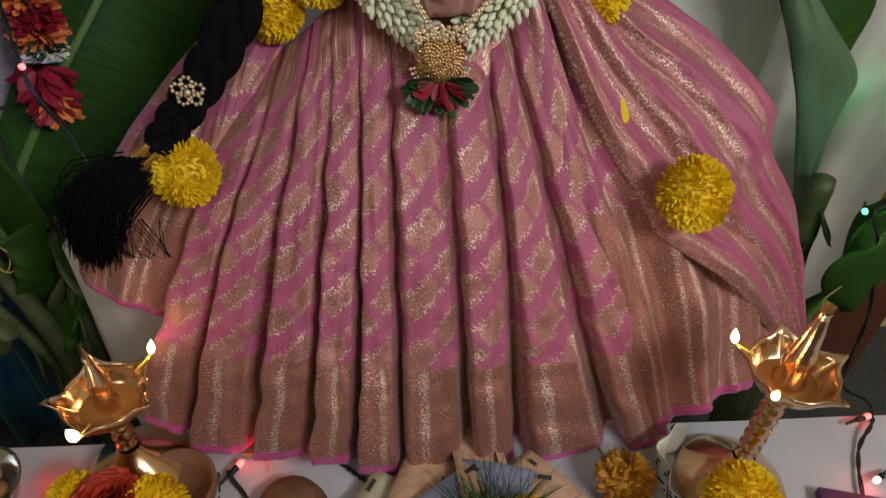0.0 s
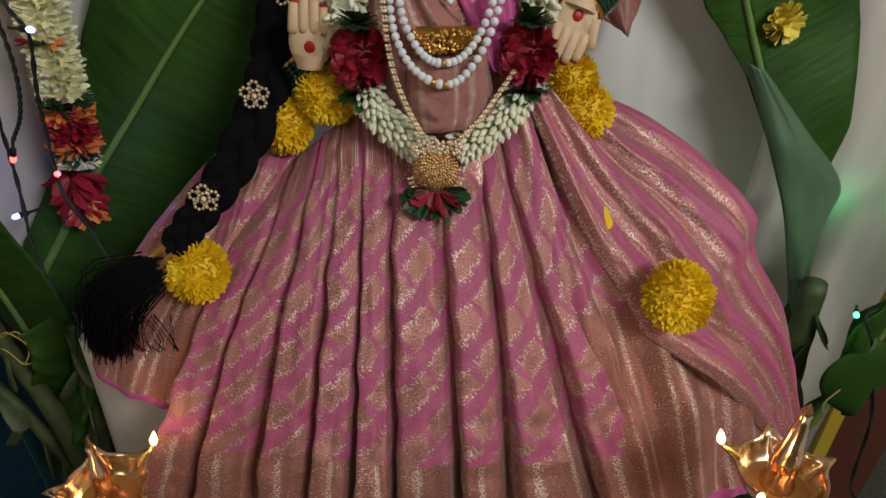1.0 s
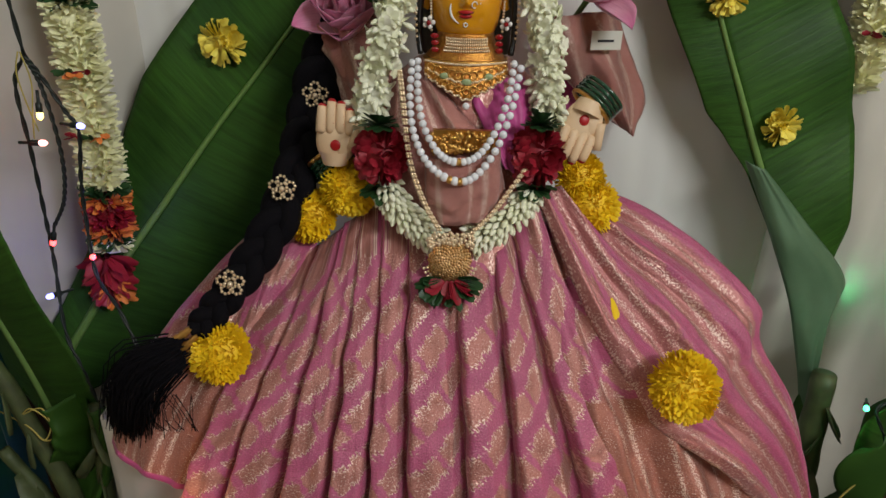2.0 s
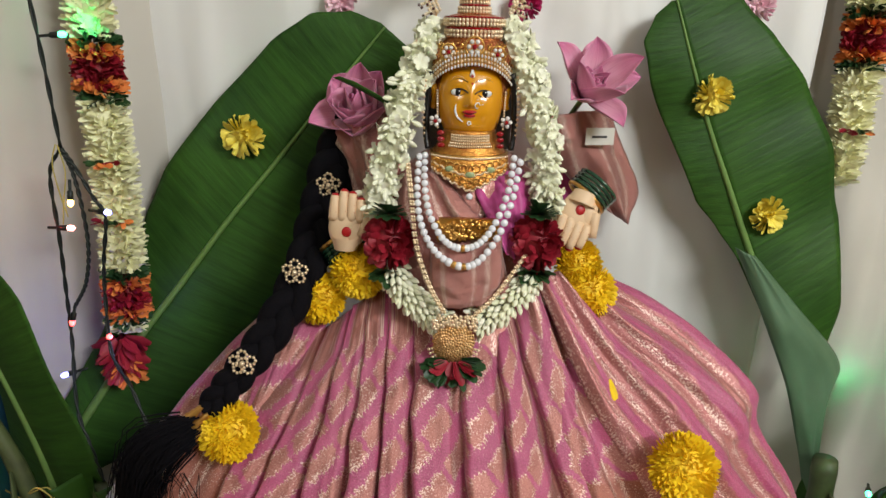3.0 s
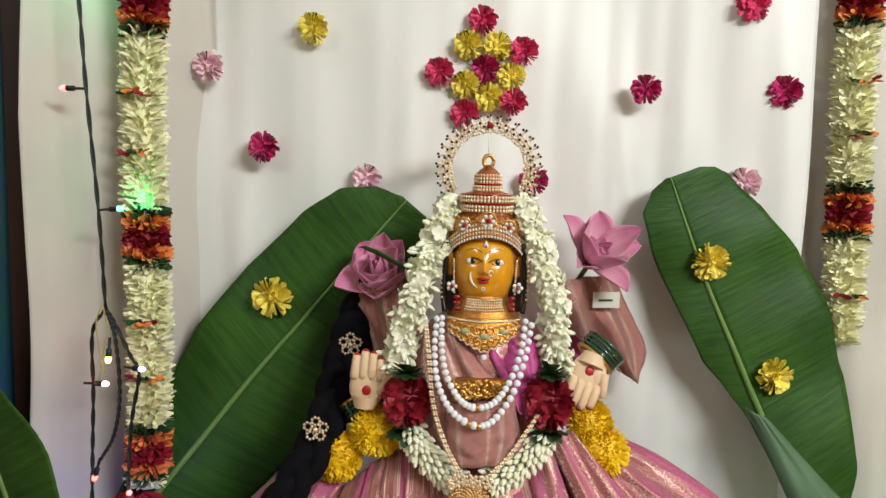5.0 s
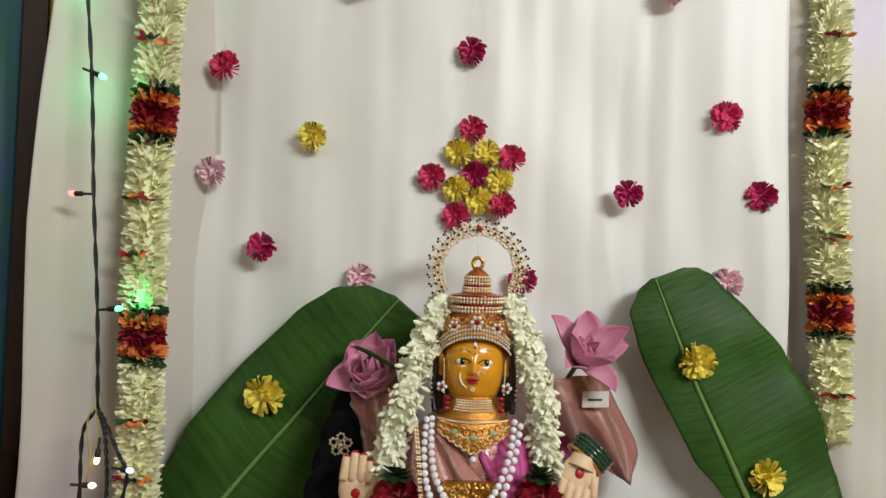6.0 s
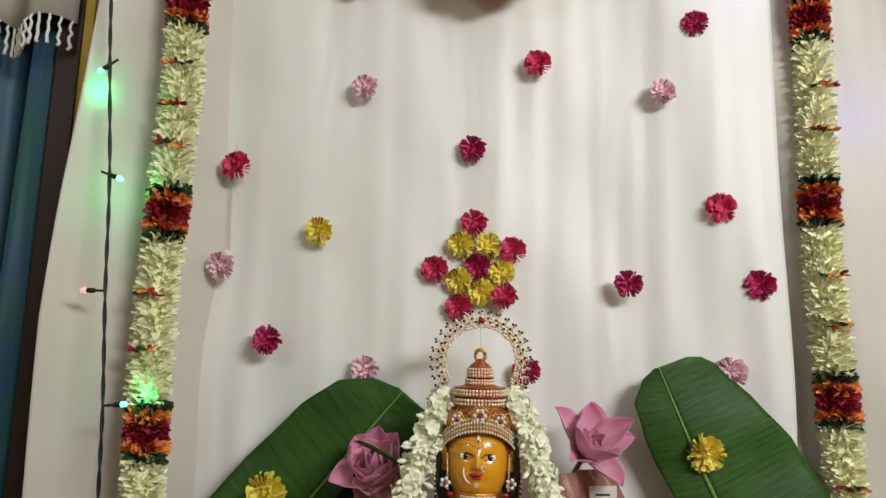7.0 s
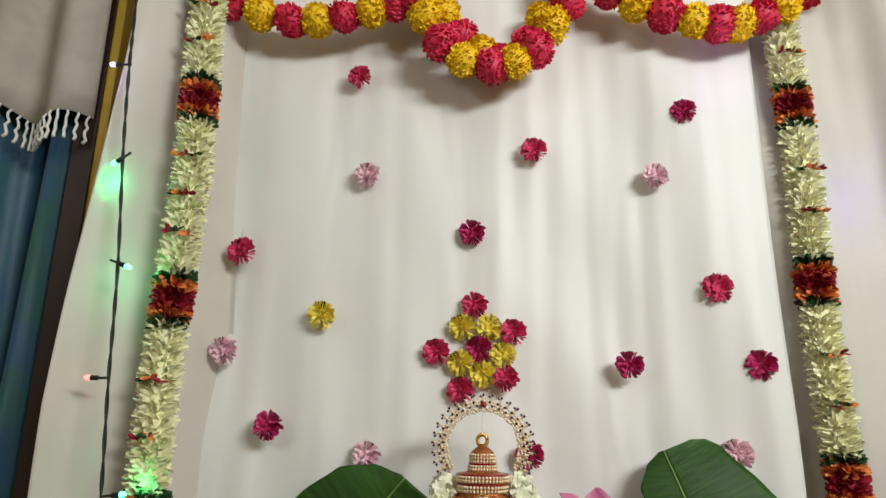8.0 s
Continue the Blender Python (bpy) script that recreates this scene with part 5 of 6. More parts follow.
bead_chain([(-0.076, -0.235, 0.620), (-0.070, -0.272, 0.590), (-0.062, -0.292, 0.532), (-0.046, -0.306, 0.488), (-0.026, -0.318, 0.455)], 0.0021)
bead_chain([(0.070, -0.285, 0.520), (0.051, -0.296, 0.495), (0.032, -0.306, 0.472), (0.008, -0.318, 0.452)], 0.0021)
PC = Vector((-0.014, -0.318, 0.413))
s = Shape()
for k in range(210):
    t, r = k * 2.39996, math.sqrt(k / 210)
    ball(s, PC + Vector((0.025 * r * math.cos(t), -0.009 * (1 - r * r), 0.027 * r * math.sin(t) + 0.004)), 0.0025 * rnd.uniform(0.8, 1.2), 6, 4)
part("pendant", s, M["pendant_gold"], long)
s = Shape()
for k in range(16):
    t = radians(195 + 150 * k / 15)
    for j in range(2):
        ball(s, PC + Vector(((0.027 + 0.004 * j) * math.cos(t), 0, (0.030 + 0.004 * j) * math.sin(t) + 0.004)), 0.0021, 6, 4)
part("bead_fringe", s, M["pale_gold"], long)
s = Shape()
for k in range(90):
    x = rnd.uniform(-0.026, 0.026)
    ball(s, PC + Vector((x, -0.004, 0.036 + rnd.uniform(-0.009, 0.008) - 6 * x * x)), 0.0024, 6, 4)
part("clasp", s, M["pale_gold"], long)

for sx in (-1, 1):
    bg = thing("bangles", (sx * 0.15, -0.2, 0.5), "stack of dark green glass bangles with a gold one", "bangle", "bangles at the wrists")
    c = Vector((-0.166, -0.215, 0.512)) if sx < 0 else Vector((0.150, -0.225, 0.580))
    ax = axes((-0.6, 0.3, 0.8)) if sx < 0 else axes((0.75, 0.25, 0.75))
    for k in range(5):
        s = Shape()
        tube(s, [c + ax @ Vector((0.027 * math.cos(t), 0.027 * math.sin(t), (0.0055 if sx > 0 else -0.0055) * k)) for t in [j * math.pi / 14 for j in range(29)]], 0.0026, 8)
        part("bangle", s, M["gold" if k == 0 else "bangle"], bg)

# ---- flower garland on the figure ----
BUD = ((0.0, 0.0), (0.0011, 0.002), (0.0017, 0.008), (0.0036, 0.014), (0.0041, 0.018), (0.0022, 0.023), (0.0001, 0.025))


def bud(s, p, d, size, rg):
    lathe(s, [(r * size, z * size) for r, z in BUD], 6, Matrix.Translation(p) @ axes(d))


def blossom(s, p, d, size, rg):
    """A small open five-petalled flower."""
    m = Matrix.Translation(p) @ axes(d, rg.uniform(0, 6))
    for k in range(5):
        petal(s, m @ Matrix.Rotation(k * 1.2566, 4, "Z") @ Matrix.Translation((0, 0, 0.012 * size)) @ axes((0, 1, 0.45)), 0.011 * size, 0.0085 * size, 0.4, -0.15)


def bud_strand(pts, width, count, size, rg, fan=0.9, opened=0.0):
    """Buds bound along a cord, pointing outward and down."""
    s, line = Shape(), spline(pts, 60)
    tube(s, line, width * 0.32, 8)
    for i in range(count):
        t = i / count
        p = curve_at(line, t)
        d = (curve_at(line, min(1, t + 0.03)) - curve_at(line, max(0, t - 0.03))).normalized()
        a = rg.uniform(0, 2 * math.pi)
        sd = d.cross(Vector((0, -1, 0))).normalized()
        o = sd * math.cos(a) + d.cross(sd) * math.sin(a)
        if o.y > 0.4:
            o.y = -o.y
        (blossom if rg.random() < opened else bud)(s, p + o * width * 0.25 * rg.random(), o * fan + d * rg.uniform(0.1, 0.9) + Vector((0, -0.2, 0)), size * rg.uniform(0.85, 1.15) * width / 0.045, rg)
    return s


def bud_rows(pts, steps, size, rg):
    """Large buds in overlapping rows across a cord, their tips fanned outwards and down."""
    s, line = Shape(), spline(pts, 60)
    tube(s, line, 0.009, 8)
    for i in range(steps):
        t = i / (steps - 1)
        p = curve_at(line, t)
        d = (curve_at(line, min(1, t + 0.03)) - curve_at(line, max(0, t - 0.03))).normalized()
        sd = d.cross(Vector((0, -1, 0))).normalized()
        up = sd.cross(d)
        if up.y > 0:
            up = -up
        for j in range(-3, 4):
            a = j * 0.42 + (0.21 if i % 2 else 0.0)
            o = sd * math.sin(a) + up * math.cos(a)
            bud(s, p + o * 0.006 + d * rg.uniform(-0.002, 0.002), o * 0.8 + d * rg.uniform(0.45, 0.75) + Vector((0, 0, -0.15)), size * rg.uniform(0.88, 1.12), rg)
    return s


rg = random.Random(31)
fg = thing("flower_garland", (0, -0.3, 0.42), "white jasmine garland with red roses round the idol", "garland")
HL = [(-0.045, -0.15, 0.785), (-0.060, -0.175, 0.75), (-0.073, -0.2, 0.715), (-0.090, -0.225, 0.66), (-0.104, -0.235, 0.605), (-0.116, -0.24, 0.555)]
HR = [(0.045, -0.15, 0.785), (0.062, -0.175, 0.75), (0.075, -0.2, 0.715), (0.088, -0.225, 0.66), (0.097, -0.235, 0.605), (0.100, -0.24, 0.555)]
part("jasmine_strand", bud_strand(HL, 0.042, 330, 0.95, rg, opened=0.5), M["jasmine"], fg)
part("jasmine_strand", bud_strand(HR, 0.042, 330, 0.95, rg, opened=0.5), M["jasmine"], fg)
part("tuberose_strand", bud_rows([(-0.092, -0.266, 0.497), (-0.078, -0.274, 0.473), (-0.056, -0.282, 0.454), (-0.034, -0.290, 0.440)], 11, 0.92, rg), M["jasmine"], fg)
part("tuberose_strand", bud_rows([(0.082, -0.266, 0.494), (0.066, -0.274, 0.470), (0.043, -0.282, 0.452), (0.018, -0.290, 0.439)], 11, 0.92, rg), M["jasmine"], fg)
RB = bloom(0.036, 120, 0.016, 0.55, 130, 0.85, 0.2, 41, wild=0.3)
for c in ((-0.096, -0.270, 0.529), (0.084, -0.270, 0.533)):
    part("rose", RB.data("rose", M["rose_red"]), None, fg, "dark red rose", at=Matrix.Translation(c) @ axes((0, -1, 0.1)) @ Matrix.Diagonal((0.92, 1.08, 0.9, 1)))
    for dz in (0.036, -0.036):
        s = Shape()
        for k in range(16):
            t = k * 0.39
            petal(s, Matrix.Translation(Vector(c) + Vector((0, -0.002, dz))) @ axes((math.cos(t), -0.5 - 0.4 * rg.random(), 0.4 * math.sin(t) + dz * 8)), 0.028 * rg.uniform(0.7, 1.1), 0.011, 0.3, 0.1)
        part("leaf_tuft", s, M["dark_leaf"], fg, "dark green leaf tuft")
s = Shape()
for k in range(46):
    t = radians(180 + 180 * rg.random())
    petal(s, Matrix.Translation(PC + Vector((0.010 * math.cos(t), -0.008, -0.013 + 0.008 * math.sin(t)))) @ axes((math.cos(t), -0.42, math.sin(t)), rg.uniform(-1, 1)), rg.uniform(0.020, 0.034), 0.012, 0.3, 0.15)
part("leaf_tuft", s, M["dark_leaf"], fg, "dark green leaf bunch under the pendant")
s = Shape()
for k in range(14):
    t = radians(180 + 180 * rg.random())
    petal(s, Matrix.Translation(PC + Vector((0.008 * math.cos(t), -0.010, -0.016))) @ axes((math.cos(t), -0.45, math.sin(t)), rg.uniform(-1, 1)), rg.uniform(0.018, 0.03), 0.012, 0.3, 0.15)
part("rose_petals", s, M["rose_red"], fg)

# ---- black thread braid with gold clips and tassel ----
braid = thing("braid", (-0.3, -0.3, 0.3), "long black thread braid with gold flower clips and tassel", "braid")
BL = spline([(-0.14, -0.10, 0.66), (-0.178, -0.125, 0.60), (-0.196, -0.17, 0.53), (-0.210, -0.232, 0.470), (-0.243, -0.290, 0.411), (-0.280, -0.328, 0.366), (-0.309, -0.348, 0.333)], 120)
for ph in (0, 2.094, 4.189):
    s, pts = Shape(), []
    for i in range(121):
        t = i / 120
        w = 0.021 * (1 - 0.55 * t)
        p = BL[i]
        d = (BL[min(120, i + 1)] - BL[max(0, i - 1)]).normalized()
        sd = d.cross(Vector((0, -1, 0.2))).normalized()
        nn = sd.cross(d)
        k = t * 26 + ph
        pts.append(p + sd * (w * math.sin(k)) + nn * (0.4 * w * math.sin(2 * k)))
    tube(s, pts, lambda t: 0.019 * (1 - 0.52 * t), 8)
    part("strand", s, M["hair"], braid)
for q in (-1, 0, 1):
    s = Shape()
    e = Vector((-0.307, -0.356, 0.332)) + Vector((0.007 * q, 0.0, -0.010 * q))
    d = Vector((-0.7, -0.12, -0.55 + 0.06 * q)).normalized()
    lathe(s, [(0.003, -0.004), (0.0045, 0), (0.004, 0.004), (0.0055, 0.008), (0.005, 0.012), (0.0068, 0.016), (0.0062, 0.020), (0.0085, 0.026), (0.008, 0.031)], 14, Matrix.Translation(e) @ axes(d))
    part("gold_cone", s, M["gold"], braid, "ribbed gold cone")
s, rg = Shape(), random.Random(4)
for k in range(900):
    o = Vector((rg.gauss(0, 0.006), rg.gauss(0, 0.004), rg.gauss(0, 0.008)))
    a = Vector((-0.329, -0.364, 0.314)) + o
    b = Vector((-0.394, -0.378, 0.226)) + o * 1.5 + Vector((rg.gauss(0, 0.008), 0, rg.gauss(0, 0.010)))
    c = a.lerp(b, 0.45) + Vector((-0.016, -0.012, 0.014)) + o * 0.5
    tube(s, spline([a, c, b], 5), lambda t: 0.0013 * (1 - 0.65 * t), 3)
part("tassel", s, M["hair"], braid, "loose black thread tassel")
s = Shape()
for k in range(16):
    x = rg.uniform(-0.37, -0.315)
    a = Vector((x, -0.372, 0.262))
    tube(s, spline([a, a + Vector((rg.uniform(-0.02, 0.02), -0.004, -0.035)), a + Vector((rg.uniform(-0.015, 0.04), -0.004, -0.075))], 6), 0.0005, 3)
part("loose_threads", s, M["hair"], braid)
for c, r in (((-0.185, -0.170, 0.574), 0.0125), ((-0.214, -0.264, 0.484), 0.0125), ((-0.264, -0.340, 0.396), 0.0125)):
    s = Shape()
    c = Vector(c)
    for k in range(5):
        t = k * 1.2566 + 0.3
        o = Vector((math.cos(t), -0.1, math.sin(t))) * r
        for j in range(7):
            u = j * 0.898
            ball(s, c + o * 0.85 + Vector((math.cos(u), 0, math.sin(u))) * r * 0.42, r * 0.17, 6, 4)
    ball(s, c + Vector((0, -0.003, 0)), r * 0.28, 8, 5)
    part("gold_clip", s, M["pale_gold"], braid, "pale gold flower hair clip")

# ---- lotus flowers ----
def lotus_petal(s, m, length, width, cup, curl, tip, seed):
    """A broad veined petal, cupped across, its tip bent back, with a wavering rim."""
    def fn(a, v):
        q = 2 * a - 1
        w = width / 2 * (0.30 + 0.70 * math.sin(math.pi * min(1, v * 0.86 + 0.06)) ** 0.8) * (1 - v ** 5) ** 0.7 * (1 if v < 0.999 else 0.02)
        y = cup * w * q * q + curl * length * v * v - tip * length * max(0, v - 0.72) ** 2 * 6
        y += 0.0016 * noise.noise(Vector((q * 2 + seed, v * 4, seed))) - 0.0007 * math.exp(-(q * 7) ** 2)
        return m @ Vector((q * w, y, v * length + 0.0012 * noise.noise(Vector((q * 3, v * 5, seed + 4)))))
    return grid_shape(fn, 10, 14, uvfn=lambda a, v: (a, 0.01 + 0.98 * v), shape=s)


def lotus_mat():
    """Pink petals: pale base, deeper tip and rim, fine veins along the petal."""
    mt = mat("pink_lotus_petals", (0.70, 0.22, 0.40), 0.45, sheen=0.3)
    nt = mt.node_tree
    b = nt.nodes["Principled BSDF"]
    uv = nt.nodes.new("ShaderNodeUVMap")
    uv.uv_map = "UVMap"
    sx = nt.nodes.new("ShaderNodeSeparateXYZ")
    nt.links.new(uv.outputs[0], sx.inputs[0])
    u, v = sx.outputs[0], sx.outputs[1]
    mp = nt.nodes.new("ShaderNodeMapping")
    mp.inputs["Scale"].default_value = (34.0, 1.6, 1.0)
    nt.links.new(uv.outputs[0], mp.inputs["Vector"])
    n = nt.nodes.new("ShaderNodeTexNoise")
    n.inputs["Scale"].default_value, n.inputs["Detail"].default_value = 1.0, 3
    nt.links.new(mp.outputs[0], n.inputs["Vector"])
    rim = step(nt, mathn(nt, "ABSOLUTE", mathn(nt, "SUBTRACT", u, 0.5)), 0.34, 0.52)
    deep = mathn(nt, "MAXIMUM", mathn(nt, "MULTIPLY", rim, 0.6), step(nt, v, 0.45, 1.05))
    col = mixc(nt, deep, (0.82, 0.46, 0.57), (0.60, 0.13, 0.31))
    col = mixc(nt, mathn(nt, "MULTIPLY", step(nt, n.outputs["Fac"], 0.45, 0.70), 0.45), col, (0.52, 0.12, 0.28))
    nt.links.new(col, b.inputs["Base Color"])
    b.inputs["Subsurface Weight"].default_value = 0.15
    b.inputs["Subsurface Radius"].default_value = (0.006, 0.003, 0.003)
    bp = nt.nodes.new("ShaderNodeBump")
    bp.inputs["Strength"].default_value, bp.inputs["Distance"].default_value = 0.35, 0.001
    nt.links.new(n.outputs["Fac"], bp.inputs["Height"])
    nt.links.new(bp.outputs[0], b.inputs["Normal"])
    return mt


M["lotus"] = lotus_mat()


def lotus(at, d, rings, label, size=1.0, spin=0.0, tip=0.10):
    ob = thing("lotus", (0, 0, 0), label, "lotus", "lotus flowers")
    for n, tilt, ln, wd, off in rings:
        for k in range(n):
            t = 2 * math.pi * k / n + off + rnd.uniform(-0.14, 0.14)
            tl = radians(tilt + rnd.uniform(-7, 7))
            s = Shape()
            z = Vector((math.cos(t) * math.sin(tl), math.sin(t) * math.sin(tl), math.cos(tl))).normalized()
            inward = Vector((-math.cos(t), -math.sin(t), 0.4))
            x = inward.cross(z).normalized()
            m = Matrix((x, z.cross(x), z)).transposed().to_4x4()
            m.translation = Vector((math.cos(t) * 0.006, math.sin(t) * 0.006, 0))
            lotus_petal(s, m, ln * rnd.uniform(0.90, 1.08), wd * rnd.uniform(0.88, 1.12), 0.7, rnd.uniform(0.14, 0.32), tip * rnd.uniform(0.5, 1.6), rnd.uniform(0, 50))
            thicken(part("petal", s, M["lotus"], ob), 0.0006)
    s = Shape()
    tube(s, [(0, 0, -0.05), (0, 0, 0.004)], 0.004, 8)
    part("stem", s, M["rib"], ob, "green stem")
    ob.matrix_basis = Matrix.Translation(at) @ axes(d, spin) @ Matrix.Scale(size, 4)
    return ob


lotus((0.164, -0.095, 0.694), (0.22, -0.72, 0.66), ((5, 66, 0.080, 0.046, 0.30), (4, 44, 0.084, 0.048, 0.75), (6, 20, 0.046, 0.028, 0.1), (6, 9, 0.040, 0.018, 0.5)), "open pink lotus with pointed petals beside the crown", 1.0, 0.9, 0.14)
lotus((-0.143, -0.105, 0.650), (-0.16, -0.66, 0.66), ((5, 58, 0.072, 0.062, 0.2), (6, 40, 0.074, 0.058, 0.7), (6, 24, 0.066, 0.046, 0.1), (6, 13, 0.056, 0.030, 0.5), (4, 6, 0.044, 0.018, 0.2)), "half-open pink lotus with crumpled cupped petals", 1.0, 0.9, 0.02)
lf = thing("leaf", (-0.1, -0.17, 0.65), "narrow green leaf tip lying over the lotus", "leaf")
s = Shape()
petal(s, Matrix.Translation((-0.082, -0.195, 0.672)) @ axes((-0.85, 0.05, 0.5), 0.4), 0.10, 0.024, 0.3, -0.08)
thicken(part("blade", s, M["leaf"], lf), 0.0008)

# ---- more banana foliage ----
fold_ob = thing("banana_leaf", (0.61, -0.12, 0.06), "grey-green underside of a folded banana leaf", "banana leaf")
part_fold = ruled([(0.416, -0.086, 0.474), (0.468, -0.10, 0.371), (0.520, -0.112, 0.258), (0.559, -0.122, 0.142), (0.590, -0.12, 0.04)],
                  [(0.448, -0.085, 0.462), (0.526, -0.088, 0.382), (0.607, -0.10, 0.292), (0.593, -0.112, 0.228), (0.600, -0.12, 0.04)], (0, -0.016, 0.0), 0.001, 3, 1.0)
thicken(part("blade", grid_shape(part_fold, 20, 60), M["leaf_under"], fold_ob), 0.0008)
s = Shape()
tube(s, spline([(0.60, -0.12, 0.07), (0.607, -0.13, -0.02), (0.615, -0.17, -0.2), (0.62, -0.2, FLOOR)], 20), lambda t: 0.016 + 0.010 * t, 10)
part("stalk", s, M["stalk"], fold_ob, "dark green stalk")
s = Shape()
petal(s, Matrix.Translation((0.60, -0.13, 0.13)) @ axes((-0.05, -0.05, -1)), 0.13, 0.055, 0.35, 0.05)
thicken(part("sheath", s, M["leaf"], fold_ob), 0.0008)

DARK = (
    ("dark banana leaf beside the brass lamp", [(0.62, -0.21, -0.10), (0.675, -0.21, 0.10), (0.71, -0.19, 0.24), (0.75, -0.17, 0.36)], 0.085, (1.0, 1.0), 5.0),
)
for lab, pts, w, hf, sd in DARK:
    leaf_thing("banana_leaf", lab, pts, blade_width(w, 0.5, 0.25), 0.0, half=hf, droop=0.35, seed=sd, wave=0.012, face=(-0.8 if pts[0][0] < 0 else 0.5, -0.6, -0.45))
leaf_thing("banana_leaf", "dark banana leaf standing beside the garland",
           [(-0.575, -0.20, -0.10), (-0.60, -0.205, 0.12), (-0.645, -0.21, 0.32), (-0.70, -0.205, 0.48), (-0.745, -0.20, 0.60)],
           blade_width(0.122, 0.40, 0.25), 0.0, half=(1.0, 1.0), droop=0.15, seed=3.0, wave=0.006, face=(-0.44, -0.8, -0.42))
for lab, pts, r in (("grey-green banana stalk tied with yellow thread", [(-0.70, -0.26, 0.36), (-0.628, -0.265, 0.235), (-0.588, -0.27, 0.095), (-0.555, -0.275, -0.06), (-0.53, -0.28, FLOOR)], 0.012),
                    ("slender banana stalk among the leaves", [(-0.66, -0.25, 0.06), (-0.60, -0.26, -0.06), (-0.565, -0.27, -0.2), (-0.54, -0.29, FLOOR)], 0.011),
                    ("dark cut stalk with a broken tip", [(-0.498, -0.27, 0.16), (-0.505, -0.27, 0.05), (-0.52, -0.27, -0.15), (-0.52, -0.25, FLOOR)], 0.012),
                    ("dark green banana stem beside the skirt", [(0.575, -0.17, 0.16), (0.58, -0.18, 0.0), (0.585, -0.19, -0.2), (0.59, -0.2, FLOOR)], 0.022)):
    ob = thing("banana_stalk", pts[-1], lab, "stalk")
    s = Shape()
    line = spline(pts, 24)
    tube(s, line, lambda t: r * (0.8 + 0.5 * t) * (1 + 0.06 * math.sin(t * 40)), 10)
    part("stem", s, M["stalk"], ob)
    s = Shape()
    for k in range(4):
        p = curve_at(line, 0.1 + 0.12 * k)
        petal(s, Matrix.Translation(p + Vector((0, -r, 0))) @ axes((0.3 * (-1) ** k, -0.15, -1), k), 0.06, 0.03, 0.5, 0.2)
    thicken(part("dry_sheath", s, M["stalk"], ob, "torn dry sheath"), 0.0008)
crum = thing("banana_leaf", (-0.53, -0.265, 0.1), "crumpled dark leaf piece tied to the stalk", "banana leaf")
thicken(part("blade", grid_shape(lambda a, b: Vector((-0.575 + 0.095 * a + 0.02 * math.sin(b * 4), -0.268 - 0.022 * math.sin(a * 9 + b * 3) - 0.01 * noise.noise(Vector((a * 5, b * 6, 1))), 0.165 - 0.21 * b * (0.6 + 0.4 * math.sin(a * 3)))), 30, 30), M["leaf"], crum), 0.0008)
tie = thing("thread_tie", (-0.59, -0.27, 0.12), "yellow thread knotted round the banana stalk", "thread")
for k in range(2):
    s = Shape()
    tube(s, spline([(-0.60, -0.275, 0.145), (-0.575 + 0.015 * k, -0.285, 0.165), (-0.555, -0.285, 0.14 - 0.02 * k), (-0.57, -0.285, 0.11), (-0.59, -0.28, 0.13), (-0.63, -0.272, 0.15)], 30), 0.0011, 5)
    part("loop", s, M["thread"], tie)
sm = thing("leaf", (0.62, -0.27, 0.02), "small rounded green leaf beside the lamp", "leaf")
thicken(part("blade", grid_shape(lambda a, b: Vector((0.600 + (a - 0.5) * 0.105 * math.sin(math.pi * min(0.97, b + 0.03)) ** 0.6 + 0.03 * b, -0.275 - 0.015 * math.cos((a - 0.5) * 3), 0.125 - 0.125 * b + 0.03 * (a - 0.5))), 16, 20), M["leaf"], sm), 0.0008)
s = Shape()
tube(s, spline([(0.57, -0.26, -0.10), (0.585, -0.28, -0.02), (0.575, -0.285, 0.02), (0.595, -0.285, 0.06), (0.60, -0.288, 0.12)], 30), 0.0015, 5)
part("tendril", s, M["thread"], sm, "curling yellow-green tendril")

# ---- fairy lights ----
def light_string(label, pts, bulbs, r=0.0017, lamps=True):
    ob = thing("string_lights", pts[-1], label, "string lights")
    line = spline(pts, 90)
    for q in (0, math.pi):
        s = Shape()
        tube(s, [p + Vector((math.cos(i * 0.8 + q), math.sin(i * 0.8 + q), 0)) * 0.0014 for i, p in enumerate(line)], r, 6)
        part("cable", s, M["cable"], ob)
    for p, d, key in bulbs:
        p, d = Vector(p), Vector(d).normalized()
        s = Shape()
        lathe(s, [(0.0019, -0.026), (0.0019, -0.012), (0.0038, -0.010), (0.0038, 0.0), (0.003, 0.001)], 10, Matrix.Translation(p) @ axes(d))
        holder = part("bulb_holder", s, M["cable"], ob)
        s = Shape()
        lathe(s, [(0.0034, 0.0), (0.0040, 0.003), (0.0036, 0.007), (0.0015, 0.0095), (0.0001, 0.010)], 10, Matrix.Translation(p) @ axes(d))
        part("bulb", s, M["bulb_" + key], holder, f"glowing {key} bulb")
    return ob


light_string("black fairy-light cable hanging in front of the cloth",
             [(-0.60, -0.21, 2.0), (-0.583, -0.205, 1.56), (-0.577, -0.205, 1.42), (-0.566, -0.205, 1.27), (-0.55, -0.2, 1.08), (-0.54, -0.2, 0.92), (-0.527, -0.2, 0.757), (-0.52, -0.2, 0.62)],
             [((-0.600, -0.205, 1.423), (-1, 0, 0), "violet"), ((-0.572, -0.208, 1.25), (-0.8, 0, -0.6), "green"), ((-0.536, -0.205, 1.083), (0.8, 0, -0.3), "green"),
              ((-0.566, -0.2, 0.917), (-1, 0, 0), "red"), ((-0.501, -0.2, 0.758), (1, 0, 0.1), "green")])
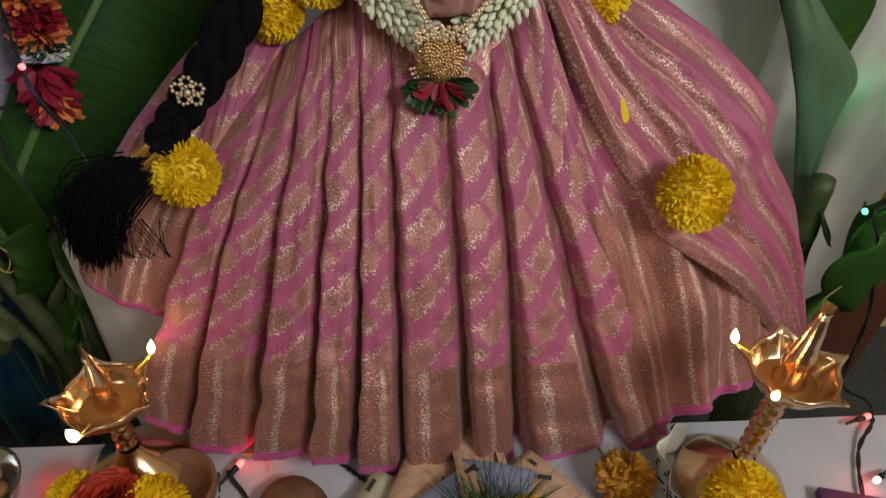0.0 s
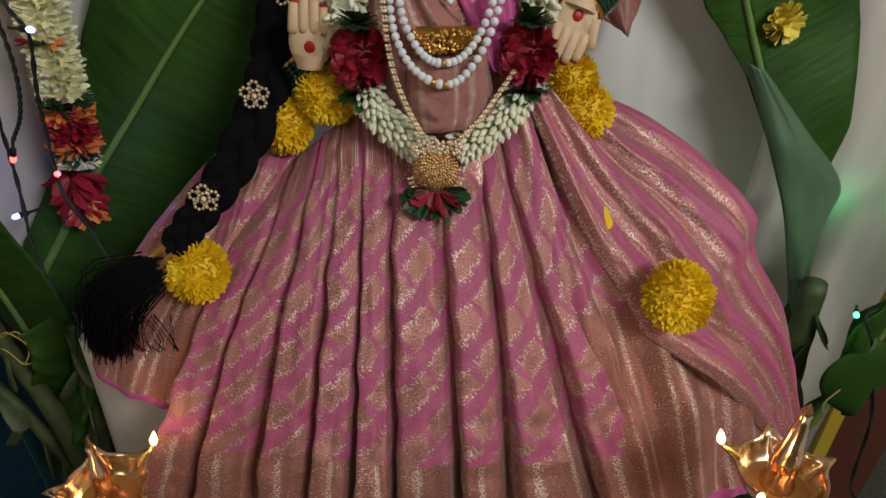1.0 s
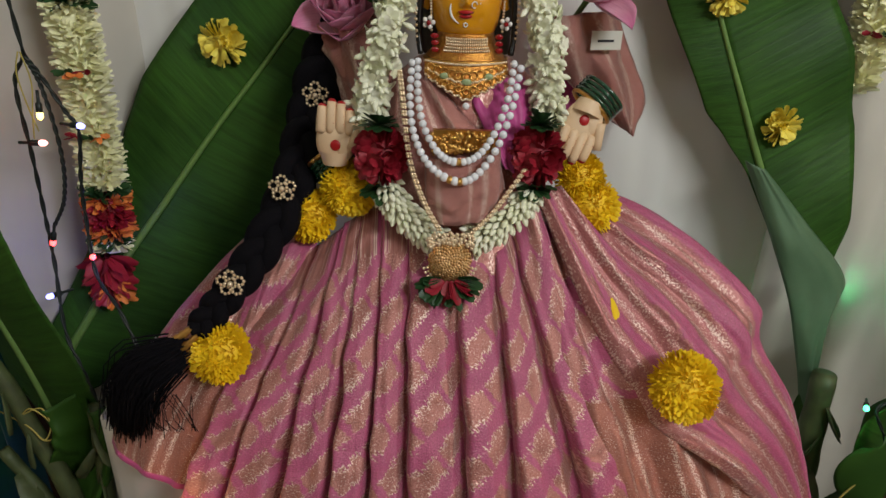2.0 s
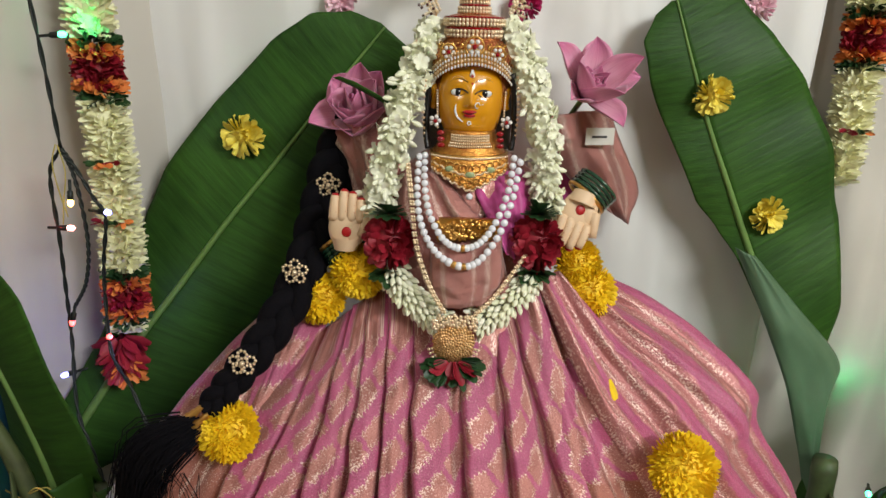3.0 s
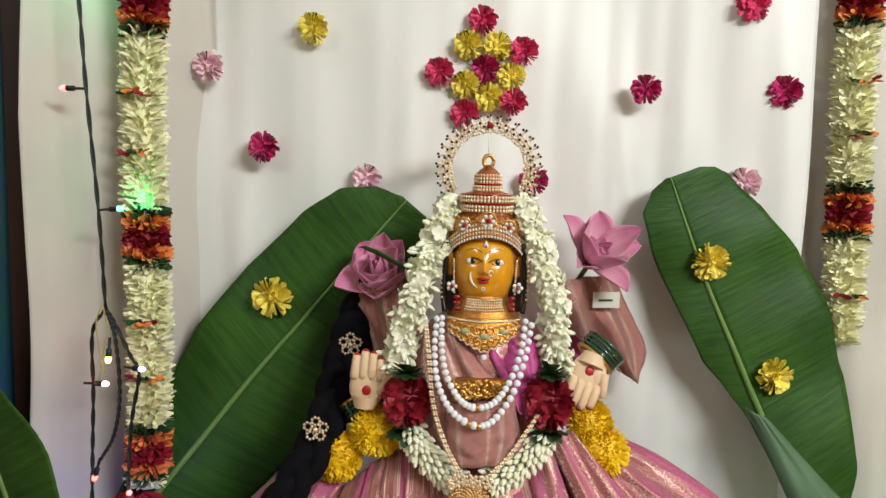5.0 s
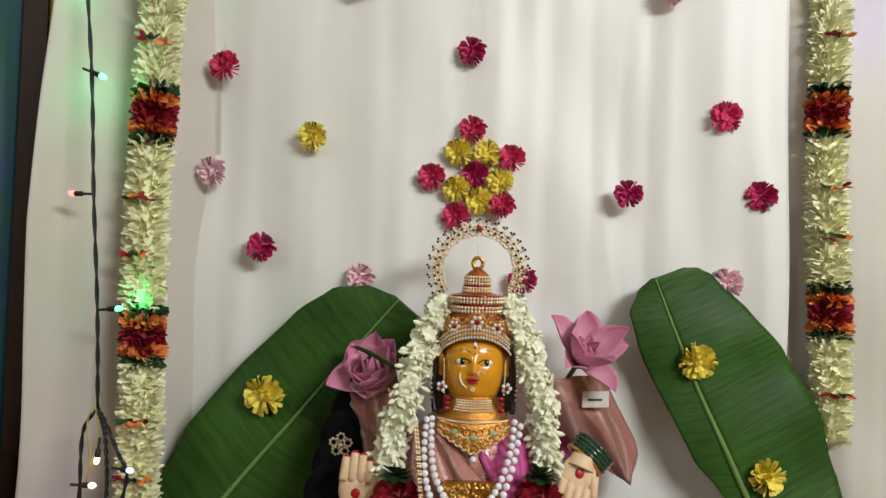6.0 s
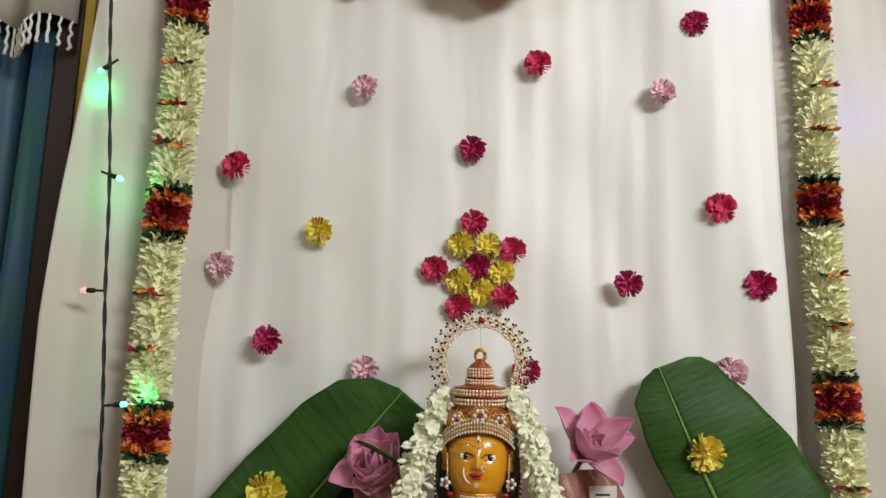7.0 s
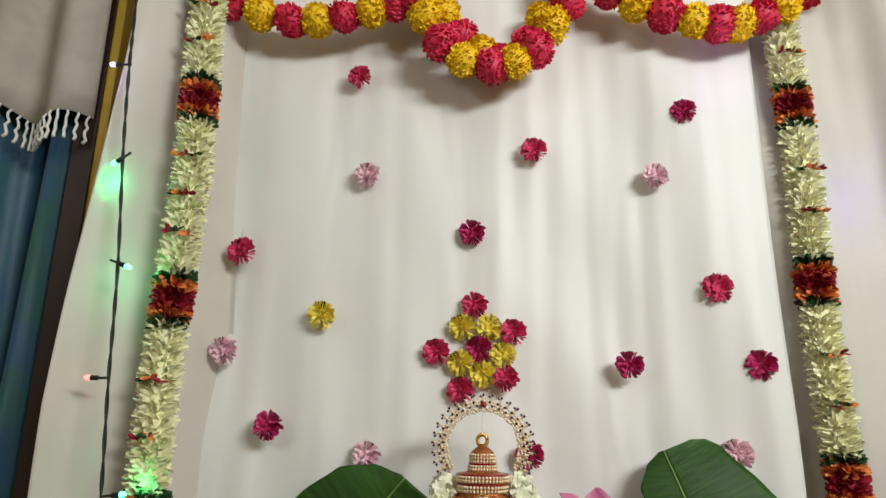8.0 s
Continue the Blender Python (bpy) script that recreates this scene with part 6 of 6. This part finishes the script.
light_string("black fairy-light cable looping below its knot",
             [(-0.52, -0.2, 0.62), (-0.539, -0.2, 0.585), (-0.540, -0.2, 0.50), (-0.543, -0.2, 0.415), (-0.540, -0.21, 0.35), (-0.530, -0.24, 0.26), (-0.505, -0.26, 0.20), (-0.497, -0.26, 0.12), (-0.515, -0.25, -0.084), (-0.5, -0.25, -0.4)],
             [((-0.527, -0.2, 0.513), (1, 0, 0), "rose"), ((-0.556, -0.205, 0.297), (-0.5, -0.5, 0), "blue")])
light_string("black fairy-light cable looping past the garland",
             [(-0.52, -0.2, 0.62), (-0.508, -0.2, 0.60), (-0.487, -0.2, 0.555), (-0.475, -0.2, 0.53), (-0.485, -0.2, 0.47), (-0.49, -0.2, 0.42), (-0.482, -0.22, 0.34), (-0.445, -0.25, 0.30), (-0.41, -0.28, 0.23), (-0.40, -0.30, 0.20)],
             [((-0.473, -0.203, 0.537), (1, -0.3, 0), "blue"), ((-0.516, -0.203, 0.553), (0, -0.2, -1), "amber"), ((-0.487, -0.21, 0.36), (0.3, -0.7, 0.3), "red")])
light_string("black fairy-light cable looping below its knot",
             [(-0.52, -0.2, 0.62), (-0.505, -0.205, 0.58), (-0.50, -0.205, 0.50), (-0.51, -0.205, 0.44), (-0.532, -0.205, 0.40)],
             [((-0.536, -0.207, 0.383), (-0.3, 0, -1), "red")])
kn = thing("thread_tie", (-0.52, -0.2, 0.6), "yellow thread knotted round the cables", "thread")
s = Shape()
tube(s, spline([(-0.523, -0.206, 0.625), (-0.530, -0.207, 0.60), (-0.526, -0.207, 0.56), (-0.520, -0.207, 0.53)], 12), 0.0009, 5)
tube(s, spline([(-0.52, -0.207, 0.625), (-0.515, -0.207, 0.59), (-0.523, -0.207, 0.55), (-0.528, -0.207, 0.52)], 12), 0.0009, 5)
part("ends", s, M["thread"], kn)
light_string("black fairy-light cable among the leaves by the lamp",
             [(0.80, -0.24, 0.20), (0.70, -0.25, 0.175), (0.61, -0.252, 0.165), (0.625, -0.27, 0.11), (0.645, -0.30, 0.0), (0.64, -0.33, -0.12), (0.60, -0.42, -0.05), (0.54, -0.49, 0.006), (0.50, -0.53, 0.005), (0.47, -0.60, 0.005), (0.45, -0.70, 0.005)],
             [((0.588, -0.256, 0.166), (-0.5, -0.8, 0.1), "green"), ((0.67, -0.30, 0.125), (-0.6, -0.6, 0.1), "red"), ((0.528, -0.487, 0.012), (0.5, 0.1, 0.1), "red"), ((0.50, -0.57, 0.010), (-0.5, -0.3, 0.1), "rose"), ((0.512, -0.61, 0.012), (0.5, 0, 0.2), "red")])
light_string("black fairy-light cable across the table",
             [(-0.10, -0.545, 0.004), (-0.14, -0.51, 0.004), (-0.178, -0.47, 0.004), (-0.2, -0.44, -0.03), (-0.21, -0.43, -0.2)],
             [((-0.177, -0.462, 0.012), (-0.5, -0.3, 0.4), "red")])
light_string("black fairy-light cable across the table",
             [(-0.20, -0.62, 0.004), (-0.235, -0.56, 0.004), (-0.255, -0.535, 0.005), (-0.262, -0.525, 0.008)],
             [((-0.252, -0.520, 0.010), (0.5, 0.6, 0.1), "red"), ((-0.44, -0.525, 0.010), (-0.5, -0.1, 0.1), "red")])
# point lamps near the bulbs; four are added where no bulb is built
for p, w, key in (((-0.528, -0.165, 1.075), 0.06, "green"), ((-0.580, -0.185, 1.23), 0.06, "green"), ((-0.61, -0.225, 1.423), 0.05, "violet"), ((-0.485, -0.165, 0.765), 0.04, "green"),
                  ((-0.57, -0.23, 0.297), 0.08, "blue"), ((-0.455, -0.2, 0.355), 0.08, "blue"), ((-0.55, -0.215, 0.52), 0.02, "red"),
                  ((0.580, -0.285, 0.168), 0.05, "green"), ((0.67, -0.05, 0.22), 0.045, "green"), ((0.655, -0.08, 1.27), 0.10, "blue"), ((0.46, -0.075, 1.50), 0.05, "violet"),
                  ((-0.225, -0.505, 0.018), 0.02, "red"), ((-0.46, -0.53, 0.016), 0.02, "red"), ((0.488, -0.575, 0.018), 0.03, "red"), ((0.528, -0.47, 0.02), 0.02, "red"), ((0.17, -0.57, 0.03), 0.012, "blue")):
    glow_lamp("fairy_glow", p, w, BULB[key], 0.003)

# ---- brass oil lamps ----
def oil_lamp(x, y, h, finial, label, flames, spin=0.0, bowl=0.058):
    """Five-spouted standing oil lamp; h is the height of the bowl's rim."""
    ob = thing("oil_lamp", (x, y, 0), label, "oil lamp", "brass oil lamps")
    T = Matrix.Translation((x, y, 0))
    s = Shape()
    lathe(s, [(0.0001, 0.001), (0.062, 0.001), (0.064, 0.006), (0.060, 0.012), (0.050, 0.022), (0.030, 0.040), (0.016, 0.052), (0.012, 0.060)], 36, T)
    part("base", s, M["brass"], ob)
    s = Shape()
    pr, z = [], 0.060
    while z < h - 0.040:
        for r, dz in ((0.0075, 0.0), (0.0118, 0.005), (0.0122, 0.008), (0.0078, 0.013)):
            pr.append((r, z + dz))
        z += 0.0165
    pr += [(0.012, h - 0.036), (0.022, h - 0.032)]
    lathe(s, pr, 24, T)
    part("stem", s, M["brass"], ob, "ringed brass stem")

    def spout(t, j, r, z):
        u = ((t + spin) / (2 * math.pi) * 5) % 1.0
        k = max(0.0, 1 - abs(u - 0.5) / 0.30)
        f = (0.0, 0.0, 0.06, 0.20, 0.40, 0.40, 0.20, 0.05, 0.0, 0.0)[j]
        return r * (1 + f * k ** 2.6), z - 0.006 * f * (1 - k) + 0.010 * f * k
    s = Shape()
    lathe(s, [(0.014, h - 0.034), (bowl - 0.018, h - 0.030), (bowl - 0.007, h - 0.018), (bowl - 0.002, h - 0.006), (bowl, h + 0.002), (bowl - 0.002, h + 0.003), (bowl - 0.004, h - 0.005), (bowl - 0.009, h - 0.017), (bowl - 0.020, h - 0.026), (0.006, h - 0.027)], 120, T, 0, spout)
    part("bowl", s, M["brass"], ob, "five-spouted brass oil bowl")
    s = Shape()
    lathe(s, [(r, h - 0.028 + zz * 1.14) for r, zz in finial], 24, T)
    part("finial", s, M["brass"], ob)
    s = Shape()
    lathe(s, [(0.0001, h - 0.021), (bowl - 0.012, h - 0.021)], 30, T)
    part("oil", s, mat("lamp_oil", (0.28, 0.13, 0.03), 0.06), ob, "amber oil")
    for k, size in flames:
        t = 2 * math.pi * (k + 0.5) / 5 - spin
        d = Vector((math.cos(t), math.sin(t), 0))
        p = Vector((x, y, h + 0.007)) + d * bowl * 1.36
        s = Shape()
        tube(s, [p - d * 0.022 - Vector((0, 0, 0.008)), p], 0.0014, 6)
        part("wick", s, M["thread"], ob, "oil-soaked cotton wick")
        s = Shape()
        lathe(s, [(0.0001, 0), (0.0035 * size, 0.003 * size), (0.0048 * size, 0.008 * size), (0.0036 * size, 0.014 * size), (0.0001, 0.022 * size)], 12, Matrix.Translation(p) @ axes(Vector((0, 0, 1)) + d * 0.25))
        part("flame", s, M["flame"], ob, "small burning flame")
        glow_lamp("flame_light", p + Vector((0, 0, 0.012)), 0.10 * size, (1.0, 0.55, 0.22), 0.006)
    return ob


SPIRE = ((0.011, 0.0), (0.0125, 0.012), (0.0085, 0.022), (0.0115, 0.032), (0.0095, 0.048), (0.0055, 0.062), (0.0045, 0.070), (0.0052, 0.073), (0.003, 0.078), (0.0001, 0.088))
TURNED = ((0.016, 0.0), (0.0165, 0.012), (0.012, 0.020), (0.0145, 0.030), (0.0135, 0.042), (0.0105, 0.054), (0.0095, 0.060), (0.0082, 0.072), (0.0058, 0.084), (0.0050, 0.090), (0.0060, 0.093), (0.0045, 0.097), (0.0001, 0.104))
oil_lamp(-0.362, -0.518, 0.152, SPIRE, "polished brass oil lamp with pointed spire, two wicks burning", ((0, 0.9), (3, 1.15)), -0.244, 0.043)
oil_lamp(0.322, -0.563, 0.215, TURNED, "polished brass oil lamp with turned finial, two wicks burning", ((2, 0.9), (3, 0.8)), 0.49, 0.043)

# ---- offerings on the table ----
full_flower(-0.405, -0.575, 0.045, (-0.3, -0.6, 0.8), 0.80, "yellow chrysanthemum at the foot of the oil lamp")
full_flower(-0.318, -0.59, 0.05, (0.1, -0.5, 0.9), 0.88, "yellow chrysanthemum at the foot of the oil lamp", 2)
full_flower(0.285, -0.628, 0.085, (-0.1, -0.5, 0.9), 1.0, "ragged yellow chrysanthemum resting on the lamp's base", 1)
ob = thing("flower", (0.193, -0.565, 0.0), "amber marigold lying on the white table cloth", "flower")
part("petals", bloom(0.035, 190, 0.0085, 0.4, 110, 0.75, 0.2, 55).data("petals", M["orange_yellow"]), None, ob, at=Matrix.Translation((0.193, -0.565, 0.026)) @ axes((0.0, -0.3, 1)))
s = Shape()
tube(s, [(0.18, -0.55, 0.03), (0.165, -0.535, 0.045)], 0.002, 6)
part("stem", s, M["stalk"], ob)
rose = thing("rose", (-0.362, -0.59, 0.05), "orange-red rose beside the oil lamp", "rose")
s, rg = Shape(), random.Random(12)
for k in range(34):
    th, ph = radians(6 + 62 * (k / 34) ** 0.8), k * 2.39996
    d = Vector((math.sin(th) * math.cos(ph), math.sin(th) * math.sin(ph), math.cos(th)))
    z, inward = d, Vector((-math.cos(ph), -math.sin(ph), 0.3))
    xx = inward.cross(z).normalized()
    m = Matrix((xx, z.cross(xx), z)).transposed().to_4x4()
    m.translation = Vector((-0.362, -0.588, 0.058)) + Vector((math.cos(ph), math.sin(ph), 0)) * 0.010 * k / 34
    petal(s, m, 0.030, 0.026, 0.7, -0.1, 0, ((0, 0.4, 0), (0.4, 0.9, 0), (0.8, 1.0, 0), (1, 0.7, 0)))
part("petals", s, M["rose_orange"], rose)
# printed paper cup and clay dish behind the flowers
dish = thing("clay_dish", (-0.305, -0.555, 0.0), "round brown clay dish wrapped in printed paper", "dish")
s = Shape()
lathe(s, [(0.0001, 0.004), (0.034, 0.004), (0.043, 0.02), (0.046, 0.040), (0.042, 0.041), (0.036, 0.022), (0.0001, 0.015)], 30, Matrix.Translation((-0.310, -0.557, 0)))
part("bowl", s, M["terracotta"], dish)
s = Shape()
for k in range(9):
    tube(s, [Matrix.Translation((-0.310, -0.557, 0)) @ Vector((0.0468 * math.cos(t), 0.0468 * math.sin(t), 0.026 + 0.008 * math.sin(5 * t + k))) for t in [radians(-80 + 13 * k + j * 3) for j in range(4)]], 0.0014, 5)
part("print_bars", s, M["ink"], dish, "dark print on the paper")
for c, r, lab in (((-0.185, -0.575), 0.042, "brown coconut half lying on the table"), ((-0.125, -0.60), 0.034, "brown coconut half lying on the table")):
    ob = thing("coconut_half", (*c, 0), lab, "coconut", "coconut halves")
    s = Shape()
    lathe(s, [(0.0001, r * 0.8), (r * 0.5, r * 0.7), (r * 0.85, r * 0.42), (r, 0.0), (r * 0.98, -0.0), (r * 0.9, 0.001)], 28, Matrix.Translation((*c, 0.001)))
    part("shell", s, M["coconut"], ob)
# crumpled printed paper bag round the other lamp's foot
bag = thing("paper_bag", (0.31, -0.565, 0.0), "crumpled white printed paper bag round the lamp foot", "paper bag")


def bag_at(a, b, out=0.0):
    t = radians(115 + 165 * a)
    r = 0.068 + 0.006 * b + out + 0.005 * math.sin(t * 5 + 1) * b + 0.004 * math.sin(t * 11 + b * 3)
    return Vector((0.308 + r * math.cos(t), -0.572 + r * math.sin(t), 0.001 + (0.044 + 0.006 * math.sin(t * 3 + 0.5) + 0.002 * math.sin(t * 9)) * b))


thicken(part("paper", grid_shape(bag_at, 90, 8), M["paper"], bag), 0.001)
s = Shape()
for k in range(110):
    a, b = rnd.random() * 0.95, rnd.choice((0.2, 0.35, 0.5, 0.65, 0.8, 0.93))
    tube(s, [bag_at(a + 0.006 * j, b, 0.0012) for j in range(rnd.choice((3, 4, 5)))], 0.0012, 4)
part("print_bars", s, M["ink"], bag, "rows of dark print")
# bank notes fanned out under the hem, plain bars for their print
for x, y, rz, tilt, key, lab in ((-0.035, -0.552, 68, 6, "note_orange", "orange bank note fanned under the silk hem"), (0.03, -0.535, 95, 10, "note_orange", "orange bank note fanned under the silk hem"),
                                 (-0.095, -0.60, 60, 5, "note_cream", "cream bank note lying on the table"), (0.0, -0.585, 35, 9, "note_blue", "lavender bank note fanned on the table"),
                                 (0.06, -0.575, -12, 10, "note_blue", "lavender bank note fanned on the table"), (0.105, -0.585, -48, 8, "note_orange", "pink-orange bank note fanned on the table")):
    ob = thing("bank_note", (x, y, 0.002), lab, "bank note", "bank notes")
    m = Matrix.Translation((x, y, 0.010 + 0.0012 * tilt)) @ pose(0, 0, 0, tilt, 0, rz)
    thicken(part("paper", grid_shape(lambda a, b: m @ Vector((0.061 * (2 * a - 1), 0.0315 * (2 * b - 1), 0.004 * math.sin(a * 5))), 12, 4), M[key], ob), 0.0005)
    s = Shape()
    for u, v, w, hh in ((-0.048, 0.018, 0.010, 0.004), (0.028, 0.020, 0.016, 0.005), (0.036, -0.022, 0.016, 0.004), (-0.01, -0.02, 0.02, 0.0025), (-0.05, -0.02, 0.007, 0.006)):
        box(s, (u, v, 0.0045), (u + w, v + hh, 0.0055), 0, m)
    part("print_bars", s, M["ink"], ob, smooth=False)
plate = thing("plate", (0.045, -0.62, 0.0), "shallow steel plate holding grass and flowers", "plate")
s = Shape()
lathe(s, [(0.0001, 0.003), (0.075, 0.003), (0.092, 0.012), (0.094, 0.014), (0.090, 0.014), (0.074, 0.006), (0.0001, 0.006)], 40, Matrix.Translation((0.045, -0.66, 0)))
part("dish", s, M["steel"], plate)
gr = thing("grass_bunch", (0.035, -0.61, 0.01), "bunch of thin green grass blades on the plate", "grass")
s, rg = Shape(), random.Random(9)
for k in range(150):
    t = rg.uniform(0.2, 2.9)
    a = Vector((0.035 + rg.gauss(0, 0.012), -0.625 + rg.gauss(0, 0.006), 0.022))
    d = Vector((math.cos(t), math.sin(t), rg.uniform(0.2, 0.8)))
    ln = rg.uniform(0.04, 0.085)
    tube(s, spline([a, a + d * ln * 0.5 + Vector((0, 0, 0.006)), a + d * ln + Vector((0, 0, -0.005))], 5), lambda t: 0.0010 * (1 - 0.7 * t), 3)
part("blades", s, M["grass"], gr)
gr["kind"] = "stuff"
full_flower(0.075, -0.605, 0.03, (0.1, -0.4, 1), 0.55, "small yellow flower on the offering plate", 3)
# steel bowl with food at the table's end
bw = thing("steel_bowl", (-0.52, -0.545, 0.0), "stainless steel bowl with brown sweets", "bowl")
s = Shape()
lathe(s, [(0.0001, 0.002), (0.03, 0.002), (0.044, 0.02), (0.052, 0.045), (0.054, 0.046), (0.050, 0.044), (0.042, 0.02), (0.0001, 0.008)], 36, Matrix.Translation((-0.525, -0.555, 0)))
part("bowl", s, M["steel"], bw)
s = Shape()
for k in range(12):
    t = k * 2.4
    r = 0.008 * math.sqrt(k)
    ball(s, (-0.525 + r * math.cos(t), -0.555 + r * math.sin(t), 0.026 + 0.003 * rnd.random()), 0.012, 10, 6, 0, (1, 1, 0.7))
part("sweets", s, mat("brown_fried_sweets", (0.32, 0.15, 0.05), 0.35, scale=80, bump=0.4), bw, "glossy brown fried sweets")
cd = thing("card_box", (0.46, -0.625, 0.0), "dark purple printed card packet on the table", "packet")
s = Shape()
box(s, (-0.05, -0.02, 0), (0.05, 0.02, 0.012), 0, Matrix.Translation((0.465, -0.61, 0.001)) @ pose(0, 0, 0, 0, 0, -14))
part("packet", s, M["purple_box"], cd, smooth=False)
# fallen petals
for k, (x, y, z) in enumerate(((-0.25, -0.50, 0.002), (-0.215, -0.525, 0.002), (0.265, -0.495, 0.002), (0.285, -0.51, 0.002), (-0.205, -0.51, 0.002))):
    ob = thing("petal", (x, y, z), "single yellow petal fallen on the table cloth", "petal", "fallen petals")
    s = Shape()
    petal(s, Matrix.Translation((x, y, z + 0.002)) @ axes((math.cos(k * 2), math.sin(k * 2), 0.25), 1.5), 0.02, 0.006, 0.4, 0.2)
    part("blade", s, M["yellow"], ob)
ob = thing("petal", (0.172, -0.345, 0.385), "single yellow petal lying on the pink silk", "petal", "fallen petals")
s = Shape()
petal(s, Matrix.Translation((0.170, -0.352, 0.392)) @ axes((0.25, -0.25, -1), 0.2), 0.026, 0.011, 0.4, 0.1)
part("blade", s, M["yellow"], ob)
